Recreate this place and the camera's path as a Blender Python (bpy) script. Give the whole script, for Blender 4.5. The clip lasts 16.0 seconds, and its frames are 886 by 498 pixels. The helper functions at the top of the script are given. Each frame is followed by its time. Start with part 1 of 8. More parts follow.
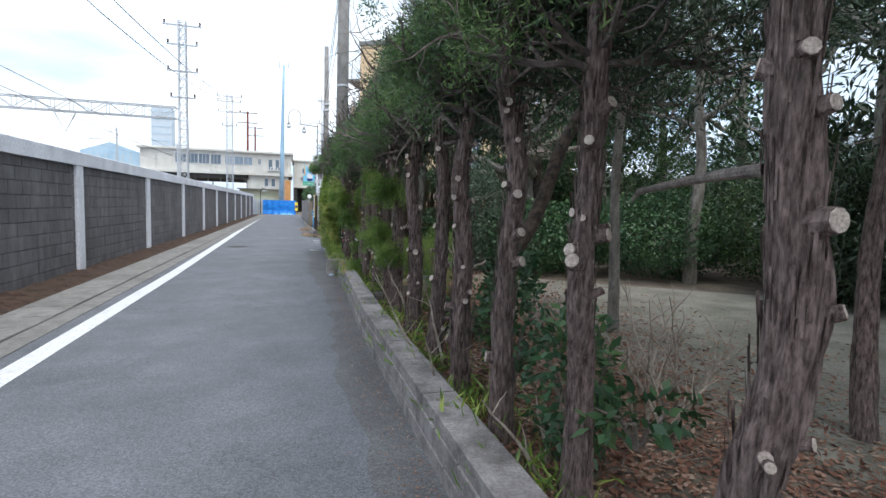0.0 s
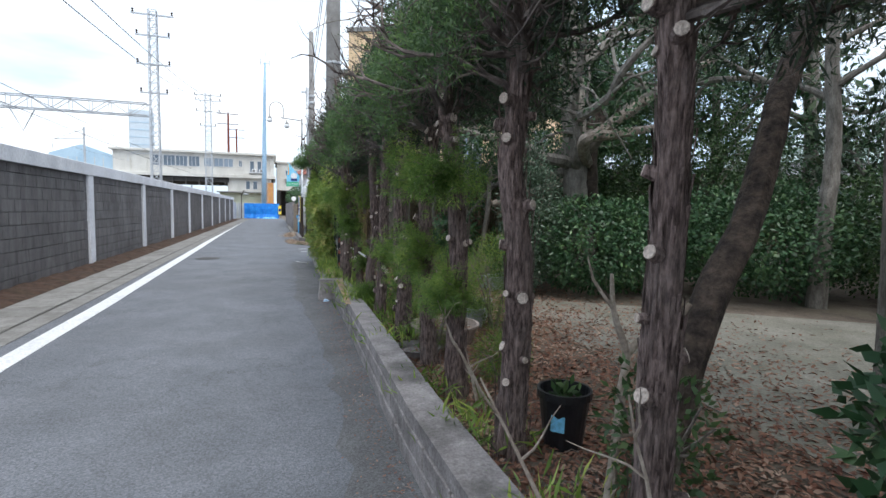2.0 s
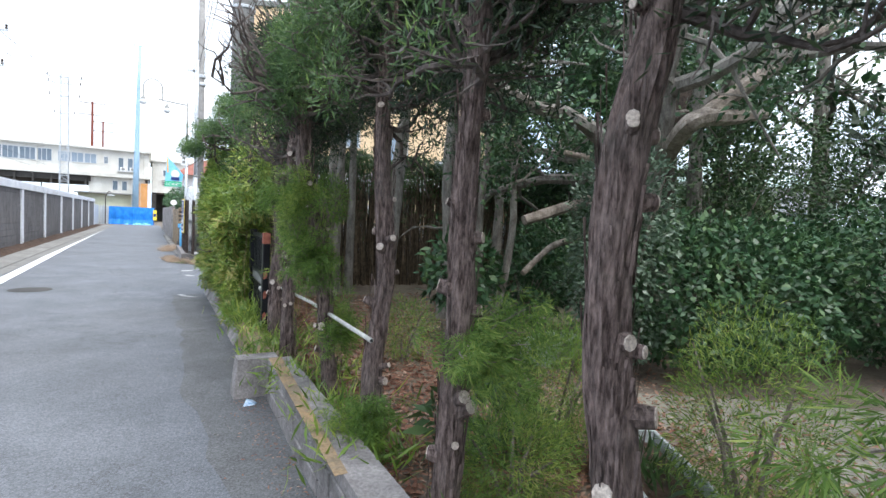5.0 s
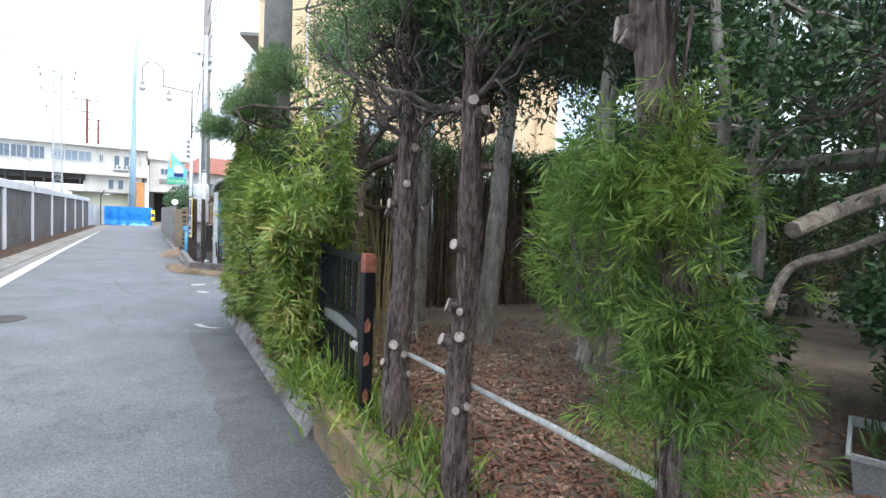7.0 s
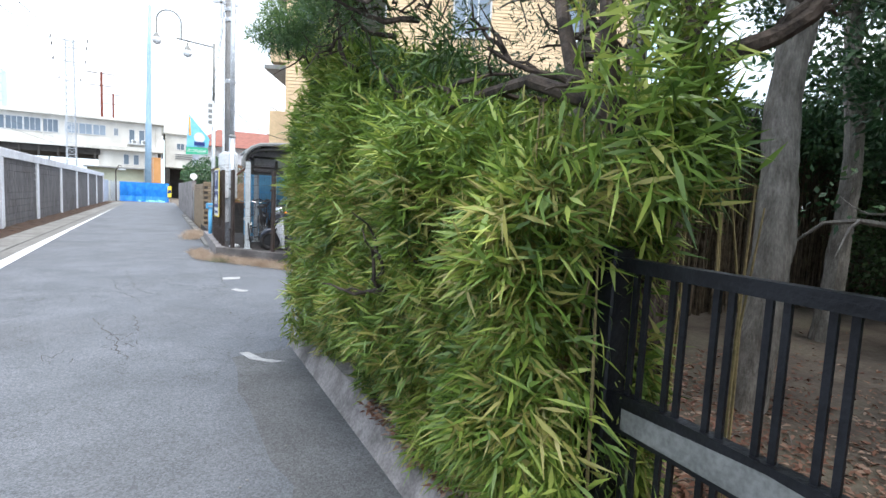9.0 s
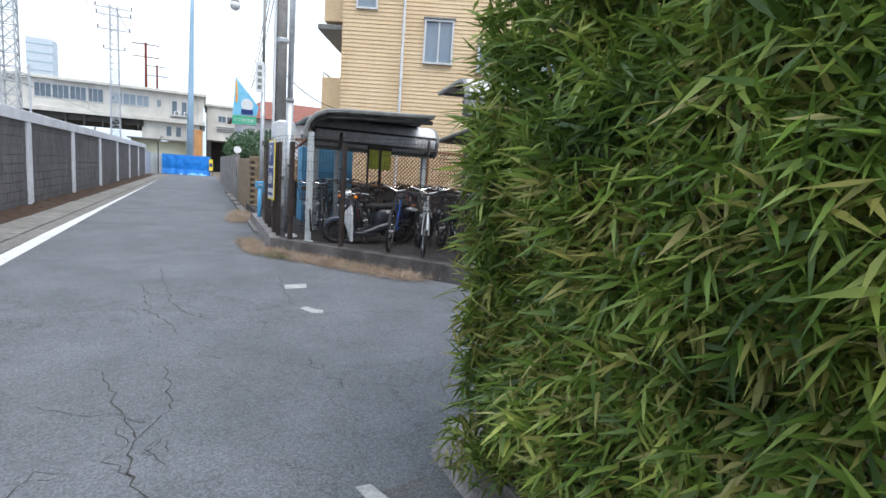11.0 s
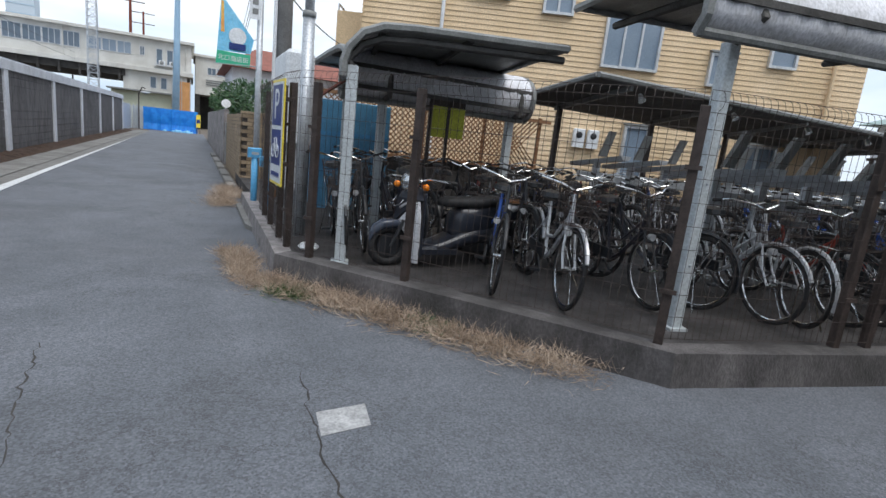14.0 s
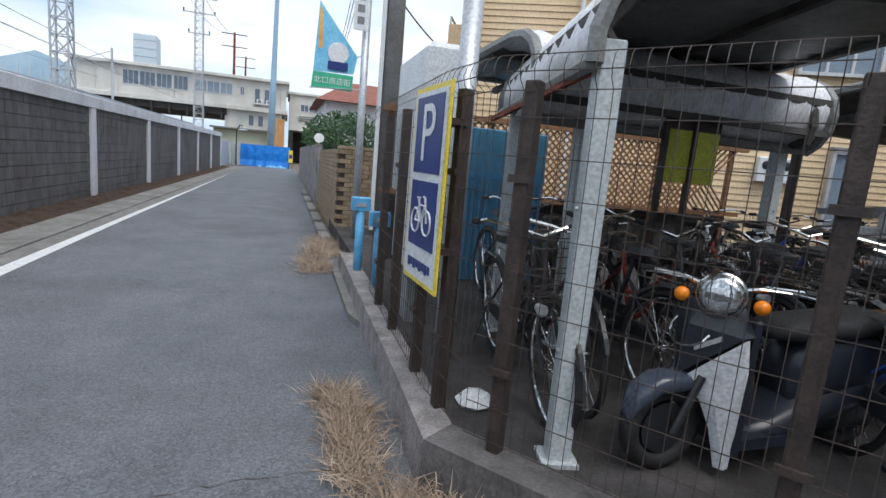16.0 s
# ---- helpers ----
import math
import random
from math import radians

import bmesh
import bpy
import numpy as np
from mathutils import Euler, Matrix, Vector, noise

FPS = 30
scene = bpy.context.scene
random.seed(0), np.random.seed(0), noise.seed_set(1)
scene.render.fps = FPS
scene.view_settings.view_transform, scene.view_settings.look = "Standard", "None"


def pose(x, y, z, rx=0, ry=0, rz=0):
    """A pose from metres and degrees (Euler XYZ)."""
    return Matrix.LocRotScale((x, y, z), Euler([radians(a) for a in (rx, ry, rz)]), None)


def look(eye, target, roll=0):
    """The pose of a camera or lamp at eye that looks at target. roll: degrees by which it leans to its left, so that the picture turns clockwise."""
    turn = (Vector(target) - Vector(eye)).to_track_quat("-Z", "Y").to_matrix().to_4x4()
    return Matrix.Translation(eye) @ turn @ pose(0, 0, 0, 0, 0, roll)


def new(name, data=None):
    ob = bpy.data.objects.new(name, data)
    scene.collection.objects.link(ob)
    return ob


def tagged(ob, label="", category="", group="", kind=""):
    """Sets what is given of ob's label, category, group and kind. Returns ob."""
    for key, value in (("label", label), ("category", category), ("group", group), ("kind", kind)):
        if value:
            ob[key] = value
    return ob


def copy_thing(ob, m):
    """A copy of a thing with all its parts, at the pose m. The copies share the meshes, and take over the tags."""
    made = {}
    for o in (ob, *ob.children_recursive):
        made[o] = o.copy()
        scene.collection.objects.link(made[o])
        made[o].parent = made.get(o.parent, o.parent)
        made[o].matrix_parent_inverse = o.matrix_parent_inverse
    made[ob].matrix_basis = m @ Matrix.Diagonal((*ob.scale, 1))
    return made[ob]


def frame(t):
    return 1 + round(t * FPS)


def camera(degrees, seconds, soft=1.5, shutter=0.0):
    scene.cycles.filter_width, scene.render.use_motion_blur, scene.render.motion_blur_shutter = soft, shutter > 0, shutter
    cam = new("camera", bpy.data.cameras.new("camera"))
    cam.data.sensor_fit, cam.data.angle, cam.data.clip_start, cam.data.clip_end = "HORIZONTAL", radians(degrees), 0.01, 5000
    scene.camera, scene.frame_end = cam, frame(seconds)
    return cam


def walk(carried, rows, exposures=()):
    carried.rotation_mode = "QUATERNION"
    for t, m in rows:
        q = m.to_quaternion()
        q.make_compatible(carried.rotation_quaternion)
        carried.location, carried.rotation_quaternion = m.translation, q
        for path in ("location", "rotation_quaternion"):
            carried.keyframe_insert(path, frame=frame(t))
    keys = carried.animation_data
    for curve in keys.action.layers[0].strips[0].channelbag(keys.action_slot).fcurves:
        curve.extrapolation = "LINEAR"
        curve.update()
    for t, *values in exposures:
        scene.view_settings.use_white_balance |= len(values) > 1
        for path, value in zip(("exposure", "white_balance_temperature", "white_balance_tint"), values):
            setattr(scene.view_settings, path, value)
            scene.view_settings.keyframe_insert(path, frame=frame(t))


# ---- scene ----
cam = camera(82.0, 16.0)
EXPOSURES = [(0, 0.82), (3.2, 0.9), (5.5, 1.5), (9.5, 1.42), (10.2, 1.2), (12.5, 0.4), (16, 0.42)]
PATH = [
    (0, (-0.036, 1.222, 1.41), (0.541, 3.13, 1.247), 1.6),
    (0.5, (0.027, 1.907, 1.385), (0.606, 3.815, 1.224), 1.5),
    (1, (0.031, 2.569, 1.361), (0.62, 4.473, 1.197), 1.2),
    (1.5, (0.1, 3.241, 1.375), (0.709, 5.14, 1.212), 1.3),
    (2, (0.037, 3.896, 1.375), (0.668, 5.788, 1.221), 1.0),
    (2.5, (0.061, 4.516, 1.384), (0.713, 6.4, 1.227), 1.1),
    (3, (0.098, 5.326, 1.307), (0.833, 7.179, 1.144), 1.1),
    (3.2, (0.071, 5.628, 1.299), (0.854, 7.46, 1.125), 1.1),
    (5.3, (0.086, 7.862, 1.465), (1.1, 9.583, 1.371), 2.6),
    (5.5, (0.062, 8.11, 1.494), (1.079, 9.829, 1.399), 2.6),
    (6, (0.071, 8.736, 1.473), (1.095, 10.452, 1.385), 2.7),
    (6.1, (0.062, 8.859, 1.471), (1.07, 10.585, 1.409), 3.9),
    (6.5, (0.034, 9.43, 1.464), (1.054, 11.148, 1.369), 2.3),
    (7, (-0.022, 10.074, 1.442), (0.992, 11.794, 1.338), 2.3),
    (7.5, (-0.034, 10.769, 1.462), (0.979, 12.49, 1.345), 2.3),
    (8, (-0.078, 11.398, 1.443), (0.923, 13.123, 1.292), 2.4),
    (8.5, (0.01, 12.142, 1.413), (0.998, 13.871, 1.23), 2.6),
    (9, (-0.037, 12.811, 1.365), (0.934, 14.549, 1.176), 2.7),
    (9.5, (-0.018, 13.385, 1.357), (0.926, 15.137, 1.158), 2.8),
    (10, (-0.06, 14.005, 1.383), (0.838, 15.78, 1.176), 2.7),
    (10.2, (-0.079, 14.275, 1.402), (0.807, 16.056, 1.194), 2.7),
    (12.3, (-0.007, 16.82, 1.367), (0.851, 18.576, 0.939), 6.8),
    (12.5, (0.019, 17.073, 1.408), (0.909, 18.812, 0.983), 7.0),
    (13, (0.127, 17.739, 1.385), (1.054, 19.461, 0.966), 7.1),
    (13.5, (0.179, 18.416, 1.398), (1.104, 20.141, 0.987), 6.6),
    (14, (0.253, 19.07, 1.377), (1.141, 20.816, 0.975), 6.3),
    (14.5, (0.254, 19.76, 1.381), (1.06, 21.549, 0.996), 5.6),
    (15, (0.272, 20.44, 1.407), (0.988, 22.273, 1.047), 5.1),
    (15.5, (0.334, 21.136, 1.412), (0.976, 23.001, 1.077), 4.9),
    (16, (0.319, 21.81, 1.427), (0.922, 23.689, 1.103), 5.1),
]
walk(cam, [(t, look(eye, target, roll)) for t, eye, target, roll in PATH], EXPOSURES)

# ---- world and sun: bright overcast sky, light from high on the left ----
world = bpy.data.worlds.new("overcast_sky")
scene.world = world
world.use_nodes = True
wn = world.node_tree.nodes
wl = world.node_tree.links
sky = wn.new("ShaderNodeTexSky")
sky.sky_type = "NISHITA"
sky.sun_disc = False
sky.sun_elevation = radians(63)
sky.sun_rotation = radians(169)
sky.air_density = 1.0
sky.dust_density = 2.5
cloud_noise = wn.new("ShaderNodeTexNoise")
cloud_noise.inputs["Scale"].default_value = 2.2
cloud_noise.inputs["Detail"].default_value = 5
cloud_map = wn.new("ShaderNodeMapping")
cloud_map.inputs["Scale"].default_value = (1, 1, 4)
cloud_coord = wn.new("ShaderNodeTexCoord")
wl.new(cloud_coord.outputs["Generated"], cloud_map.inputs["Vector"])
wl.new(cloud_map.outputs["Vector"], cloud_noise.inputs["Vector"])
cloud_ramp = wn.new("ShaderNodeValToRGB")
cloud_ramp.color_ramp.elements[0].position = 0.34
cloud_ramp.color_ramp.elements[0].color = (4.4, 5.9, 7.7, 1)
cloud_ramp.color_ramp.elements[1].position = 0.62
cloud_ramp.color_ramp.elements[1].color = (8.8, 9.3, 10.0, 1)
wl.new(cloud_noise.outputs["Fac"], cloud_ramp.inputs["Fac"])
sky_mix = wn.new("ShaderNodeMixRGB")
sky_mix.inputs["Fac"].default_value = 0.85
wl.new(sky.outputs["Color"], sky_mix.inputs["Color1"])
wl.new(cloud_ramp.outputs["Color"], sky_mix.inputs["Color2"])
wl.new(sky_mix.outputs["Color"], wn["Background"].inputs["Color"])
wn["Background"].inputs["Strength"].default_value = 0.105

sun_data = bpy.data.lights.new("sun", "SUN")
sun_data.energy = 1.5
sun_data.angle = radians(40)
sun_data.color = (1.0, 0.97, 0.93)
sun = new("sun", sun_data)
sun.matrix_world = look((4, -20, 40), (0, 0, 0))


# ---- materials ----
def material(name, low, high, scale=8.0, rough=0.85, bump=0.0, metallic=0.0, stain=0.0, stretch=(1, 1, 1), fine=60.0, vary=0.0, stain_color=(0.03, 0.028, 0.022), blotch=0.7, island=False):
    """Two base colours mixed by noise at object scale, fine grain, soft larger stains, relief."""
    m = bpy.data.materials.new(name)
    m.use_nodes = True
    n, l = m.node_tree.nodes, m.node_tree.links
    b = n["Principled BSDF"]
    b.inputs["Roughness"].default_value = rough
    b.inputs["Metallic"].default_value = metallic
    coord = n.new("ShaderNodeNewGeometry")
    mapping = n.new("ShaderNodeMapping")
    mapping.inputs["Scale"].default_value = stretch
    l.new(coord.outputs["Position"], mapping.inputs["Vector"])
    big = n.new("ShaderNodeTexNoise")
    big.inputs["Scale"].default_value = scale
    big.inputs["Detail"].default_value = 6
    big.inputs["Roughness"].default_value = 0.65
    l.new(mapping.outputs["Vector"], big.inputs["Vector"])
    ramp = n.new("ShaderNodeValToRGB")
    ramp.color_ramp.elements[0].position = 0.36
    ramp.color_ramp.elements[1].position = 0.64
    ramp.color_ramp.elements[0].color = (*low, 1)
    ramp.color_ramp.elements[1].color = (*high, 1)
    l.new(big.outputs["Fac"], ramp.inputs["Fac"])
    color = ramp.outputs["Color"]
    grain = n.new("ShaderNodeTexNoise")
    grain.inputs["Scale"].default_value = fine
    grain.inputs["Detail"].default_value = 3
    l.new(mapping.outputs["Vector"], grain.inputs["Vector"])
    mix = n.new("ShaderNodeMixRGB")
    mix.blend_type = "MULTIPLY"
    mix.inputs["Fac"].default_value = 0.55
    shade = n.new("ShaderNodeValToRGB")
    shade.color_ramp.elements[0].position = 0.3
    shade.color_ramp.elements[0].color = (0.55, 0.55, 0.55, 1)
    shade.color_ramp.elements[1].position = 0.66
    shade.color_ramp.elements[1].color = (1.25, 1.25, 1.25, 1)
    l.new(grain.outputs["Fac"], shade.inputs["Fac"])
    l.new(color, mix.inputs["Color1"])
    l.new(shade.outputs["Color"], mix.inputs["Color2"])
    color = mix.outputs["Color"]
    if stain:
        st = n.new("ShaderNodeTexNoise")
        st.inputs["Scale"].default_value = blotch
        st.inputs["Detail"].default_value = 8
        st.inputs["Roughness"].default_value = 0.7
        l.new(coord.outputs["Position"], st.inputs["Vector"])
        sr = n.new("ShaderNodeValToRGB")
        sr.color_ramp.elements[0].position = 0.48
        sr.color_ramp.elements[0].color = (0, 0, 0, 1)
        sr.color_ramp.elements[1].position = 0.7
        sr.color_ramp.elements[1].color = (stain, stain, stain, 1)
        l.new(st.outputs["Fac"], sr.inputs["Fac"])
        sm = n.new("ShaderNodeMixRGB")
        sm.inputs["Color2"].default_value = (*stain_color, 1)
        l.new(sr.outputs["Color"], sm.inputs["Fac"])
        l.new(color, sm.inputs["Color1"])
        color = sm.outputs["Color"]
    if vary:
        hsv = n.new("ShaderNodeHueSaturation")
        info = n.new("ShaderNodeObjectInfo") if not island else coord
        mr = n.new("ShaderNodeMapRange")
        mr.inputs["To Min"].default_value = 1 - vary
        mr.inputs["To Max"].default_value = 1 + vary
        l.new(info.outputs["Random Per Island" if island else "Random"], mr.inputs["Value"])
        l.new(mr.outputs["Result"], hsv.inputs["Value"])
        l.new(color, hsv.inputs["Color"])
        color = hsv.outputs["Color"]
    l.new(color, b.inputs["Base Color"])
    if bump:
        bp = n.new("ShaderNodeBump")
        bp.inputs["Strength"].default_value = min(1.0, bump)
        bp.inputs["Distance"].default_value = 0.01
        l.new(grain.outputs["Fac"], bp.inputs["Height"])
        l.new(bp.outputs["Normal"], b.inputs["Normal"])
    return m


def leaf_material(name, dark, mid, light, rough=0.5, through_light=0.25):
    """Leaves: each one its own shade between three colours, some light coming through."""
    m = bpy.data.materials.new(name)
    m.use_nodes = True
    n, l = m.node_tree.nodes, m.node_tree.links
    b = n["Principled BSDF"]
    b.inputs["Roughness"].default_value = rough
    geo = n.new("ShaderNodeNewGeometry")
    ramp = n.new("ShaderNodeValToRGB")
    ramp.color_ramp.elements[0].color = (*dark, 1)
    ramp.color_ramp.elements[1].color = (*light, 1)
    e = ramp.color_ramp.elements.new(0.6)
    e.color = (*mid, 1)
    no = n.new("ShaderNodeTexNoise")
    no.inputs["Scale"].default_value = 3.5
    l.new(geo.outputs["Position"], no.inputs["Vector"])
    add = n.new("ShaderNodeMath")
    add.operation = "MULTIPLY_ADD"
    add.inputs[1].default_value = 0.6
    l.new(geo.outputs["Random Per Island"], add.inputs[0])
    half = n.new("ShaderNodeMath")
    half.operation = "MULTIPLY_ADD"
    half.inputs[1].default_value = 1.3
    half.inputs[2].default_value = -0.42
    l.new(no.outputs["Fac"], half.inputs[0])
    l.new(half.outputs[0], add.inputs[2])
    l.new(add.outputs[0], ramp.inputs["Fac"])
    l.new(ramp.outputs["Color"], b.inputs["Base Color"])
    tr = n.new("ShaderNodeBsdfTranslucent")
    l.new(ramp.outputs["Color"], tr.inputs["Color"])
    mx = n.new("ShaderNodeMixShader")
    mx.inputs["Fac"].default_value = through_light
    l.new(b.outputs["BSDF"], mx.inputs[1])
    l.new(tr.outputs["BSDF"], mx.inputs[2])
    l.new(mx.outputs["Shader"], n["Material Output"].inputs["Surface"])
    return m


def asphalt_material(name="asphalt", low=(0.118, 0.127, 0.143), high=(0.158, 0.168, 0.189), stain=0.45):
    m = material(name, low, high, 1.4, 0.85, 1.0, fine=85.0, stain=stain, stain_color=(0.075, 0.076, 0.08), blotch=0.5)
    n, l = m.node_tree.nodes, m.node_tree.links
    b = n["Principled BSDF"]
    base = b.inputs["Base Color"].links[0].from_socket
    geo = n.new("ShaderNodeNewGeometry")
    stones = n.new("ShaderNodeTexVoronoi")
    stones.inputs["Scale"].default_value = 95
    l.new(geo.outputs["Position"], stones.inputs["Vector"])
    sep = n.new("ShaderNodeSeparateColor")
    l.new(stones.outputs["Color"], sep.inputs["Color"])
    speck = n.new("ShaderNodeValToRGB")
    speck.color_ramp.elements[0].position = 0.1
    speck.color_ramp.elements[0].color = (0.62, 0.62, 0.62, 1)
    speck.color_ramp.elements[1].position = 0.95
    speck.color_ramp.elements[1].color = (1.5, 1.5, 1.5, 1)
    l.new(sep.outputs["Red"], speck.inputs["Fac"])
    dots = n.new("ShaderNodeMixRGB")
    dots.blend_type = "MULTIPLY"
    dots.inputs["Fac"].default_value = 0.55
    l.new(base, dots.inputs["Color1"])
    l.new(speck.outputs["Color"], dots.inputs["Color2"])
    base = dots.outputs["Color"]
    warp = n.new("ShaderNodeTexNoise")
    warp.inputs["Scale"].default_value = 1.6
    warp.inputs["Detail"].default_value = 9
    warp.inputs["Roughness"].default_value = 0.75
    l.new(geo.outputs["Position"], warp.inputs["Vector"])
    wv = n.new("ShaderNodeMixRGB")
    wv.blend_type = "ADD"
    wv.inputs["Fac"].default_value = 0.9
    l.new(geo.outputs["Position"], wv.inputs["Color1"])
    l.new(warp.outputs["Color"], wv.inputs["Color2"])
    vor = n.new("ShaderNodeTexVoronoi")
    vor.feature = "DISTANCE_TO_EDGE"
    vor.inputs["Scale"].default_value = 2.6
    l.new(wv.outputs["Color"], vor.inputs["Vector"])
    line = n.new("ShaderNodeValToRGB")
    line.color_ramp.elements[0].position = 0.004
    line.color_ramp.elements[0].color = (1, 1, 1, 1)
    line.color_ramp.elements[1].position = 0.016
    line.color_ramp.elements[1].color = (0, 0, 0, 1)
    l.new(vor.outputs["Distance"], line.inputs["Fac"])
    # cracked areas only where the crossing is worn
    area = n.new("ShaderNodeTexNoise")
    area.inputs["Scale"].default_value = 0.45
    area.inputs["Detail"].default_value = 3
    l.new(geo.outputs["Position"], area.inputs["Vector"])
    ar = n.new("ShaderNodeValToRGB")
    ar.color_ramp.elements[0].position = 0.5
    ar.color_ramp.elements[1].position = 0.58
    l.new(area.outputs["Fac"], ar.inputs["Fac"])
    mul = n.new("ShaderNodeMath")
    mul.operation = "MULTIPLY"
    l.new(line.outputs["Color"], mul.inputs[0])
    l.new(ar.outputs["Color"], mul.inputs[1])
    mx = n.new("ShaderNodeMixRGB")
    mx.inputs["Color2"].default_value = (0.035, 0.034, 0.033, 1)
    sc = n.new("ShaderNodeMath")
    sc.operation = "MULTIPLY"
    sc.inputs[1].default_value = 0.7
    l.new(mul.outputs[0], sc.inputs[0])
    l.new(sc.outputs[0], mx.inputs["Fac"])
    l.new(base, mx.inputs["Color1"])
    l.new(mx.outputs["Color"], b.inputs["Base Color"])
    return m


M_asphalt = asphalt_material()
M_rough_asphalt = asphalt_material("worn_asphalt", (0.095, 0.097, 0.1), (0.145, 0.148, 0.155), 0.6)
M_paint = material("road_paint", (0.62, 0.63, 0.64), (0.74, 0.75, 0.76), 3.0, 0.7, 0.3, stain=0.5, stain_color=(0.2, 0.2, 0.2), blotch=3.0)
M_white_wall = material("white_wall_paint", (0.60, 0.62, 0.68), (0.74, 0.76, 0.81), 2.0, 0.8, 0.3, stain=0.35, stain_color=(0.3, 0.29, 0.29), stretch=(1, 1, 0.3))
M_block = material("grey_block", (0.10, 0.095, 0.10), (0.17, 0.165, 0.172), 2.2, 0.95, 0.8, stretch=(3, 3, 0.6), stain=0.6, stain_color=(0.045, 0.043, 0.043), blotch=1.0, vary=0.10)
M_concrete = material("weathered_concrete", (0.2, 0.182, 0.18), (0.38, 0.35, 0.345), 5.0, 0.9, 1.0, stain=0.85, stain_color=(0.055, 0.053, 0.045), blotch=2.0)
M_dark_concrete = material("darker_concrete", (0.06, 0.055, 0.055), (0.16, 0.148, 0.148), 2.0, 0.9, 0.8, stain=0.7, stain_color=(0.035, 0.034, 0.03), blotch=1.2, stretch=(1, 1, 0.5))
M_ochre_crust = material("ochre_lichen_crust", (0.22, 0.17, 0.11), (0.46, 0.3, 0.16), 6.0, 0.95, 0.8, stain=0.6, stain_color=(0.2, 0.19, 0.17), blotch=5)
M_park_floor = material("dark_concrete_floor", (0.03, 0.027, 0.027), (0.085, 0.078, 0.078), 2.5, 0.85, 0.8, stain=0.6, stain_color=(0.02, 0.018, 0.016), blotch=1.6)
M_slab = material("drain_slab", (0.17, 0.165, 0.155), (0.25, 0.245, 0.235), 5.0, 0.95, 0.8, stain=0.4, stain_color=(0.1, 0.095, 0.085), blotch=1.0, vary=0.14)
M_soil = material("soil", (0.028, 0.014, 0.009), (0.085, 0.048, 0.032), 9.0, 1.0, 1.0, fine=40, stain=0.25, stain_color=(0.03, 0.05, 0.02), blotch=3.0)
M_garden = material("garden_soil", (0.09, 0.07, 0.055), (0.22, 0.18, 0.145), 1.6, 1.0, 1.0, fine=35, stain=0.5, stain_color=(0.07, 0.08, 0.04), blotch=0.8)
M_yard = material("packed_yard_earth", (0.17, 0.165, 0.135), (0.29, 0.275, 0.235), 1.6, 1.0, 0.8, fine=50, stain=0.5, stain_color=(0.12, 0.13, 0.08), blotch=1.1)
M_bark = material("reddish_bark", (0.04, 0.024, 0.021), (0.27, 0.2, 0.182), 26.0, 0.95, 1.0, stretch=(2.4, 2.4, 0.55), fine=48.0, stain=0.35, stain_color=(0.12, 0.11, 0.1), blotch=5)
M_grey_bark = material("grey_bark", (0.14, 0.125, 0.11), (0.3, 0.28, 0.25), 9.0, 0.95, 0.8, stretch=(1.5, 1.5, 0.5))
M_deadwood = material("dead_branch", (0.14, 0.115, 0.1), (0.3, 0.26, 0.23), 18.0, 0.95, 0.8, stretch=(1, 1, 1), fine=80)
M_tangle = material("tangled_branch", (0.045, 0.035, 0.032), (0.2, 0.165, 0.15), 9.0, 0.95, 0.7, fine=60)
M_dark_limb = material("dark_brown_limb", (0.02, 0.015, 0.013), (0.1, 0.075, 0.06), 14.0, 0.9, 0.9, fine=50)
M_cut = material("cut_wood", (0.42, 0.34, 0.29), (0.66, 0.57, 0.5), 30.0, 0.9, 0.5, fine=120)
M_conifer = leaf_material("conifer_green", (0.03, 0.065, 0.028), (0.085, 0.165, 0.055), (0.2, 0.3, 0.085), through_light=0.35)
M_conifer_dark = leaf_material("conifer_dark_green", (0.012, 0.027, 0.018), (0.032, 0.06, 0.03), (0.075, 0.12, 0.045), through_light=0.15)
M_fresh = leaf_material("fresh_conifer_green", (0.06, 0.12, 0.03), (0.17, 0.29, 0.06), (0.42, 0.48, 0.12), through_light=0.45)
M_bamboo = leaf_material("bamboo_green", (0.035, 0.085, 0.018), (0.19, 0.3, 0.05), (0.5, 0.55, 0.13), rough=0.4)
M_bamboo_deep = leaf_material("bamboo_deep_green", (0.015, 0.04, 0.012), (0.06, 0.13, 0.03), (0.24, 0.33, 0.08), rough=0.42)
M_bamboo_yellow = leaf_material("bamboo_yellow", (0.22, 0.22, 0.05), (0.38, 0.36, 0.1), (0.55, 0.48, 0.22), rough=0.5)
M_camellia = leaf_material("glossy_leaf", (0.02, 0.06, 0.028), (0.045, 0.115, 0.045), (0.12, 0.21, 0.075), rough=0.42, through_light=0.14)
M_shrub = leaf_material("shrub_green", (0.025, 0.055, 0.022), (0.06, 0.12, 0.04), (0.13, 0.2, 0.07), rough=0.4)
M_silver_leaf = leaf_material("grey_green_leaf", (0.04, 0.075, 0.05), (0.11, 0.17, 0.115), (0.26, 0.34, 0.25), rough=0.35)
M_culm = material("bamboo_culm", (0.2, 0.17, 0.08), (0.34, 0.26, 0.13), 8.0, 0.6, 0.2)
M_litter = leaf_material("fallen_leaf", (0.1, 0.04, 0.028), (0.27, 0.135, 0.09), (0.48, 0.36, 0.28), rough=0.9, through_light=0.05)
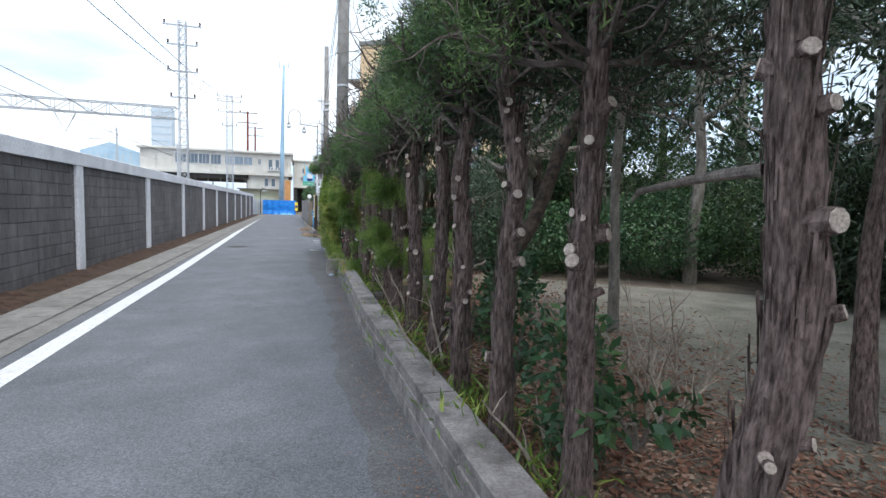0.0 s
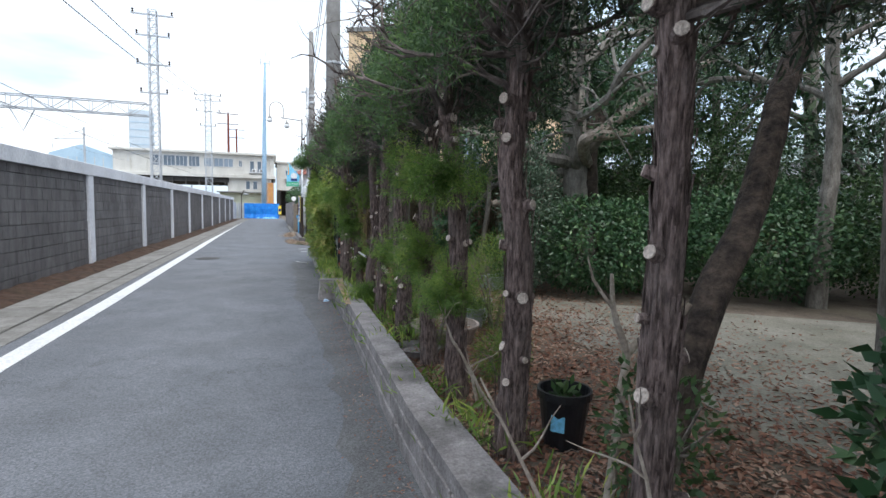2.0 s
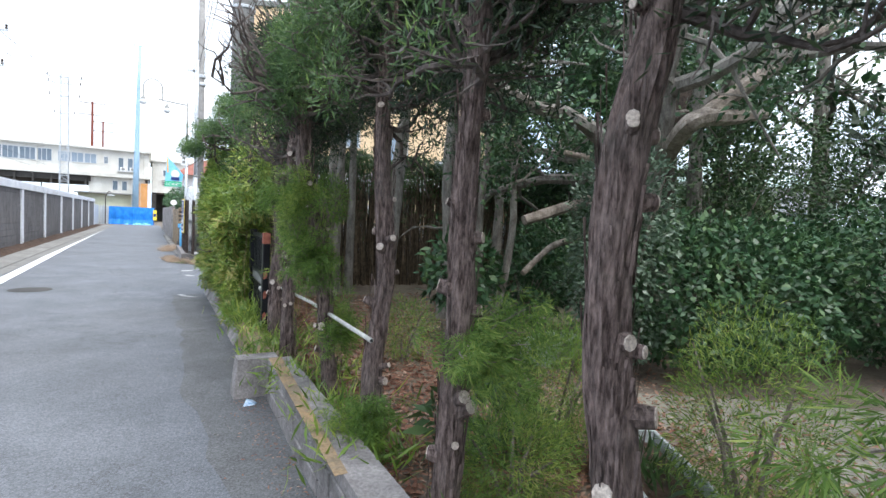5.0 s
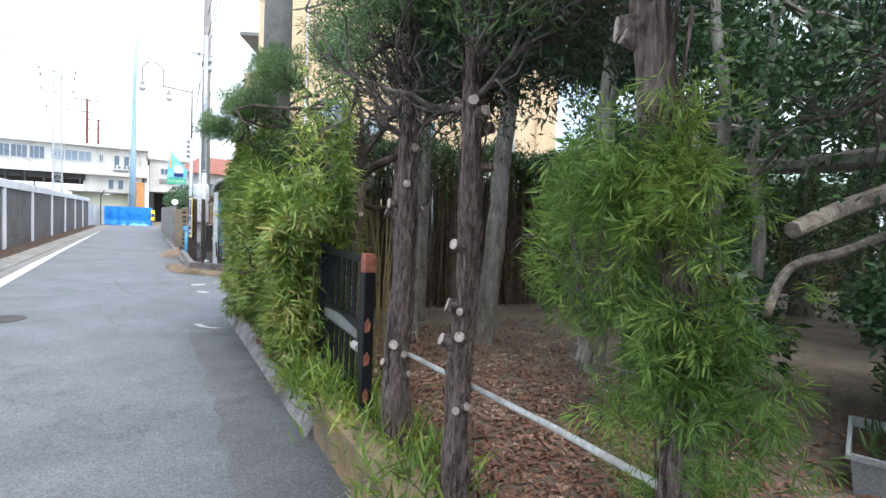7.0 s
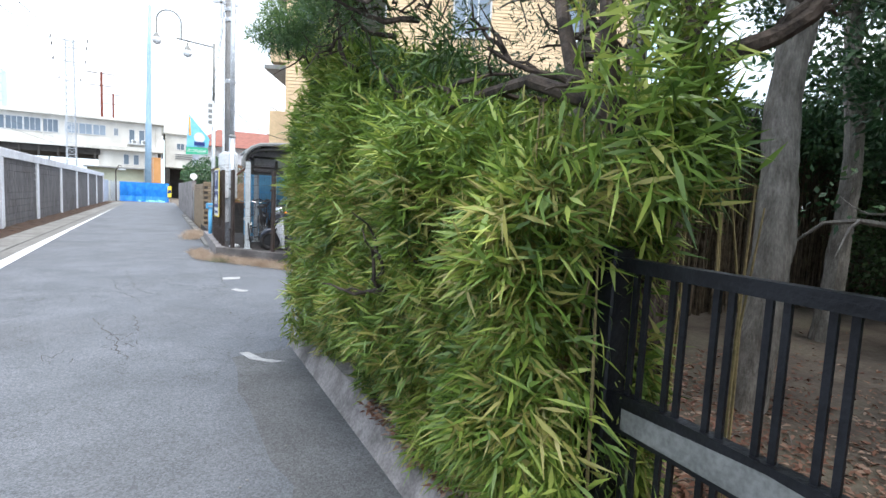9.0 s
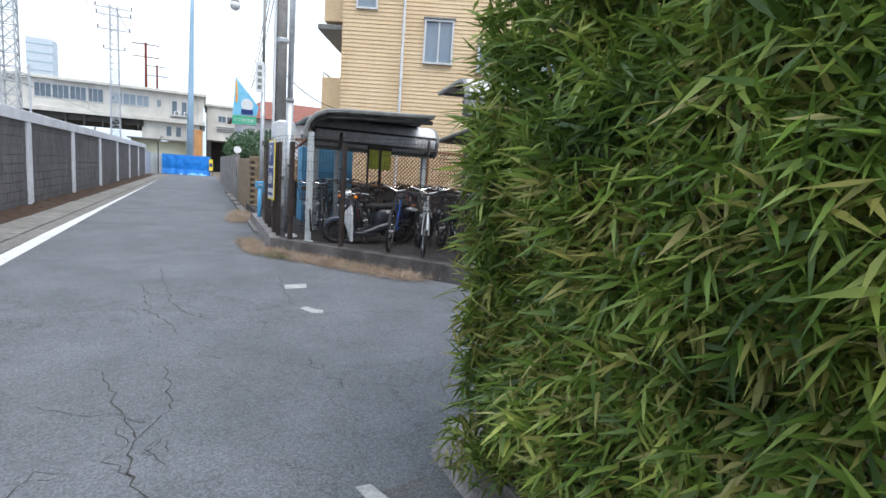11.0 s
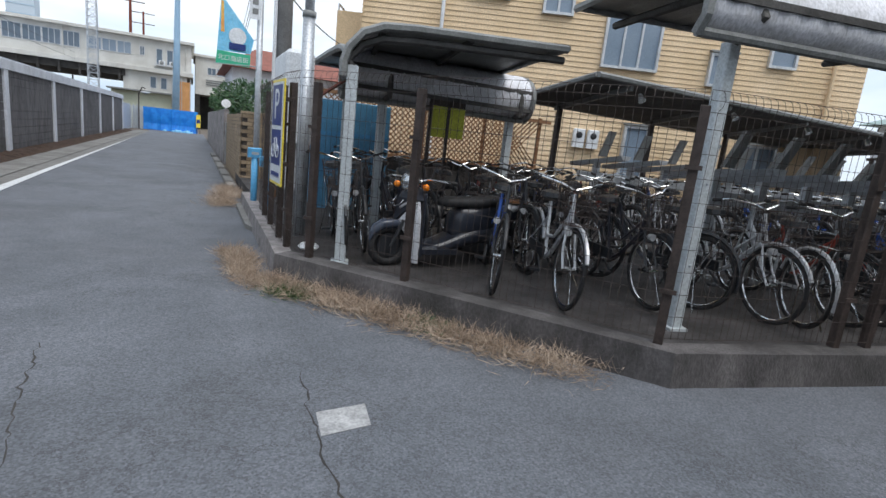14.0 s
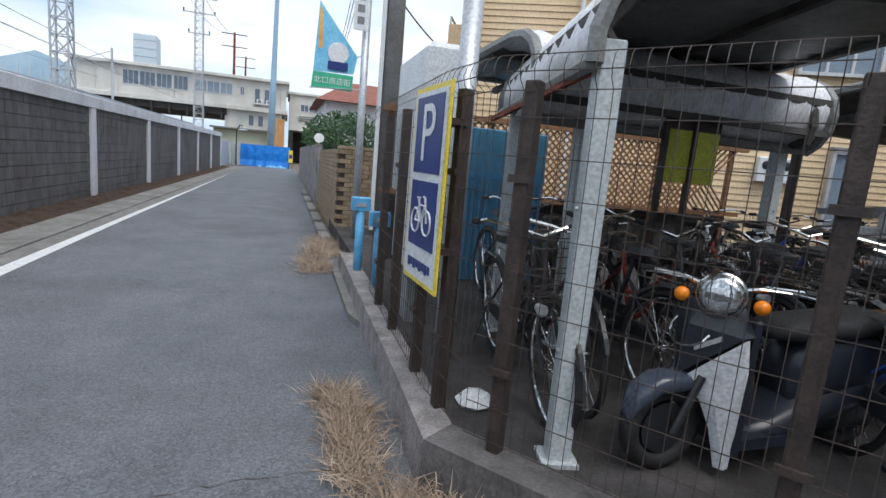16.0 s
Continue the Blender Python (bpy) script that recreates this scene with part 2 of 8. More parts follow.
M_dry_grass = leaf_material("dry_grass", (0.24, 0.17, 0.12), (0.43, 0.33, 0.25), (0.66, 0.55, 0.44), rough=0.9, through_light=0.1)
M_black_iron = material("black_iron", (0.008, 0.009, 0.012), (0.02, 0.022, 0.028), 6.0, 0.4, 0.3, metallic=0.3)
M_cap = material("red_rust_cap", (0.26, 0.08, 0.055), (0.42, 0.15, 0.1), 20.0, 0.9, 0.8)
M_rust = material("rusty_cap", (0.12, 0.03, 0.02), (0.25, 0.07, 0.045), 20.0, 0.9, 0.8)
M_steel_paint = material("pale_steel_paint", (0.46, 0.5, 0.52), (0.54, 0.58, 0.6), 6.0, 0.5, 0.1, stain=0.15, stain_color=(0.22, 0.2, 0.18), blotch=6)
M_brown_steel = material("brown_steel", (0.035, 0.025, 0.022), (0.07, 0.05, 0.043), 8.0, 0.6, 0.3)
M_galv = material("galvanised_steel", (0.42, 0.44, 0.47), (0.56, 0.59, 0.62), 12.0, 0.45, 0.2, metallic=0.5)
M_roof_white = material("frosted_roof_sheet", (0.66, 0.66, 0.69), (0.82, 0.82, 0.86), 5.0, 0.55, 0.3, stain=0.4, stain_color=(0.3, 0.28, 0.26), blotch=4, stretch=(1, 1, 0.4))
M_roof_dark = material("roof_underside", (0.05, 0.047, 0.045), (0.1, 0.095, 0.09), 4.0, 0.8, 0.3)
M_gutter = material("roof_edge_grey", (0.17, 0.175, 0.17), (0.25, 0.255, 0.25), 6.0, 0.5, 0.2)
M_siding = material("cream_siding", (0.66, 0.49, 0.3), (0.76, 0.58, 0.38), 1.2, 0.8, 0.2, stretch=(1, 1, 0.6))
M_station = material("station_wall", (0.55, 0.54, 0.5), (0.68, 0.67, 0.63), 0.6, 0.8, 0.1, stain=0.35, stain_color=(0.3, 0.26, 0.22), blotch=0.5, stretch=(1, 1, 0.3))
M_station_green = material("pale_green_wall", (0.5, 0.53, 0.4), (0.58, 0.6, 0.47), 1.0, 0.8)
# near-black: painted shade on girders and passage; also joints, cracks, manhole, trellis board
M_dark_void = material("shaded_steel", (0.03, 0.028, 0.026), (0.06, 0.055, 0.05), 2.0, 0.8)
M_glass_clear = material("headlamp_lens", (0.25, 0.28, 0.3), (0.8, 0.83, 0.86), 70.0, 0.06, metallic=0.8)
M_glass = material("window_glass", (0.10, 0.14, 0.18), (0.14, 0.18, 0.23), 0.5, 0.12)
# reflected sky is painted into this glass as a blue-grey base colour
M_window_blue = material("window_reflecting_sky", (0.2, 0.26, 0.33), (0.27, 0.33, 0.4), 0.5, 0.1)
M_alu = material("aluminium_frame", (0.55, 0.56, 0.57), (0.65, 0.66, 0.67), 5.0, 0.4, metallic=0.4)
M_tarp = material("blue_tarp", (0.0, 0.16, 0.6), (0.02, 0.26, 0.75), 2.5, 0.45, 0.5)
M_blue_paint = material("sky_blue_paint", (0.07, 0.33, 0.62), (0.12, 0.42, 0.70), 6.0, 0.5, 0.2, stain=0.2, stain_color=(0.2, 0.25, 0.3), blotch=8)
M_blue_pole = material("pale_blue_mast", (0.26, 0.42, 0.58), (0.34, 0.5, 0.65), 2.0, 0.5)
M_utility = material("utility_pole_concrete", (0.2, 0.195, 0.19), (0.28, 0.275, 0.27), 4.0, 0.9, 0.4)
M_orange = material("orange_sheet", (0.5, 0.24, 0.08), (0.62, 0.32, 0.13), 2.0, 0.8)
M_brick = material("tan_brick", (0.24, 0.175, 0.11), (0.36, 0.27, 0.18), 6.0, 0.9, 0.5, vary=0.16)
M_mortar = material("dark_mortar", (0.06, 0.05, 0.045), (0.1, 0.085, 0.075), 8.0, 0.95, 0.5)
M_rubber = material("black_rubber", (0.012, 0.012, 0.013), (0.024, 0.024, 0.026), 20.0, 0.7)
M_black_plastic = material("black_plastic", (0.015, 0.017, 0.02), (0.03, 0.033, 0.038), 8.0, 0.4)
M_chrome = material("chrome", (0.6, 0.6, 0.6), (0.75, 0.75, 0.75), 5.0, 0.18, metallic=1.0)
M_silver = material("silver_paint", (0.5, 0.51, 0.53), (0.62, 0.63, 0.65), 5.0, 0.3, metallic=0.3)
M_white = material("white_plastic", (0.66, 0.68, 0.7), (0.76, 0.78, 0.8), 4.0, 0.5)
M_frame_blue = material("bicycle_blue", (0.02, 0.08, 0.35), (0.03, 0.12, 0.5), 4.0, 0.3)
M_frame_dark = material("bicycle_dark", (0.02, 0.02, 0.03), (0.04, 0.04, 0.05), 4.0, 0.3)
M_frame_red = material("bicycle_red", (0.25, 0.03, 0.02), (0.35, 0.05, 0.03), 4.0, 0.35)
M_amber = material("amber_lens", (0.85, 0.22, 0.01), (0.95, 0.3, 0.02), 4.0, 0.25)
M_sign_blue = material("sign_blue", (0.012, 0.03, 0.16), (0.018, 0.045, 0.22), 3.0, 0.4)
M_sign_yellow = material("sign_yellow", (0.8, 0.62, 0.05), (0.9, 0.7, 0.08), 3.0, 0.4)
M_yellow_green = material("faded_yellow_sheet", (0.4, 0.42, 0.03), (0.52, 0.52, 0.05), 3.0, 0.6)
M_trellis = material("brown_trellis", (0.16, 0.075, 0.035), (0.26, 0.13, 0.06), 8.0, 0.8)
M_ribbed_blue = material("blue_cabinet", (0.09, 0.3, 0.5), (0.14, 0.4, 0.62), 3.0, 0.6)
M_flag_green = material("flag_green", (0.04, 0.42, 0.24), (0.06, 0.5, 0.3), 3.0, 0.7)
M_flag_sky = material("flag_sky", (0.15, 0.5, 0.75), (0.3, 0.65, 0.85), 3.0, 0.7)
M_flag_orange = material("flag_orange", (0.8, 0.35, 0.08), (0.85, 0.6, 0.15), 3.0, 0.7)
M_pale_glass = material("pale_blue_glazing", (0.36, 0.52, 0.66), (0.46, 0.62, 0.74), 0.4, 0.3)
M_tower_far = material("far_tower", (0.5, 0.6, 0.68), (0.6, 0.68, 0.75), 0.05, 0.5)
M_roof_red = material("brown_red_tiles", (0.2, 0.07, 0.05), (0.3, 0.11, 0.08), 3.0, 0.8)
M_roof_green = material("pale_green_roof", (0.3, 0.4, 0.38), (0.36, 0.46, 0.43), 1.0, 0.6)
M_platform = material("platform_roof", (0.3, 0.34, 0.4), (0.4, 0.44, 0.5), 1.0, 0.6)
M_pot = material("black_pot", (0.012, 0.013, 0.016), (0.03, 0.03, 0.034), 6.0, 0.35)
M_planter = material("grey_planter", (0.32, 0.35, 0.37), (0.42, 0.45, 0.47), 4.0, 0.5)
M_pipe = material("old_white_pipe", (0.5, 0.5, 0.47), (0.65, 0.65, 0.62), 10.0, 0.6, stain=0.5, stain_color=(0.25, 0.2, 0.15), blotch=6)
M_cable = material("cable", (0.03, 0.03, 0.035), (0.06, 0.06, 0.07), 5.0, 0.6)


# ---- mesh helpers ----
class Shape:
    """Collects boxes, tubes and quads, and turns them into one mesh."""

    def __init__(self):
        self.v, self.f = [], []

    def add(self, verts, faces):
        k = len(self.v)
        self.v += [tuple(p) for p in verts]
        self.f += [tuple(i + k for i in q) for q in faces]
        return self

    def box(self, x0, x1, y0, y1, z0, z1, chamfer=0.0):
        c = chamfer
        if not c:
            p = [(x, y, z) for z in (z0, z1) for x, y in ((x0, y0), (x1, y0), (x1, y1), (x0, y1))]
            return self.add(p, [(3, 2, 1, 0), (4, 5, 6, 7), (0, 1, 5, 4), (1, 2, 6, 5), (2, 3, 7, 6), (3, 0, 4, 7)])
        ring = [(x0 + c, y0), (x1 - c, y0), (x1, y0 + c), (x1, y1 - c), (x1 - c, y1), (x0 + c, y1), (x0, y1 - c), (x0, y0 + c)]
        inner = [(x0 + c, y0 + c), (x1 - c, y0 + c), (x1 - c, y0 + c), (x1 - c, y1 - c), (x1 - c, y1 - c), (x0 + c, y1 - c), (x0 + c, y1 - c), (x0 + c, y0 + c)]
        p = [(*q, z0) for q in ring] + [(*q, z1 - c) for q in ring] + [(*q, z1) for q in inner]
        f = [tuple(range(7, -1, -1))]
        for i in range(8):
            j = (i + 1) % 8
            f += [(i, j, 8 + j, 8 + i), (8 + i, 8 + j, 16 + j, 16 + i)]
        f.append(tuple(16 + i for i in range(8)))
        return self.add(p, f)

    def prism(self, ring, z0, z1):
        n = len(ring)
        p = [(x, y, z0) for x, y in ring] + [(x, y, z1) for x, y in ring]
        f = [(i, (i + 1) % n, n + (i + 1) % n, n + i) for i in range(n)]
        return self.add(p, f + [tuple(range(n - 1, -1, -1)), tuple(range(n, 2 * n))])

    def tube(self, pts, radii, seg=8, caps=True, wobble=0.0, rng=None):
        pts = [Vector(p) for p in pts]
        if not hasattr(radii, "__len__"):
            radii = [radii] * len(pts)
        rings, side = [], None
        for i, p in enumerate(pts):
            way = (pts[min(i + 1, len(pts) - 1)] - pts[max(i - 1, 0)]).normalized()
            if side is None:
                side = way.orthogonal().normalized()
            side = (side - way * side.dot(way)).normalized()
            up = way.cross(side)
            ring = []
            for j in range(seg):
                a = 2 * math.pi * j / seg
                r = radii[i] * (1 + (rng.uniform(-wobble, wobble) if wobble else 0))
                ring.append(p + (side * math.cos(a) + up * math.sin(a)) * r)
            rings.append(ring)
        v = [q for r in rings for q in r]
        f = []
        for i in range(len(pts) - 1):
            for j in range(seg):
                k = (j + 1) % seg
                f.append((i * seg + j, i * seg + k, (i + 1) * seg + k, (i + 1) * seg + j))
        if caps:
            f += [tuple(range(seg - 1, -1, -1)), tuple((len(pts) - 1) * seg + j for j in range(seg))]
        return self.add(v, f)

    def lathe(self, profile, center=(0, 0, 0), seg=16):
        v = [(center[0] + r * math.cos(2 * math.pi * j / seg), center[1] + r * math.sin(2 * math.pi * j / seg), center[2] + z) for r, z in profile for j in range(seg)]
        f = [(i * seg + j, i * seg + (j + 1) % seg, (i + 1) * seg + (j + 1) % seg, (i + 1) * seg + j) for i in range(len(profile) - 1) for j in range(seg)]
        f += [tuple(range(seg - 1, -1, -1)), tuple((len(profile) - 1) * seg + j for j in range(seg))]
        return self.add(v, f)

    def ring_tube(self, center, radius, thick, axis="x", seg=28, sub=6):
        v, f = [], []
        for i in range(seg):
            a = 2 * math.pi * i / seg
            for j in range(sub):
                b = 2 * math.pi * j / sub
                r, s = radius + thick * math.cos(b), thick * math.sin(b)
                q = {"x": (s, r * math.cos(a), r * math.sin(a)), "y": (r * math.cos(a), s, r * math.sin(a)), "z": (r * math.cos(a), r * math.sin(a), s)}[axis]
                v.append((center[0] + q[0], center[1] + q[1], center[2] + q[2]))
                f.append((i * sub + j, i * sub + (j + 1) % sub, (i + 1) % seg * sub + (j + 1) % sub, (i + 1) % seg * sub + j))
        return self.add(v, f)

    def mesh(self, name, mat, smooth=False):
        me = bpy.data.meshes.new(name)
        me.from_pydata(self.v, [], self.f)
        me.materials.append(mat)
        if smooth:
            me.polygons.foreach_set("use_smooth", [True] * len(me.polygons))
        me.update()
        return me


def part(name, shape, mat, parent=None, label="", smooth=False, kind=""):
    """One mesh object from a Shape or a ready mesh, under its parent."""
    me = shape.mesh(name, mat, smooth) if isinstance(shape, Shape) else shape
    ob = new(name, me)
    ob.parent = parent
    return tagged(ob, label, kind=kind)


def thing(name, at, label, category, group="", kind="", turn=0.0):
    ob = new(name)
    ob.matrix_basis = pose(*at, 0, 0, turn)
    return tagged(ob, label, category, group, kind)


def structure(name, shape, mat, label, category, smooth=False):
    return tagged(part(name, shape, mat, None, label, smooth), label, category, kind="structure")


def leaves(name, base, way, face, length, width, mat, fold=0.0):
    """Many leaves in one mesh: base points, directions and facing as arrays; each leaf a four-cornered blade."""
    base, way, face = (np.asarray(a, float) for a in (base, way, face))
    n = len(base)
    way = way / np.linalg.norm(way, axis=1, keepdims=True)
    side = np.cross(way, face)
    side /= np.linalg.norm(side, axis=1, keepdims=True) + 1e-9
    up = np.cross(side, way)
    length = np.broadcast_to(length, n)[:, None]
    width = np.broadcast_to(width, n)[:, None]
    mid = base + way * length * 0.42 + up * length * fold
    v = np.stack([base, mid + side * width / 2, base + way * length, mid - side * width / 2], 1).reshape(-1, 3)
    me = bpy.data.meshes.new(name)
    me.vertices.add(4 * n)
    me.vertices.foreach_set("co", v.ravel())
    me.loops.add(4 * n)
    me.loops.foreach_set("vertex_index", np.arange(4 * n))
    me.polygons.add(n)
    me.polygons.foreach_set("loop_start", np.arange(0, 4 * n, 4))
    me.materials.append(mat)
    me.update(calc_edges=True)
    return me


# ---- ground ----
rng = random.Random(7)
nrg = np.random.default_rng(5)
structure("ground", Shape().box(-900, 900, -300, 1800, -0.5, -0.012), M_garden, "bare brown earth reaching to the horizon", "ground")
road = Shape()
road.prism([(-2.62, -6), (0.98, -6), (0.98, 17.2), (25, 15.5), (25, 18), (7.8, 20.3), (3.0, 21.4), (1.1, 24.0), (1.15, 66), (-2.62, 66)], -0.012, 0.0)
structure("road", road, M_asphalt, "grey cracked asphalt lane with worn patches", "road")
line = Shape().prism([(-2.26, -6), (-2.06, -6), (-2.06, 12), (-2.2, 24), (-2.3, 31), (-2.5, 62), (-2.66, 62), (-2.48, 31), (-2.4, 24), (-2.26, 12)], 0.002, 0.006)
structure("road_line", line, M_paint, "worn solid white edge line painted on asphalt", "road marking")
soil = Shape()
for i in range(331):
    y = -6 + i * 0.2
    soil.v += [(-3.27 + rng.uniform(-0.03, 0.05), y, 0.004), (-3.42, y, 0.05 + rng.uniform(-0.015, 0.02)), (-3.6, y, 0.09 + rng.uniform(-0.02, 0.03)), (-3.76, y, 0.1 + rng.uniform(-0.02, 0.02))]
soil.f = [(4 * i + j + 1, 4 * i + j, 4 * i + j + 4, 4 * i + j + 5) for i in range(330) for j in range(3)]
structure("soil_bank", soil, M_soil, "dark brown soil strip at the foot of the wall", "soil")
drain = thing("drain_cover", (0, 0, 0), "row of worn grey concrete drain slabs beside the lane", "drain", kind="structure")
part("joint_bed", Shape().box(-3.3, -2.67, -6, 62, -0.01, 0.002), M_dark_void, drain)
part("edge_strip", Shape().box(-2.66, -2.42, -6, 62, -0.01, 0.008), M_slab, drain)

# ---- long wall on the railway side ----
wall_w = thing("wall_west", (-3.7, 0, 0), "long grey block wall with white painted posts and beam", "wall", kind="structure")
POSTS = [-7.0, -2.2, 2.5, 7.25, 12.0, 16.7, 21.45, 26.0, 30.3, 34.9, 39.7, 44.4, 49.1, 53.7, 58.3]
part("backing", Shape().box(-0.16, -0.05, -7.2, 58.5, 0.02, 2.0), M_block, wall_w)
part("beam", Shape().box(-0.17, 0.05, -7.2, 58.5, 1.98, 2.22, 0.012), M_white_wall, wall_w, "white painted top beam")
post = Shape().box(-0.1, 0.045, -0.15, 0.15, 0.07, 1.976, 0.01).mesh("post", M_white_wall)
for y in POSTS:
    part("post", post, None, wall_w, "white painted post").location = (0, y, 0)

# ---- low wall on the garden side ----
low = thing("low_wall", (0, 0, 0), "low weathered grey concrete block wall with dark stains", "wall", kind="structure")
def face_x(y):
    """The road face of the low wall, which bends slightly to the right."""
    return 0.71 if y < 6.5 else 0.71 + 0.037 * (y - 6.5)


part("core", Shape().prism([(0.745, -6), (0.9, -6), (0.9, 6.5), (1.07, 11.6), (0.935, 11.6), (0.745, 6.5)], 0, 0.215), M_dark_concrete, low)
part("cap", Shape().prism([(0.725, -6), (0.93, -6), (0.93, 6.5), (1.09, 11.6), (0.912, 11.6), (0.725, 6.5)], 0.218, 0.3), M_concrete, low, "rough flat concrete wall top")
part("buttress", Shape().add([(0.67, 11.6, 0), (1.0, 11.6, 0), (1.0, 11.8, 0), (0.67, 11.8, 0), (0.7, 11.62, 0.3), (1.0, 11.62, 0.3), (1.0, 11.78, 0.3), (0.7, 11.78, 0.3)], [(3, 2, 1, 0), (4, 5, 6, 7), (0, 1, 5, 4), (1, 2, 6, 5), (2, 3, 7, 6), (3, 0, 4, 7)]), M_concrete, low, "tapered concrete buttress with worn edges")
for y in np.arange(-5.6, 6.4, 1.21):
    part("joint", Shape().box(0.7425, 0.7448, y, y + 0.012, 0.0, 0.214), M_mortar, low)
    part("seam", Shape().box(0.7235, 0.9315, y, y + 0.008, 0.225, 0.3012), M_mortar, low)
part("stained_length", Shape().prism([(0.9, 11.805), (1.1, 11.805), (1.16, 13.3), (0.95, 13.3)], 0, 0.27), material("ochre_stained_concrete", (0.24, 0.2, 0.15), (0.46, 0.3, 0.15), 2.5, 0.9, 0.8, stain=0.4, stain_color=(0.07, 0.07, 0.05), blotch=3), low, "ochre-stained concrete kerb")
part("ochre_crust", Shape().prism([(0.80, 9.6), (0.86, 9.6), (1.02, 11.6), (1.06, 11.6), (0.92, 11.6)], 0.3005, 0.303), M_ochre_crust, low, "ochre lichen-stained crust on the wall top")
part("far_kerb", Shape().add([(0.9, 13.303, 0), (1.2, 13.303, 0), (1.2, 17.45, 0), (0.98, 17.45, 0), (1.0, 13.303, 0.17), (1.2, 13.303, 0.17), (1.2, 17.45, 0.17), (1.06, 17.45, 0.17)], [(3, 2, 1, 0), (4, 5, 6, 7), (0, 1, 5, 4), (1, 2, 6, 5), (2, 3, 7, 6), (3, 0, 4, 7)]), M_concrete, low)
bed = structure("garden_bed", Shape().prism([(0.926, -6), (30, -6), (30, 14.8), (1.2, 17.4), (1.12, 13.3), (0.985, 11.96), (0.926, 11.9)], -0.01, 0.16), M_garden, "dark garden soil with fallen leaves", "ground")
structure("yard", Shape().prism([(2.9, -6), (30, -6), (30, 5), (7, 7.4), (4.0, 9.7), (3.1, 10.3), (2.7, 8), (2.55, 4)], 0.1, 0.166), M_yard, "pale packed earth yard", "ground")




# ---- far end of the lane ----
end = thing("blue_tarp_fence", (-1.2, 66, 0), "bright blue tarpaulin stretched over a barrier closing the lane", "fence")
tarp = Shape()
cols = 26
pts = [(-1.9 + 3.8 * i / (cols - 1), 0.05 * math.sin(i * 1.3) + 0.03 * rng.uniform(-1, 1)) for i in range(cols)]
tarp.v = [(x, y + dy, z) for z, dy in ((0.02, -0.1), (0.5, 0.02), (1.1, -0.03), (1.72, 0.0)) for x, y in pts]
tarp.f = [(r * cols + i, r * cols + i + 1, (r + 1) * cols + i + 1, (r + 1) * cols + i) for r in range(3) for i in range(cols - 1)]
sheet = part("tarp", tarp, M_tarp, end)
sol = sheet.modifiers.new("thickness", "SOLIDIFY")
sol.thickness = 0.02
rail = Shape().tube([(-1.9, 0.12, 1.6), (1.9, 0.12, 1.6)], 0.03)
part("rail", rail, M_galv, end)
for x in (-1.8, -0.6, 0.6, 1.8):
    part("post", Shape().tube([(x, 0.12, 0), (x, 0.12, 1.7)], 0.03), M_galv, end)
heap = Shape()
for i in range(9):
    cx, cy, s = rng.uniform(-0.5, 1.6), rng.uniform(-0.5, -0.2), rng.uniform(0.12, 0.25)
    heap.lathe([(s, 0), (s * 0.9, s * 0.5), (s * 0.4, s * rng.uniform(0.7, 1.1)), (0.01, s)], (cx, cy, 0), 7)
tagged(part("tarp_heap", heap, material("pale_blue_tarp", (0.1, 0.4, 0.7), (0.3, 0.6, 0.8), 6.0, 0.5), None, "crumpled pale blue tarpaulin heap lying against the barrier", kind="stuff"), "", "tarpaulin").location = (-1.2, 66, 0)
board = thing("warning_board", (0.75, 65.9, 0), "small yellow and black warning board on a stand by the barrier", "sign")
part("panel", Shape().box(-0.16, 0.16, -0.02, 0.02, 0.5, 1.5, 0.005), M_sign_yellow, board)
part("stripe", Shape().box(-0.12, 0.12, -0.03, -0.022, 0.85, 1.15), M_sign_blue, board)
part("leg", Shape().box(-0.14, -0.1, -0.02, 0.02, 0, 0.5), M_brown_steel, board)
part("leg", Shape().box(0.1, 0.14, -0.02, 0.02, 0, 0.5), M_brown_steel, board)

hoard = thing("metal_hoarding", (-3.9, 60, 0), "pale blue-grey corrugated metal hoarding at the lane's end", "fence")
for i in range(12):
    y = i * 0.52
    w = Shape().box(-0.03 + 0.5 * (i > 9) * (i - 9) * 0.4, 0.03 + 0.5 * (i > 9) * (i - 9) * 0.4, y, y + 0.5, 0, 1.8, 0.01)
    part("panel", w, M_galv, hoard)
hoard2 = thing("metal_hoarding", (-4.0, 66.1, 0), "pale blue-grey corrugated metal hoarding beside the blue barrier", "fence")
for i in range(5):
    part("panel", Shape().box(-0.9 + i * 0.36, -0.56 + i * 0.36, -0.02, 0.02, 0, 1.7, 0.008), M_steel_paint, hoard2)

# curve mirror / lamp by the barrier
cm = thing("curve_mirror", (-3.3, 64.8, 0), "round traffic mirror on a dark pole beside the hoarding", "traffic mirror")
part("pole", Shape().tube([(0, 0, 0), (0, 0, 2.6), (0.25, -0.05, 3.1), (0.45, -0.1, 3.0)], 0.045), M_brown_steel, cm)
part("mirror", Shape().lathe([(0.05, -0.05), (0.32, 0.0), (0.3, 0.06), (0.02, 0.1)], (0.45, -0.15, 2.7), 16), M_galv, cm)


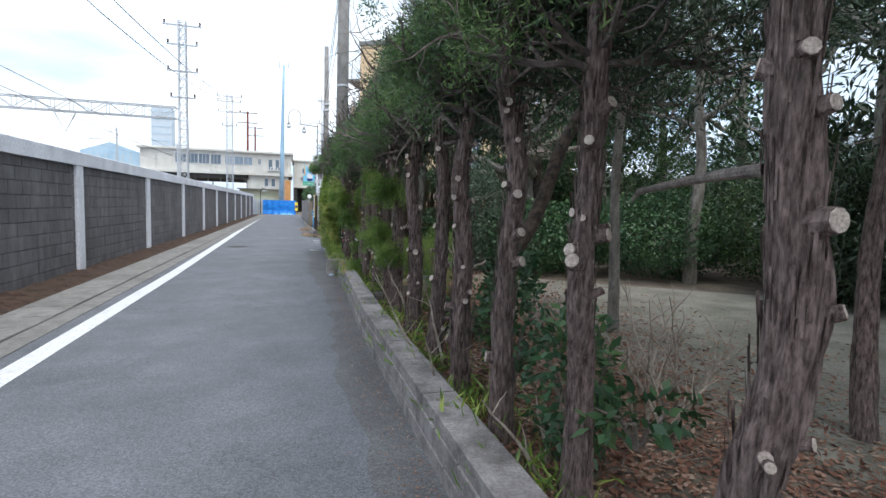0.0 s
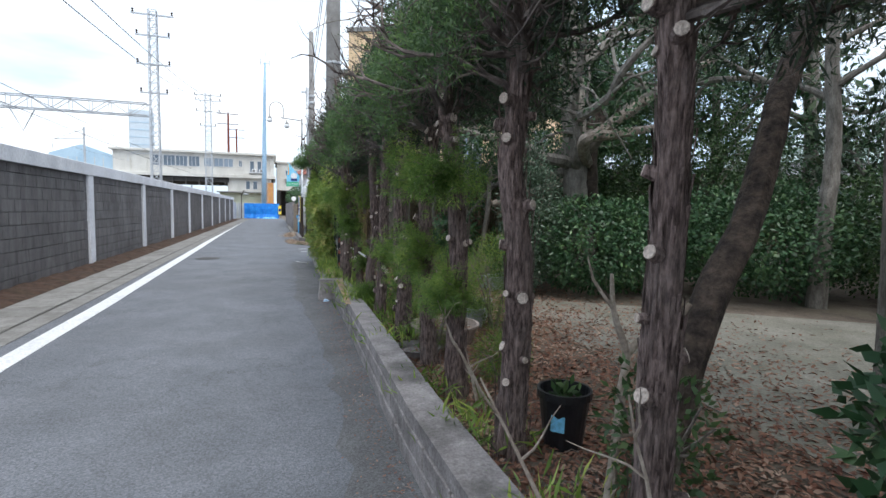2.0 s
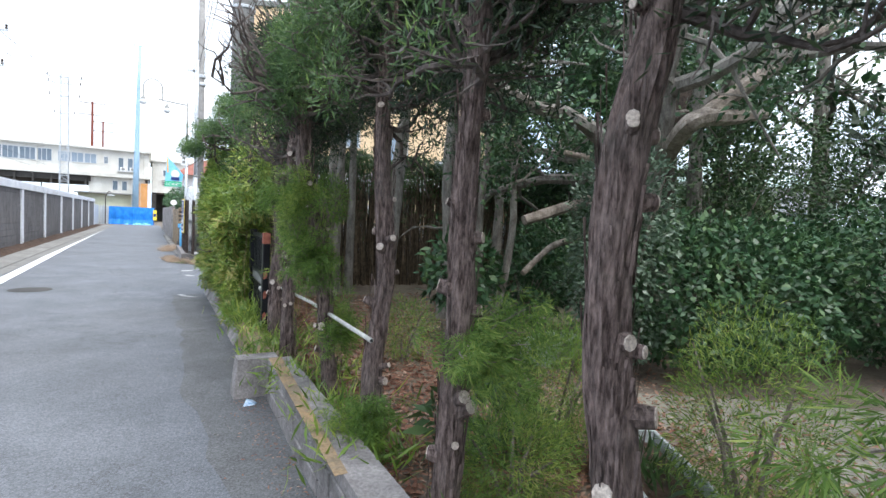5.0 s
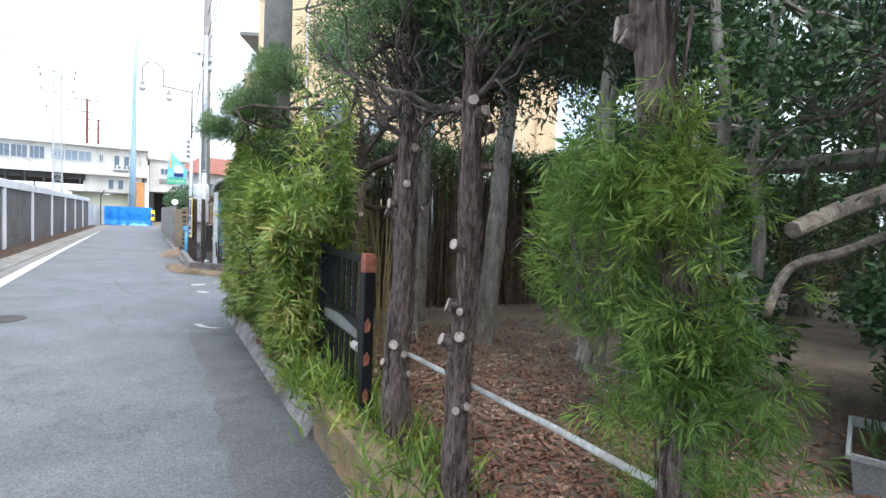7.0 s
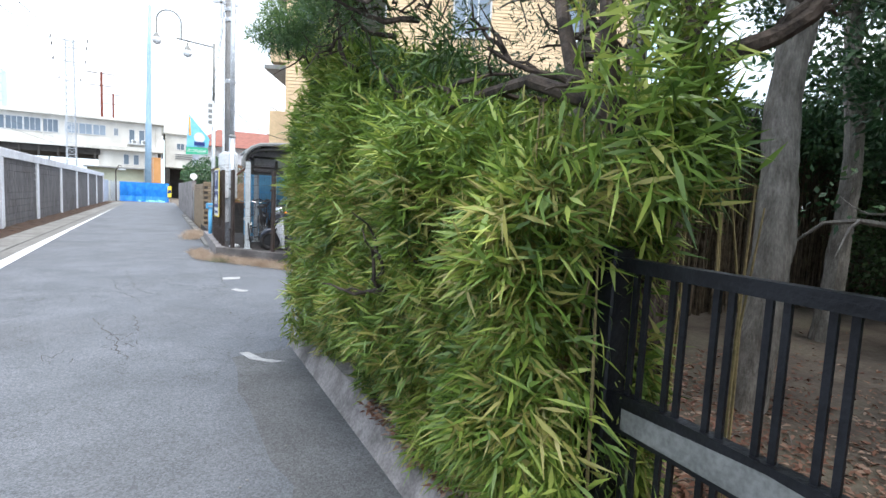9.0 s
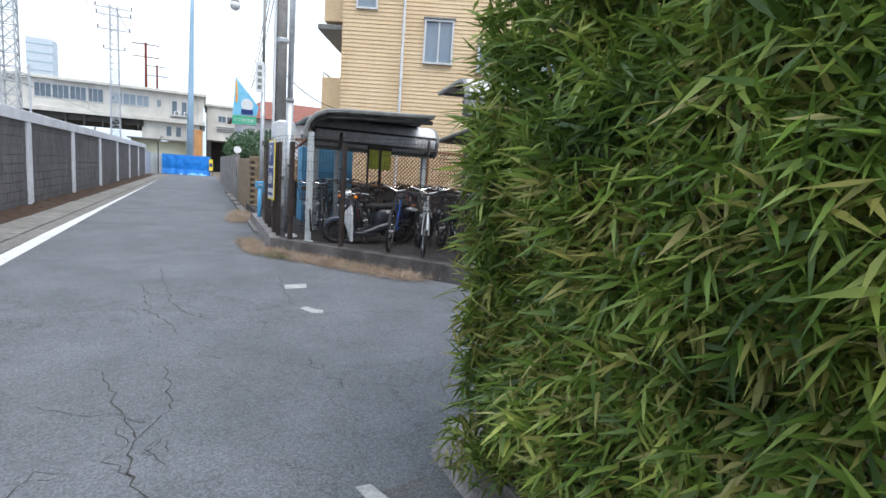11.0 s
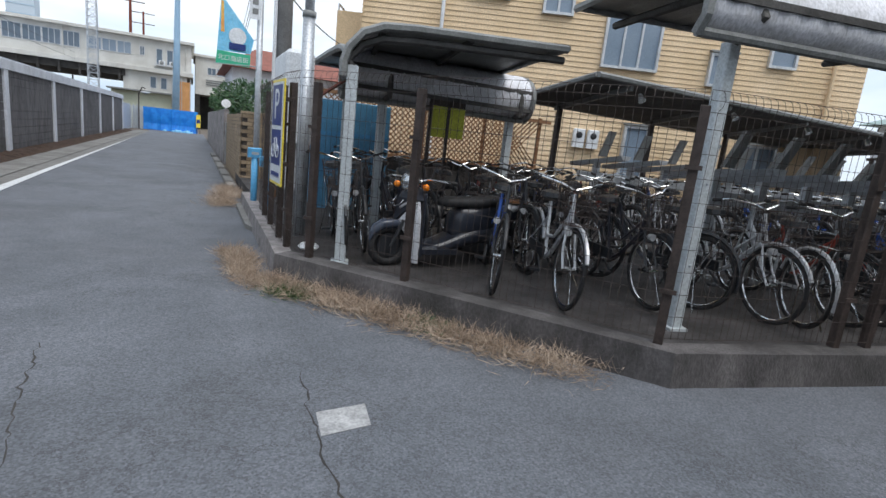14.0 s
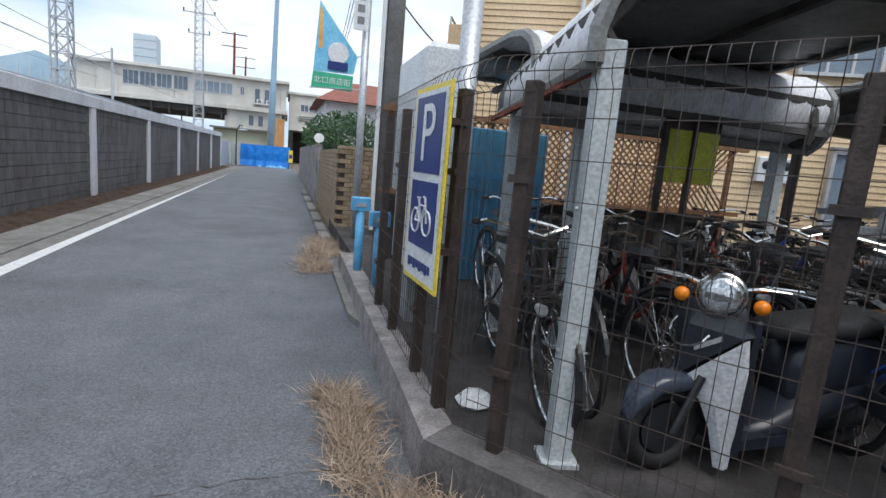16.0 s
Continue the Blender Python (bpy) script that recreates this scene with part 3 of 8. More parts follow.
# ---- station across the tracks ----
def window(parent, x, y, z, w, h, glass=M_glass, bars=1, deep=0.06, name="window"):
    win = part(name, Shape().box(x, x + w, y - 0.02, y + 0.02, z, z + h), glass, parent, "glazed window")
    fr = Shape()
    t = 0.06
    fr.box(x - t, x, y - deep, y + 0.02, z - t, z + h + t).box(x + w, x + w + t, y - deep, y + 0.02, z - t, z + h + t)
    fr.box(x, x + w, y - deep, y + 0.02, z - t, z).box(x, x + w, y - deep, y + 0.02, z + h, z + h + t)
    for i in range(bars):
        cx = x + w * (i + 1) / (bars + 1)
        fr.box(cx - 0.025, cx + 0.025, y - deep * 0.7, y - 0.022, z, z + h)
    part("frame", fr, M_alu, win)
    return win


st = thing("station_building", (0, 84, 0), "long off-white two-storey station bridge building with stained walls", "building")
part("wall", Shape().box(-20.5, 0.2, 0, 14, 5.9, 8.75), M_station, st)
part("roof", Shape().box(-20.9, 0.5, -0.5, 14.3, 8.753, 9.05, 0.04), M_station, st, "projecting flat roof slab")
part("floor_band", Shape().box(-20.7, 0.4, -0.35, 13.9, 5.45, 5.897, 0.03), M_station, st, "stained concrete floor band")
# shade under the bridge is put into the girder colour
part("beam", Shape().box(-20.6, -6.0, 0.1, 13.8, 4.75, 5.447), M_dark_void, st, "steel girders under the bridge, shade put into their near-black colour")
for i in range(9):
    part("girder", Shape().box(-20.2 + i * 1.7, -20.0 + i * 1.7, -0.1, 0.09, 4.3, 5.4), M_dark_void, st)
part("lower_wall", Shape().box(-6.2, -0.2, 0.3, 13, 3.4, 5.447), M_station, st)
part("green_wall", Shape().box(-7.2, -0.9, -0.8, 13, 0, 3.3, 0.03), M_station_green, st, "pale green ground floor wall")
part("canopy", Shape().box(-7.5, -0.7, -1.6, 0.28, 3.303, 3.45, 0.02), M_gutter, st)
for i in range(4):
    window(st, -15.9 + i * 1.55, -0.003, 6.9, 1.4, 1.35, M_glass, 2)
for i in range(3):
    window(st, -9.2 + i * 1.3, -0.003, 7.0, 1.15, 1.1, M_window_blue, 1)
window(st, -4.6, -0.003, 7.1, 0.35, 0.8)
for x in (-3.1, -2.1):
    window(st, x, -0.003, 6.4, 0.5, 1.5, M_glass, 0)
    window(st, x - 0.6, 0.297, 3.9, 0.5, 1.1, M_glass, 0)
part("partition", Shape().box(-3.3, -1.45, -0.5, -0.08, 6.2, 6.3), M_alu, st)
for x in (-1.9, -2.9):
    ac = part("air_conditioner", Shape().box(x, x + 0.6, -0.42, -0.12, 6.31, 6.75, 0.03), M_white, st, "white outdoor air conditioner")
    part("fan_grille", Shape().lathe([(0.2, 0), (0.18, 0.02), (0.02, 0.03)], (0, 0, 0), 14), M_gutter, ac).matrix_basis = pose(x + 0.3, -0.43, 6.53, 90)
for x in (-18.4, -16.4, -11.2, -0.35):
    part("downpipe", Shape().tube([(x, -0.08, 5.9), (x, -0.08, 8.7)], 0.06), M_station, st)
part("orange_sheet", Shape().box(-1.5, 0.1, -1.9, -1.8, 1.0, 4.8, 0.01), M_orange, st, "faded orange sheet on scaffolding")
for x in (-1.6, -0.7, 0.15):
    part("scaffold_pole", Shape().tube([(x, -1.95, 0), (x, -1.95, 5.2)], 0.03), M_galv, st)

sb = thing("station_annex", (0.6, 86, 0), "plain white station annex with small windows above a dark passage", "building")
part("wall", Shape().box(0, 6.5, 0, 10, 3.9, 8.0), M_station, sb)
part("roof", Shape().box(-0.2, 6.8, -0.3, 10.2, 8.003, 8.25, 0.03), M_station, sb)
# the passage's depth of shade is painted as near-black boxes
part("back", Shape().box(0.2, 6.3, 6.0, 9.8, 0, 3.897), M_dark_void, sb, "open passage, its shade painted near-black")
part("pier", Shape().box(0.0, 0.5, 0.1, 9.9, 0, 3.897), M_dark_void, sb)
for x in (1.3, 2.3):
    window(sb, x, -0.003, 6.2, 0.8, 0.7, M_glass, 1)
for i in range(3):
    part("louvre", Shape().box(1.1, 3.3, -0.1, -0.04, 5.0 + i * 0.25, 5.12 + i * 0.25), M_gutter, sb)

# gabled glass hall, tower and platform roofs behind the wall
hall = thing("gabled_hall", (-27.5, 92, 0), "pale blue glazed gable of a distant station hall", "building")
part("gable", Shape().add([(-3, 0, 4), (5, 0, 4), (5, 0, 8.6), (1, 0, 10.0), (-3, 0, 8.6), (-3, 8, 4), (5, 8, 4), (5, 8, 8.6), (1, 8, 10.0), (-3, 8, 8.6)], [(0, 1, 2, 3, 4), (9, 8, 7, 6, 5), (2, 7, 8, 3), (3, 8, 9, 4), (1, 6, 7, 2), (0, 4, 9, 5), (0, 5, 6, 1)]), M_pale_glass, hall)
for i in range(7):
    part("mullion", Shape().box(-2.9 + i * 1.1, -2.8 + i * 1.1, -0.06, -0.01, 4.2, 8.2), M_alu, hall)
tower = thing("office_tower", (-69, 330, 0), "slim pale blue-grey office tower in the far distance", "building")
part("body", Shape().box(-5.2, 5.2, -5, 5, 0, 53, 0.3), M_tower_far, tower)
for i in range(13):
    part("floor_band", Shape().box(-5.25, 5.25, -5.15, -5.02, 2 + i * 4, 2.3 + i * 4), M_pale_glass, tower)

for k, (y0, y1, x0, x1, z) in enumerate(((50, 83, -14.5, -9.2, 3.7), (30, 83, -26, -20, 3.5))):
    pl = thing("platform_canopy", ((x0 + x1) / 2, y0, 0), "long low platform canopy with blue-grey sheet roof", "canopy")
    w = (x1 - x0) / 2
    part("roof", Shape().add([(-w, 0, z - 0.25), (0, 0, z + 0.2), (w, 0, z - 0.25), (-w, y1 - y0, z - 0.25), (0, y1 - y0, z + 0.2), (w, y1 - y0, z - 0.25), (-w, 0, z - 0.45), (w, 0, z - 0.45), (-w, y1 - y0, z - 0.45), (w, y1 - y0, z - 0.45)], [(0, 1, 4, 3), (1, 2, 5, 4), (6, 0, 3, 8), (2, 7, 9, 5), (6, 8, 9, 7), (0, 6, 7, 2, 1), (3, 4, 5, 9, 8)]), M_platform, pl)
    for i in range(int((y1 - y0) / 6) + 1):
        part("column", Shape().box(-0.12, 0.12, i * 6 - 0.1 + 0.3, i * 6 + 0.4, 0, z - 0.451), M_steel_paint, pl)
gird = thing("footbridge_girder", (-20, 83, 0), "rusty girder line under the station bridge, shade painted near-black", "bridge")
part("girder", Shape().box(-12, -0.5, -1, 0.4, 4.4, 5.2, 0.03), M_dark_void, gird)
for x in (-11, -6, -1):
    part("column", Shape().box(x - 0.2, x + 0.2, -0.5, 0, 0, 4.397), M_dark_void, gird)


# ---- railway masts ----
def lattice(sh, x, y, w, z0, z1, step=0.9, t=0.035, top=None):
    top = top or w
    n = int((z1 - z0) / step)

    def c(z, k):
        h = w + (top - w) * (z - z0) / (z1 - z0)
        return (x + (h, h, -h, -h)[k] / 2, y + (h, -h, -h, h)[k] / 2, z)
    for k in range(4):
        sh.tube([c(z0, k), c(z1, k)], t, 4)
    for i in range(n):
        a, b = z0 + (z1 - z0) * i / n, z0 + (z1 - z0) * (i + 1) / n
        for k in range(4):
            sh.tube([c(a, k), c(b, (k + 1) % 4)], t * 0.6, 4, False)
            sh.tube([c(b, k), c(b, (k + 1) % 4)], t * 0.6, 4, False)
    return sh


def lattice_mast(x, y, h, arms, w, label):
    t = thing("lattice_mast", (x, y, 0), label, "railway mast", "masts along the railway")
    part("tower", lattice(Shape(), 0, 0, w, 0, h, 0.62, 0.045, w * 0.8), M_galv, t)
    for z, half in arms:
        arm = part("crossarm", Shape().box(-half, half, -0.06, 0.06, z, z + 0.1), M_galv, t)
        for s in (-1, 1):
            part("insulator", Shape().lathe([(0.03, 0), (0.09, 0.08), (0.04, 0.14), (0.09, 0.22), (0.03, 0.3)], (s * half * 0.92, 0, z + 0.1), 8), M_brown_steel, arm)
    return t


lattice_mast(-8.0, 45.9, 15.1, ((14.75, 1.35), (13.3, 1.1), (11.3, 1.1), (9.3, 0.9)), 0.62, "tall silver lattice railway mast with four crossarms behind the wall")
lattice_mast(-8.1, 79.3, 16.2, ((15.9, 1.7), (15.2, 1.6), (13.8, 1.5), (11.9, 1.0)), 0.85, "distant silver lattice mast with crossarms before the station")
for x, y, h in ((-9.3, 128, 22), (-9.6, 160, 23)):
    m = thing("line_pole", (x, y, 0), "distant rusty brown line pole with two crossarms", "railway mast")
    part("pole", Shape().tube([(0, 0, 0), (0, 0, h)], [0.3, 0.2]), M_rust, m)
    for z in (h - 0.4, h - 2.6):
        part("crossarm", Shape().box(-2.2, 2.2, -0.08, 0.08, z, z + 0.15), M_brown_steel, m)

# overhead line portal reaching left from the first mast
por = thing("catenary_portal", (-8.4, 45.9, 0), "galvanised truss portal carrying overhead line gear across the tracks", "railway portal")
tr = Shape()
for z in (7.7, 8.55):
    tr.tube([(0, 0.35, z), (-26, 0.35, z)], 0.05, 5)
    tr.tube([(0, -0.35, z), (-26, -0.35, z)], 0.05, 5)
for i in range(22):
    xa, xb = -i * 1.18, -(i + 1) * 1.18
    za, zb = (7.7, 8.55) if i % 2 else (8.55, 7.7)
    for s in (-0.35, 0.35):
        tr.tube([(xa, s, za), (xb, s, zb)], 0.035, 4, False)
        tr.tube([(xb, s, 7.7), (xb, s, 8.55)], 0.03, 4, False)
part("truss", tr, M_galv, por)
for x in (-7.5, -14, -20):
    part("hanger", Shape().tube([(x - 0.7, 0, 7.65), (x, 0, 6.2), (x + 0.7, 0, 7.65)], 0.05, 5), M_galv, por)
part("leg", lattice(Shape(), -26, 0, 0.6, 0, 8.5, 0.9, 0.05), M_galv, por)
for x, y in ((-13, 70), (-16, 58), (-22, 95), (-12.5, 96)):
    p = thing("catenary_post", (x, y, 0), "thin grey overhead line post with bracket arm", "railway mast")
    part("pole", Shape().tube([(0, 0, 0), (0, 0, 8.2)], 0.09), M_galv, p)
    part("bracket", Shape().tube([(0, 0, 7.2), (-2.4, 0, 7.0), (-2.4, 0, 6.2)], 0.04, 5).tube([(0, 0, 8.0), (-2.2, 0, 7.05)], 0.03, 5), M_galv, p)

mast = thing("radio_mast", (-1.15, 77.3, 0), "tall pale blue steel antenna mast tapering upward before the station", "mast")
part("pole", Shape().tube([(0, 0, 0), (0.1, 0, 8), (0.2, 0, 16), (0.3, 0, 20.4)], [0.36, 0.29, 0.2, 0.15], 12), M_blue_pole, mast, smooth=True)
part("antenna", Shape().tube([(0.3, 0, 20.4), (0.32, 0, 22.6)], 0.04).box(-0.35, 0.95, -0.04, 0.04, 20.3, 20.38).tube([(-0.3, 0, 20.0), (-0.3, 0, 20.9)], 0.05).tube([(0.9, 0, 20.0), (0.9, 0, 20.9)], 0.05), M_galv, mast)


def wire(name, a, b, sag, r=0.018, label="black overhead cable hanging between poles"):
    pts = [(a[0] + (b[0] - a[0]) * u, a[1] + (b[1] - a[1]) * u, a[2] + (b[2] - a[2]) * u - sag * 4 * u * (1 - u)) for u in [i / 14 for i in range(15)]]
    return tagged(part(name, Shape().tube(pts, r, 4), M_cable, None, label), "", "cable")


for s in (-1.4, 0.2):
    wire("overhead_cable", (-8.1 + s, 79.3, 15.6), (-7.5 + s * 0.4, 28, 10.0 + 0.3 * s), 0.5, 0.022)
    wire("overhead_cable", (-7.5 + s * 0.4, 28, 10.0 + 0.3 * s), (-7.0 + s * 0.4, -4, 8.4), 0.1, 0.018)
    wire("overhead_cable", (-8.1 + s, 79.3, 15.9), (-9.3 + s, 128, 22), 1.2, 0.03)
for x, z in ((-7.6, 5.3), (-12, 6.9), (-15.5, 6.7), (-7.6, 5.9)):
    wire("contact_wire", (x, -5, z - 0.6), (x - 3, 96, z + 0.8), 0.5, 0.012, "thin overhead railway contact wire above the tracks")


# ---- poles of the lane ----
lamp = thing("street_lamp", (1.37, 29.6, 0), "dark grey street lamp with curved arm and two globe lamps", "street lamp")
part("pole", Shape().tube([(0, 0, 0), (0, 0, 3.9)], 0.055, 12), M_galv, lamp, smooth=True)
part("upper_pole", Shape().tube([(0, 0, 3.9), (0, 0, 5.6)], 0.035, 10), M_gutter, lamp, smooth=True)
part("arm", Shape().tube([(0, 0, 5.5), (-0.98, 0, 5.58)], 0.025, 8).tube([(-0.85, 0, 5.57)] + [(-1.155 + 0.305 * math.cos(a), 0, 6.0 + 0.3 * math.sin(a)) for a in np.linspace(0, math.pi, 11)] + [(-1.46, 0, 5.72)], 0.022, 8), M_gutter, lamp, "slender dark arm")
for x, z in ((-0.69, 5.5), (-1.46, 5.72)):
    shade = part("lamp_cap", Shape().lathe([(0.02, 0), (0.03, -0.08), (0.06, -0.12), (0.1, -0.2), (0.11, -0.22)][::-1], (x, 0, z), 12), M_gutter, lamp, "dark lamp cap")
    part("globe", Shape().lathe([(0.03, -0.4), (0.09, -0.37), (0.125, -0.3), (0.11, -0.222)], (x, 0, z), 14), M_white, shade, "frosted globe", True)

pole1 = thing("utility_pole", (1.87, 30, 0), "weathered grey concrete utility pole with brackets and cables", "utility pole")
part("pole", Shape().tube([(0, 0, 0), (-0.03, 0, 9.8)], [0.16, 0.11], 14), M_utility, pole1, smooth=True)
for z in (4.6, 6.4, 6.7):
    part("band", Shape().lathe([(0.15, 0), (0.16, 0.02), (0.16, 0.1), (0.15, 0.12)], (0, 0, z), 12), M_galv, pole1)
part("conduit", Shape().tube([(-0.19, -0.05, 0.3), (-0.19, -0.05, 6.5)], 0.035, 8), M_white, pole1, "pale conduit pipe")
part("bracket", Shape().box(-0.5, 0.2, -0.04, 0.04, 6.9, 6.97).box(-0.3, -0.24, -0.04, 0.04, 6.5, 7.2), M_galv, pole1)
pole2 = thing("utility_pole", (1.45, 17.04, 0), "thick weathered grey concrete utility pole rising out of the hedge", "utility pole")
part("pole", Shape().tube([(0, 0, 0), (0.05, 0, 11.5)], [0.19, 0.15], 16), M_utility, pole2, smooth=True)
for z in (4.9, 7.4, 7.7):
    part("band", Shape().lathe([(0.18, 0), (0.19, 0.01), (0.19, 0.05), (0.18, 0.06)], (0.03, 0, z), 14), M_galv, pole2)
for z, x in ((9.3, 0), (8.8, 0.15), (8.0, -0.1)):
    wire("overhead_cable", (1.5 + x, 17.04, z), (1.87 + x, 30, z * 0.9), 0.35, 0.014)
    wire("overhead_cable", (1.87 + x, 30, z * 0.9), (3.5 + x, 62, z * 0.85), 0.8, 0.016)
wire("overhead_cable", (1.87, 30, 3.9), (4.2, 31.9, 3.3), 0.25, 0.012)


# ---- plants ----
def bark_column(points, radii, seg=14, ridge=0.16, seed=0.0):
    """A trunk whose bark has upright ridges: dense rings on a curve."""
    sh = Shape()
    pts = [Vector(p) for p in points]
    dense, rad = [], []
    for i in range(len(pts) - 1):
        n = max(2, int((pts[i + 1] - pts[i]).length / 0.035))
        for j in range(n):
            u = j / n
            p0, p1, p2, p3 = pts[max(0, i - 1)], pts[i], pts[i + 1], pts[min(len(pts) - 1, i + 2)]
            q = 0.5 * ((2 * p1) + (p2 - p0) * u + (2 * p0 - 5 * p1 + 4 * p2 - p3) * u * u + (3 * p1 - p0 - 3 * p2 + p3) * u ** 3)
            dense.append(q)
            rad.append(radii[i] + (radii[i + 1] - radii[i]) * u)
    dense.append(pts[-1])
    rad.append(radii[-1])
    side = Vector((1, 0, 0))
    for i, p in enumerate(dense):
        way = (dense[min(i + 1, len(dense) - 1)] - dense[max(i - 1, 0)]).normalized()
        side = (side - way * side.dot(way)).normalized()
        up = way.cross(side)
        for j in range(seg):
            a = 2 * math.pi * j / seg
            k = noise.noise(Vector((math.cos(a) * 3.2 + seed, math.sin(a) * 3.2, p.z * 3.0)))
            k2 = noise.noise(Vector((math.cos(a) * 1.1 + seed, math.sin(a) * 1.1 + 9, p.z * 5.0)))
            k3 = noise.noise(Vector((math.cos(a) * 7 + seed, math.sin(a) * 7, p.z * 8.0)))
            r = rad[i] * (1 + ridge * k * 1.5 + ridge * 0.9 * k2 + ridge * 0.8 * k3)
            sh.v.append(tuple(p + (side * math.cos(a) + up * math.sin(a)) * r))
    for i in range(len(dense) - 1):
        for j in range(seg):
            m = (j + 1) % seg
            sh.f.append((i * seg + j, i * seg + m, (i + 1) * seg + m, (i + 1) * seg + j))
    sh.f.append(tuple((len(dense) - 1) * seg + j for j in range(seg)))
    return sh


def limb(sh, start, way, length, r0, rng, bend=0.35, seg=6, steps=6, lift=0.0):
    """One crooked limb; returns its points."""
    p, d, pts, rad = Vector(start), Vector(way).normalized(), [Vector(start)], [r0]
    for i in range(steps):
        d = (d + Vector((rng.uniform(-bend, bend), rng.uniform(-bend, bend), rng.uniform(-bend, bend) + lift))).normalized()
        p = p + d * length / steps
        pts.append(p.copy())
        rad.append(r0 * (1 - 0.75 * (i + 1) / steps))
    sh.tube(pts, rad, seg)
    return pts


def tuft_arrays(centers, per, spread, length, width, nrg, outward=None, droop=0.0, jitter=0.9):
    """Sprays of fine blades round each centre."""
    c = np.repeat(np.asarray(centers, float), per, 0)
    n = len(c)
    off = nrg.normal(0, 1, (n, 3))
    off /= np.linalg.norm(off, axis=1, keepdims=True)
    rad = spread * nrg.random((n, 1)) ** 0.5
    base = c + off * rad
    way = off * 0.8 + nrg.normal(0, jitter * 0.5, (n, 3))
    if outward is not None:
        way += np.repeat(np.asarray(outward, float), per, 0)
    way[:, 2] += 0.15 - droop
    face = nrg.normal(0, 1, (n, 3)) + np.array([-0.4, -0.4, 0.8])
    return base, way, face, length * nrg.uniform(0.5, 1.3, n), width * nrg.uniform(0.7, 1.3, n)


def stub(tree, where, out, r, rng):
    """A pruned branch: a short barked collar with a pale sawn face."""
    out = Vector(out).normalized()
    a = Vector(where)
    b = a + out * rng.uniform(0.03, 0.07)
    s = part("branch_stub", Shape().tube([a, b], [r * 1.25, r], 9), M_bark, tree)
    part("cut_face", Shape().tube([b, b + out * 0.004], [r * 0.93, r * 0.9], 9), M_cut, s, "pale sawn wood")


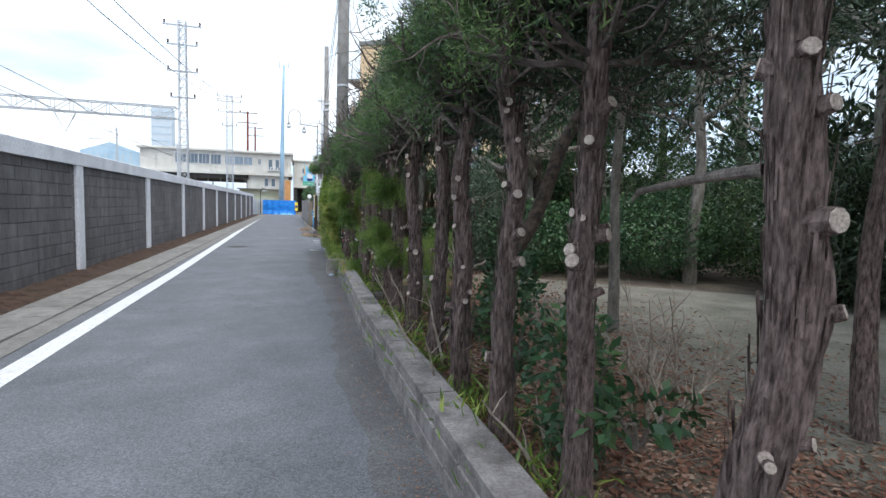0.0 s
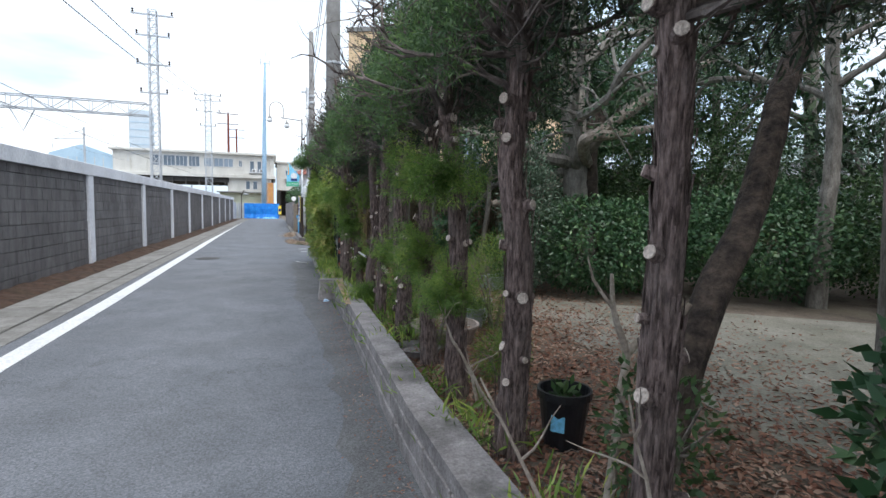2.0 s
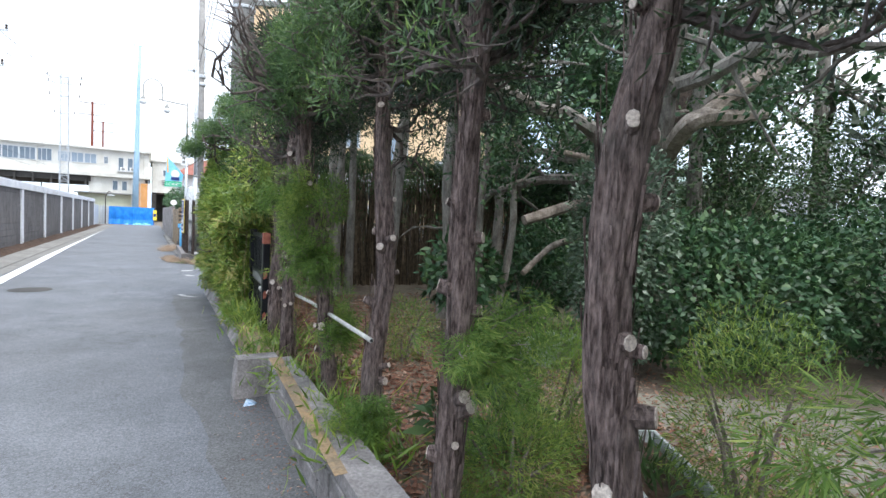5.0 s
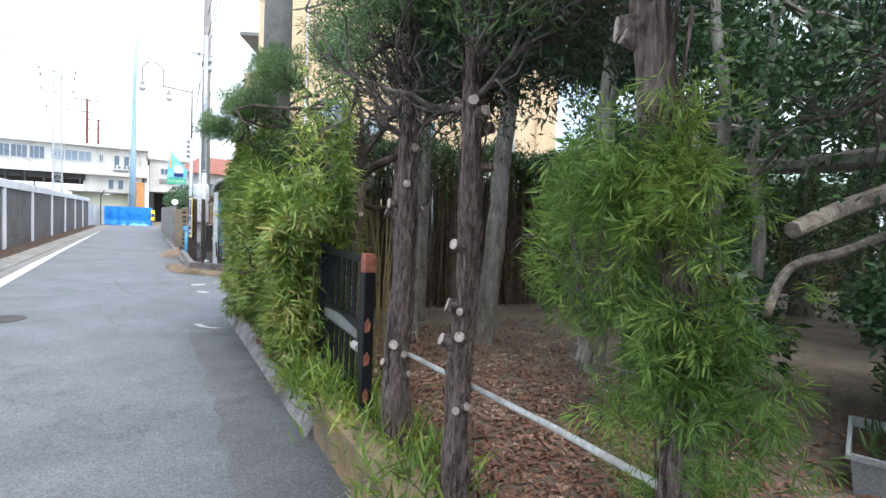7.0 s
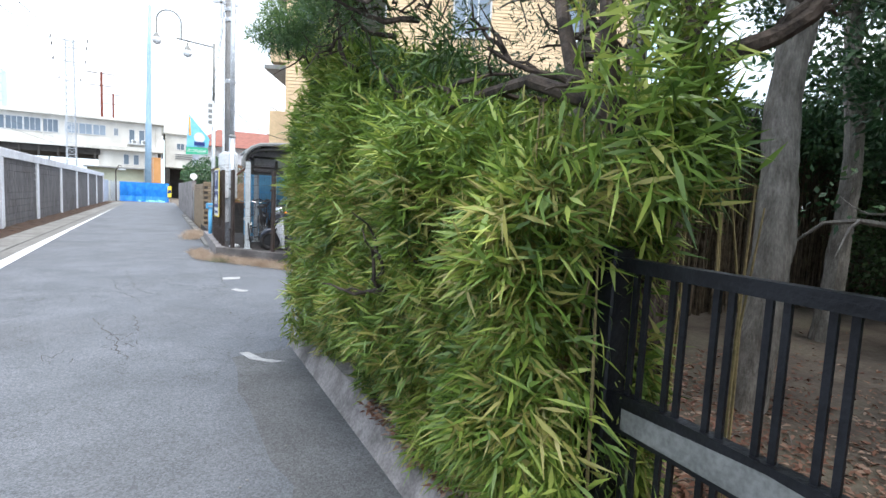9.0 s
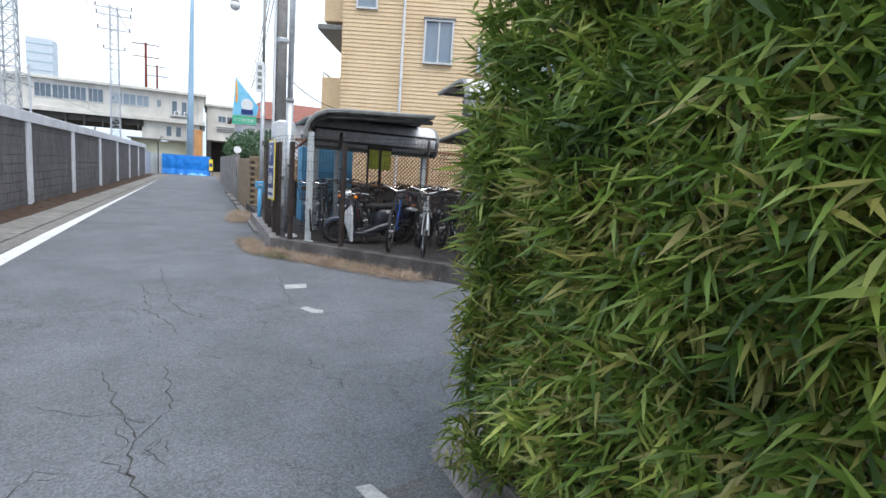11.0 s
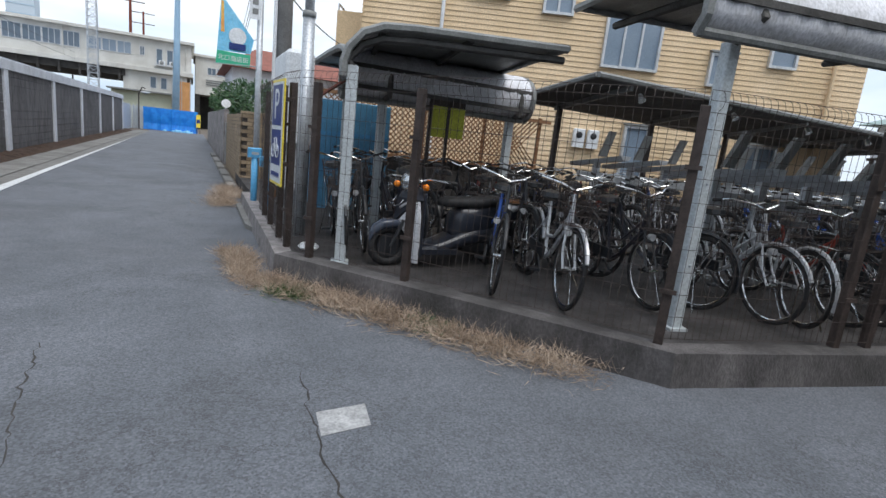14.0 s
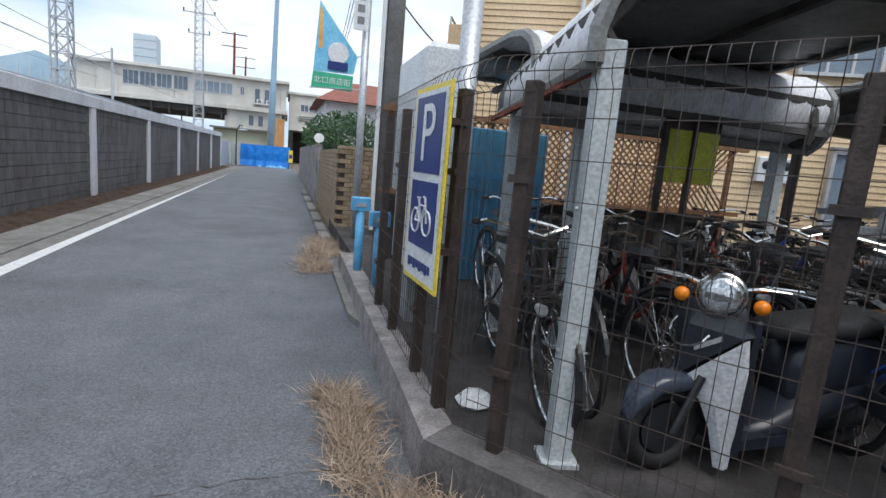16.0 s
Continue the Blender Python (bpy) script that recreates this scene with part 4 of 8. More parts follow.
def conifer(x, y, r, seed, lean=(0, 0), crown=True, low=(), side_up=2.0, stubs=7, height=3.1):
    rg, ng = random.Random(seed), np.random.default_rng(seed)
    t = thing("pruned_conifer", (x, y, 0.15), "hedge conifer with flaky reddish trunk, sawn stubs and dense dark crown", "tree", "conifers along the low wall")
    line_pts = [(0, 0, -0.12)]
    for k in range(1, 7):
        z = (height - 0.2) * k / 6
        line_pts.append((lean[0] * z / 3 + rg.uniform(-0.045, 0.045), lean[1] * z / 3 + rg.uniform(-0.05, 0.05), z))
    rads = [r * 1.45, r * 1.08, r, r * 0.95, r * 0.8, r * 0.55, r * 0.3]
    part("trunk", bark_column(line_pts, rads, 26, 0.17, seed * 3.1), M_bark, t, smooth=False)

    def on_trunk(z):
        u = max(0, min(5.999, z / ((height - 0.2) / 6)))
        i = int(u)
        return Vector(line_pts[i]).lerp(Vector(line_pts[i + 1]), u - i), rads[i] + (rads[i + 1] - rads[i]) * (u - i)
    for k in range(stubs + 4):
        z = rg.uniform(0.3, 2.0)
        p, rr = on_trunk(z)
        a = rg.uniform(math.pi * 0.75, math.pi * 1.9)
        d = Vector((math.cos(a), math.sin(a), rg.uniform(0.0, 0.5)))
        stub(t, p + d * rr * 0.7, d, rg.uniform(0.014, 0.031), rg)
    # loose bark strips
    strips = Shape()
    for k in range(300):
        z = rg.uniform(0.02, 2.5)
        p, rr = on_trunk(z)
        a = rg.uniform(0, 2 * math.pi)
        d = Vector((math.cos(a), math.sin(a), 0))
        s = Vector((-d.y, d.x, 0)) * rg.uniform(0.003, 0.009)
        q = p + d * rr * rg.uniform(0.96, 1.1)
        h = Vector((0, 0, rg.uniform(0.06, 0.2)))
        strips.add([q - s, q + s, q + s * 0.5 + h + d * rg.uniform(0.004, 0.018), q - s * 0.5 + h + d * 0.008], [(0, 1, 2, 3)])
    part("loose_bark", strips, M_bark, t, "peeling strips of bark", kind="stuff")
    if crown:
        br, tips, inner = Shape(), [], []
        for k in range(30):
            z = rg.uniform(1.75, height - 0.35)
            p, rr = on_trunk(z)
            a = rg.uniform(0, 2 * math.pi)
            d = Vector((math.cos(a) + (0.9 if z > 2.3 else 0.1), math.sin(a) * 1.2, rg.uniform(0.0, 0.7)))
            pts = limb(br, p, d, rg.uniform(0.35, 0.75), rr * 0.42, rg, 0.45, 6, 6, 0.08)
            for j in range(6):
                q = pts[rg.randint(1, 6)]
                d2 = (q - p).normalized() + Vector((rg.uniform(-0.9, 0.9), rg.uniform(-0.9, 0.9), rg.uniform(-0.4, 0.9)))
                p2 = limb(br, q, d2, rg.uniform(0.16, 0.4), 0.009, rg, 0.5, 4, 4, 0.05)
                tips += [p2[-1], p2[2]]
                d3 = d2 + Vector((rg.uniform(-1, 1), rg.uniform(-1, 1), rg.uniform(-0.5, 1)))
                tips.append(limb(br, p2[2], d3, rg.uniform(0.1, 0.25), 0.005, rg, 0.6, 4, 3)[-1])
        part("branch", br, M_tangle, t, "tangled bare grey-brown branches")
        tip = np.array([tuple(p) for p in tips])
        for k in range(20):
            tip = np.vstack([tip, [rg.uniform(-0.55, 0.6), rg.uniform(-0.65, 0.65), rg.uniform(1.95, height - 0.25)]])
        tip = tip[tip[:, 2] > 1.7]
        tip[:, 0] = np.maximum(tip[:, 0], -0.42)
        tip = tip[tip[:, 2] < 2.62 + 0.9 * (tip[:, 0] + 0.2)]
        # shade inside the crown is painted: darker green deep in, lighter on the shell
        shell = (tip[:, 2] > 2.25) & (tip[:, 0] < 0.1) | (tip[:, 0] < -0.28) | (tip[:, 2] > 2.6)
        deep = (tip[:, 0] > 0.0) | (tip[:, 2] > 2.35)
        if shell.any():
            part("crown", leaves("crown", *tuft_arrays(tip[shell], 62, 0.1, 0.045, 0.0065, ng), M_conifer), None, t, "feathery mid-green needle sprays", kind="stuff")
        part("inner_crown", leaves("inner_crown", *tuft_arrays(tip[deep], 48, 0.17, 0.055, 0.009, ng), M_conifer_dark), None, t, "inner needles, crown shade put into their darker green", kind="stuff")
    for (z, a, size) in low:
        p, rr = on_trunk(z)
        rg2 = random.Random(seed + int(z * 10))
        cs, ds, br = [], [], Shape()
        for k in range(11):
            d = Vector((math.cos(a + rg2.uniform(-0.8, 0.8)), math.sin(a + rg2.uniform(-0.8, 0.8)), rg2.uniform(-0.5, 0.6)))
            pts = limb(br, p, d, size * rg2.uniform(0.7, 1.2), 0.007, rg2, 0.3, 4, 5)
            for q in pts[1:]:
                for _ in range(5):
                    cs.append(tuple(q + Vector((rg2.gauss(0, 0.05), rg2.gauss(0, 0.05), rg2.gauss(-0.01, 0.05)))))
                    ds.append((d.x * 0.7 + rg2.gauss(0, 0.5), d.y * 0.7 + rg2.gauss(0, 0.5), -0.35 + rg2.gauss(0, 0.35)))
        sp = part("side_twigs", br, M_deadwood, t, "thin grey twigs", kind="stuff")
        part("side_spray", leaves("side_spray", *tuft_arrays(cs, 34, 0.028, 0.042, 0.0036, ng, ds, droop=0.1, jitter=0.7), M_fresh), None, sp, "soft bright green drooping spray", kind="stuff")
    return t


UP, DOWN = math.pi * 1.5, math.pi * 0.5
conifer(1.1, 2.14, 0.06, 1, (-0.02, 0.02), stubs=9)
conifer(1.12, 3.03, 0.05, 2, (0.02, 0.08), stubs=5)
conifer(1.08, 3.68, 0.05, 3, (-0.02, 0.0), stubs=6)
conifer(1.08, 4.42, 0.055, 4, (0.0, 0.06), stubs=8)
conifer(1.08, 5.06, 0.05, 5, (0.05, -0.02), stubs=7)
conifer(1.14, 6.1, 0.06, 6, (0.02, -0.02), stubs=9)
conifer(1.17, 6.93, 0.055, 7, (-0.1, 0.12), low=((1.45, 4.0, 0.36), (0.7, 3.6, 0.22)), stubs=5)
conifer(1.2, 7.62, 0.05, 8, (-0.06, 0.02), low=((0.9, 3.7, 0.34), (1.5, 3.5, 0.3)), stubs=5)
conifer(1.17, 8.41, 0.06, 9, (0.02, 0.05), stubs=9)
conifer(1.11, 9.2, 0.048, 10, (0.04, -0.02), low=((0.8, 5.2, 0.3),), stubs=8)
conifer(1.17, 10.1, 0.046, 11, (0.06, 0.02), low=((0.25, 4.2, 0.22),), stubs=8)
conifer(1.2, 10.82, 0.045, 12, (-0.4, 0.0), low=((1.0, 4.0, 0.24), (1.4, 3.5, 0.2), (0.55, 5.9, 0.2)), stubs=6)
conifer(1.13, 11.82, 0.045, 13, (0.03, 0.03), stubs=8)
conifer(1.2, 12.5, 0.06, 14, (0.0, 0.1), stubs=7)
conifer(1.15, 0.9, 0.07, 17, stubs=4)


def bamboo_hedge():
    ng, rg = np.random.default_rng(31), random.Random(31)
    t = thing("bamboo_hedge", (1.4, 15.5, 0.15), "dense clipped dwarf bamboo hedge, bright green and yellowed leaves", "hedge")
    culms = Shape()
    for k in range(230):
        x, y = rg.uniform(-0.3, 0.45), rg.uniform(-1.7, 1.65)
        h = rg.uniform(0.75, 1.0) * (1.5 + 0.2 * (y + 1.7))
        culms.tube([(x, y, -0.1), (x + rg.uniform(-0.05, 0.05), y + rg.uniform(-0.05, 0.05), h * 0.6), (x + rg.uniform(-0.12, 0.08), y + rg.uniform(-0.1, 0.1), h)], [0.006, 0.005, 0.003], 4, False)
    part("culm_mass", culms, M_culm, t, "thin tan bamboo culms", kind="stuff")
    n = 13500
    # sprays sit on the road face, the end faces, the top and the back
    cen, out = [], []
    for k in range(n):
        f = rg.random()
        y = rg.uniform(-1.7, 1.6)
        top = 1.16 + 0.32 * (y + 1.7) + 0.11 * max(0.0, y + 0.2) ** 1.6 + 0.09 * math.sin(rg.uniform(0, 6)) + 0.1 * noise.noise(Vector((y * 2.0, 1.7, 4.0)))
        z = rg.uniform(0.02, top)
        if y < -1.5 and z < 1.2:
            y += 0.3
        bulge = 0.2 * noise.noise(Vector((y * 2.2, z * 2.2, 0.3))) + 0.04 * noise.noise(Vector((y * 7, z * 7, 5)))
        if f < 0.56:
            x = -0.45 - bulge + 0.14 * (z < 0.4) - 0.1 * (0.9 - abs(z - 1.1)) * 0.6 + rg.uniform(0, 0.12)
            o = (-1, rg.uniform(-0.4, 0.4), 0.1)
        elif f < 0.68:
            x, y, o = rg.uniform(-0.5, 0.4), (-1.5 if z < 1.25 else -1.72) + rg.uniform(-0.08, 0.15) - bulge, (0, -1, 0.1)
        elif f < 0.78:
            x, y, o = rg.uniform(-0.5, 0.4), 1.58 - rg.uniform(-0.02, 0.12), (0, 1, 0.1)
        elif f < 0.92:
            x, z, o = rg.uniform(-0.48, 0.45), top - rg.uniform(-0.12, 0.12), (rg.uniform(-0.5, 0.5), 0, 0.8)
        else:
            x, o = 0.45 - rg.uniform(0, 0.1), (1, 0, 0.1)
        x = min(x, -0.12 + 0.5 * (y + 1.7))
        cen.append((x, y, z))
        out.append(o)
    cen, out = np.array(cen), np.array(out)

    def sprays(cen, out, per, ln, wd, mat, name, label):
        c = np.repeat(cen, per, 0)
        o = np.repeat(out, per, 0)
        m = len(c)
        axis = np.repeat(out + ng.normal(0, 0.45, (len(cen), 3)), per, 0)
        way = axis * 0.55 + ng.normal(0, 0.55, (m, 3))
        way[:, 2] -= 0.35
        face = o + ng.normal(0, 0.5, (m, 3)) + np.array([0, 0, 0.5])
        base = c + ng.normal(0, 0.02, (m, 3))
        part(name, leaves(name, base, way, face, ln * ng.uniform(0.5, 1.25, m), wd * ng.uniform(0.6, 1.25, m), mat, 0.06), None, t, label, kind="stuff")
    pick = ng.random(n)
    low_part = cen[:, 2] < 1.3
    yellow = pick < np.where(low_part, 0.26, 0.07)
    sprays(cen[~yellow], out[~yellow], 6, 0.125, 0.0145, M_bamboo, "leaves", "narrow bright green bamboo leaves")
    sprays(cen[yellow], out[yellow], 6, 0.12, 0.014, M_bamboo_yellow, "yellow_leaves", "yellowed bamboo leaves")
    tall = np.column_stack([ng.uniform(-0.35, 0.2, 330), ng.uniform(-0.45, 0.8, 330), ng.uniform(1.7, 2.3, 330)])
    tall = tall[((tall[:, 1] - 0.15) / 0.62) ** 2 + ((tall[:, 2] - 1.7) / 0.62) ** 2 < 1]
    sprays(tall, np.column_stack([np.sign(tall[:, 0]) * 0.4 - 0.3, np.zeros(len(tall)), np.full(len(tall), 0.4)]), 6, 0.13, 0.015, M_bamboo_deep, "top_leaves", "taller loose darker bamboo tops")
    return t


bamboo_hedge()


def gnarled_tree():
    """A cloud-pruned conifer beside the gate, its dark crooked limbs reaching over the hedge."""
    rg, ng = random.Random(402), np.random.default_rng(402)
    t = thing("gnarled_conifer", (1.42, 13.95, 0.15), "pruned conifer with dark twisted limbs and flat green pads", "tree")
    part("trunk", bark_column([(0, 0, -0.1), (0.02, 0.02, 0.5), (-0.03, 0.0, 1.0), (0.0, -0.03, 1.3), (0.04, 0.0, 1.6)], [0.085, 0.07, 0.065, 0.07, 0.06], 20, 0.17, 8.8), M_bark, t)
    stub(t, (-0.06, -0.08, 1.5), (-0.5, -0.8, 0.1), 0.032, rg)
    stub(t, (0.02, -0.07, 1.33), (0.1, -1, 0.1), 0.022, rg)
    reach = [((-0.03, 0, 1.45), (-0.9, 0.35, 0.35), 0.95, 0.034), ((0.0, 0, 1.55), (-0.6, 0.9, 0.5), 1.2, 0.036), ((0.03, 0, 1.6), (-0.2, 0.5, 1.0), 1.1, 0.036), ((0.04, 0, 1.6), (0.7, -0.3, 0.7), 1.1, 0.04), ((0.03, 0.02, 1.5), (0.9, 0.5, 0.45), 1.2, 0.034),
             ((0.0, 0, 1.62), (0.25, -0.2, 1.0), 1.0, 0.03), ((-0.02, 0.05, 1.3), (-0.5, 1.0, 0.2), 1.5, 0.03), ((-0.03, 0.03, 1.4), (-0.7, 1.0, 0.45), 2.1, 0.034), ((0.0, 0.05, 1.5), (-0.35, 1.0, 0.5), 2.6, 0.034), ((0.02, 0.0, 1.4), (1.0, -0.1, 0.3), 0.9, 0.028)]
    br, ends = Shape(), []
    for start, way, length, r0 in reach:
        for attempt in range(60):
            trial = Shape()
            q = limb(trial, start, way, length, r0, rg, 0.42, 8, 10, 0.05)
            if all(p.x > -0.85 and p.z > 1.3 for p in q):
                break
        br.add(trial.v, trial.f)
        for j in range(7):
            s = q[rg.randint(3, 10)]
            e = limb(br, s, (rg.uniform(-0.6, 1), rg.uniform(-1, 1), rg.uniform(-0.2, 1)), length * rg.uniform(0.2, 0.4), r0 * 0.42, rg, 0.65, 5, 7)
            ends.append(e[-1])
            f = limb(br, e[4], (rg.uniform(-1, 1), rg.uniform(-1, 1), rg.uniform(-0.3, 1)), length * 0.16, r0 * 0.2, rg, 0.6, 4, 4)
            ends.append(f[-1])
    part("limb", br, M_dark_limb, t, "dark twisted limbs")
    c = np.array([tuple(e) for e in ends])
    c = c[c[:, 2] > 1.85]
    part("crown", leaves("crown", *tuft_arrays(c, 60, 0.12, 0.05, 0.006, ng), M_conifer_dark), None, t, "sparse dark needles", kind="stuff")
    pads = Shape()
    cs = []
    for x, y, z, rx, ry, rz, n in ((-0.72, 2.3, 2.25, 0.24, 0.5, 0.13, 90), (-0.55, 1.8, 2.45, 0.3, 0.45, 0.16, 90), (-0.35, 2.6, 2.6, 0.32, 0.5, 0.2, 90), (-0.3, 1.5, 2.75, 0.3, 0.5, 0.22, 90), (0.0, 0.7, 2.85, 0.3, 0.45, 0.22, 60), (-0.15, 2.2, 2.9, 0.3, 0.6, 0.25, 90)):
        for k in range(n):
            u = Vector((rg.gauss(0, 1), rg.gauss(0, 1), rg.gauss(0, 1))).normalized() * rg.random() ** 0.4
            cs.append((x + u.x * rx, y + u.y * ry, z + u.z * rz))
        limb(pads, (x + 0.35, y - 0.3, z - 0.25), (-0.8, 0.5, 0.4), 0.6, 0.02, rg, 0.5, 6, 6)
        for k in range(10):
            limb(pads, (x + rg.uniform(0, 0.3), y + rg.uniform(-0.3, 0.2), z - 0.14), (rg.uniform(-1, 0.5), rg.uniform(-1, 1), 0.3), 0.35, 0.008, rg, 0.6, 4, 6)
    part("pad_limb", pads, M_dark_limb, t, "dark bare twigs under the pads", kind="stuff")
    part("pad", leaves("pad", *tuft_arrays(cs, 70, 0.06, 0.05, 0.006, ng), M_conifer), None, t, "flat mid-green needle pads", kind="stuff")
    return t


gnarled_tree()


def grass_clump(x, y, n, h, mat, label, category="bamboo grass", z=0.16, spread=0.14, name="dwarf_bamboo", width=0.014, per=1, group="", lx=1.0, ly=1.0):
    ng = np.random.default_rng(int(x * 100 + y * 1000) % 99991 + n)
    t = thing(name, (x, y, z), label, category, group)
    base = np.column_stack([ng.normal(0, spread * lx, n), ng.normal(0, spread * ly, n), ng.uniform(0, h * 0.6, n) * (per > 0)])
    way = np.column_stack([ng.normal(0, 0.6, n), ng.normal(0, 0.6, n), ng.uniform(0.1, 1.1, n)])
    face = ng.normal(0, 1, (n, 3)) + np.array([0, 0, 1.0])
    part("leaves", leaves("leaves", base, way, face, h * 0.75 * ng.uniform(0.5, 1.3, n), width * ng.uniform(0.6, 1.3, n), mat, 0.08), None, t, kind="stuff")
    return t


for x, y, n, h in ((1.02, 3.2, 150, 0.16), (1.0, 3.9, 200, 0.2), (1.02, 4.3, 120, 0.14), (1.0, 4.9, 160, 0.17), (1.0, 5.45, 160, 0.2), (1.02, 6.3, 170, 0.2), (1.02, 7.0, 160, 0.18), (1.04, 8.2, 160, 0.2), (1.1, 9.0, 180, 0.2), (1.05, 9.9, 220, 0.22), (1.1, 10.5, 200, 0.22), (1.05, 11.2, 240, 0.2),
                   (1.05, 12.0, 260, 0.22), (1.15, 12.3, 240, 0.22), (1.15, 12.75, 300, 0.24), (1.12, 13.2, 320, 0.3), (1.12, 13.6, 340, 0.32), (1.4, 11.3, 120, 0.2)):
    grass_clump(x, y, n, h, M_bamboo, "small bright green dwarf bamboo clump at the wall", group="dwarf bamboo along the wall")
grass_clump(1.08, 17.0, 120, 0.25, M_bamboo, "green bamboo shoots hanging over the kerb end", z=0.1, spread=0.05)


def leafy_bush(x, y, z, rx, ry, rz, n, mat, label, seed, ln=0.06, wd=0.032, name="shrub", category="shrub", stems=8, hollow=0.45, group=""):
    ng, rg = np.random.default_rng(seed), random.Random(seed)
    t = thing(name, (x, y, z), label, category, group)
    st_sh = Shape()
    for k in range(stems):
        a = rg.uniform(0, 2 * math.pi)
        st_sh.tube([(rg.uniform(-0.1, 0.1) * rx, rg.uniform(-0.1, 0.1) * ry, -0.05), (0.35 * rx * math.cos(a), 0.35 * ry * math.sin(a), rz * 0.8), (0.8 * rx * math.cos(a), 0.8 * ry * math.sin(a), rz * rg.uniform(0.9, 1.7))], [0.014, 0.01, 0.004], 5)
    part("stem", st_sh, M_deadwood, t, "thin grey-brown stems")
    u = ng.normal(0, 1, (n, 3))
    u /= np.linalg.norm(u, axis=1, keepdims=True)
    clump = ng.normal(0, 1, (60, 3))
    clump /= np.linalg.norm(clump, axis=1, keepdims=True)
    bump = (u @ clump.T).max(1)
    r = (hollow + (1 - hollow) * ng.random(n) ** 0.6) * (0.62 + 0.45 * ((bump - 0.8) / 0.2).clip(0, 1))
    base = u * r[:, None] * np.array([rx, ry, rz]) + np.array([0, 0, rz])
    keep = base[:, 2] > 0.03
    base, u = base[keep], u[keep]
    m = len(base)
    way = u * 0.7 + ng.normal(0, 0.6, (m, 3))
    face = u + ng.normal(0, 0.5, (m, 3)) + np.array([0, 0, 0.7])
    part("foliage", leaves("foliage", base, way, face, ln * ng.uniform(0.6, 1.3, m), wd * ng.uniform(0.7, 1.2, m), mat, 0.08), None, t, kind="stuff")
    return t


# glossy shrubs beside the trunks
leafy_bush(1.3, 3.35, 0.16, 0.22, 0.24, 0.42, 620, M_camellia, "young camellia with glossy dark green leaves between trunks", 41, 0.07, 0.036)
leafy_bush(1.42, 3.0, 0.45, 0.32, 0.14, 0.1, 110, M_camellia, "low camellia branch with glossy leaves reaching outward", 42, 0.08, 0.04, stems=4)
leafy_bush(1.35, 4.2, 0.3, 0.22, 0.25, 0.36, 480, M_camellia, "camellia bush with glossy leaves behind the low wall", 43, 0.07, 0.036)
leafy_bush(1.5, 4.6, 0.62, 0.2, 0.2, 0.26, 520, M_camellia, "glossy evergreen shrub beside the packed earth", 44, 0.07, 0.035)
leafy_bush(1.5, 5.5, 0.2, 0.25, 0.25, 0.3, 500, M_shrub, "loose green shrub behind the trunks", 45, 0.05, 0.025)
leafy_bush(1.3, 7.9, 0.16, 0.22, 0.25, 0.3, 1710, M_fresh, "soft bright green young cypress by the wall", 46, 0.045, 0.0045, stems=3)
leafy_bush(1.55, 7.1, 0.16, 0.2, 0.2, 0.2, 2470, M_fresh, "soft green cypress seedling on leaf litter", 47, 0.045, 0.0045, stems=3)
leafy_bush(1.75, 7.35, 0.16, 0.14, 0.14, 0.18, 1710, M_fresh, "small green cypress seedling on leaf litter", 48, 0.045, 0.0045, stems=3)
leafy_bush(1.45, 9.2, 0.16, 0.28, 0.25, 0.26, 6080, M_fresh, "rounded fresh green cypress bush beside the wall", 49, 0.045, 0.0045, stems=4)
leafy_bush(2.05, 9.6, 0.16, 0.36, 0.36, 0.4, 9880, M_fresh, "feathery yellow-green cypress shrub in the garden", 50, 0.045, 0.0045, stems=6)
leafy_bush(2.15, 8.6, 0.16, 0.3, 0.35, 0.5, 7980, M_fresh, "drooping yellow-green cypress shrub in the garden", 51, 0.045, 0.0045, stems=6)
leafy_bush(2.1, 11.6, 0.16, 0.3, 0.3, 0.3, 4000, M_fresh, "upright feathery green cypress shrub", 52, 0.045, 0.0045, stems=6)
leafy_bush(0.96, 11.0, 1.15, 0.12, 0.2, 0.24, 4600, M_fresh, "bright green cypress branch mass beside a trunk", 53, 0.045, 0.00455, stems=6)
leafy_bush(1.3, 11.35, 1.35, 0.13, 0.15, 0.2, 3000, M_fresh, "bright green drooping cypress branch mass", 153, 0.045, 0.00455, stems=6)
leafy_bush(3.0, 12.1, 0.5, 0.45, 0.45, 0.42, 900, M_camellia, "broad-leaved evergreen shrub in leaf litter", 54, 0.11, 0.06)
leafy_bush(3.55, 10.5, 0.16, 0.45, 0.45, 1.1, 5600, M_silver_leaf, "tall grey-green evergreen shrub behind the trunks", 155, 0.055, 0.028, stems=6)
leafy_bush(4.3, 12.6, 0.16, 0.5, 0.5, 0.5, 900, M_camellia, "broad-leaved dark evergreen shrub", 55, 0.12, 0.055)
leafy_bush(1.62, 9.7, 0.16, 0.3, 0.2, 0.24, 260, M_shrub, "small broad-leaved plant at the wall foot", 56, 0.13, 0.045)

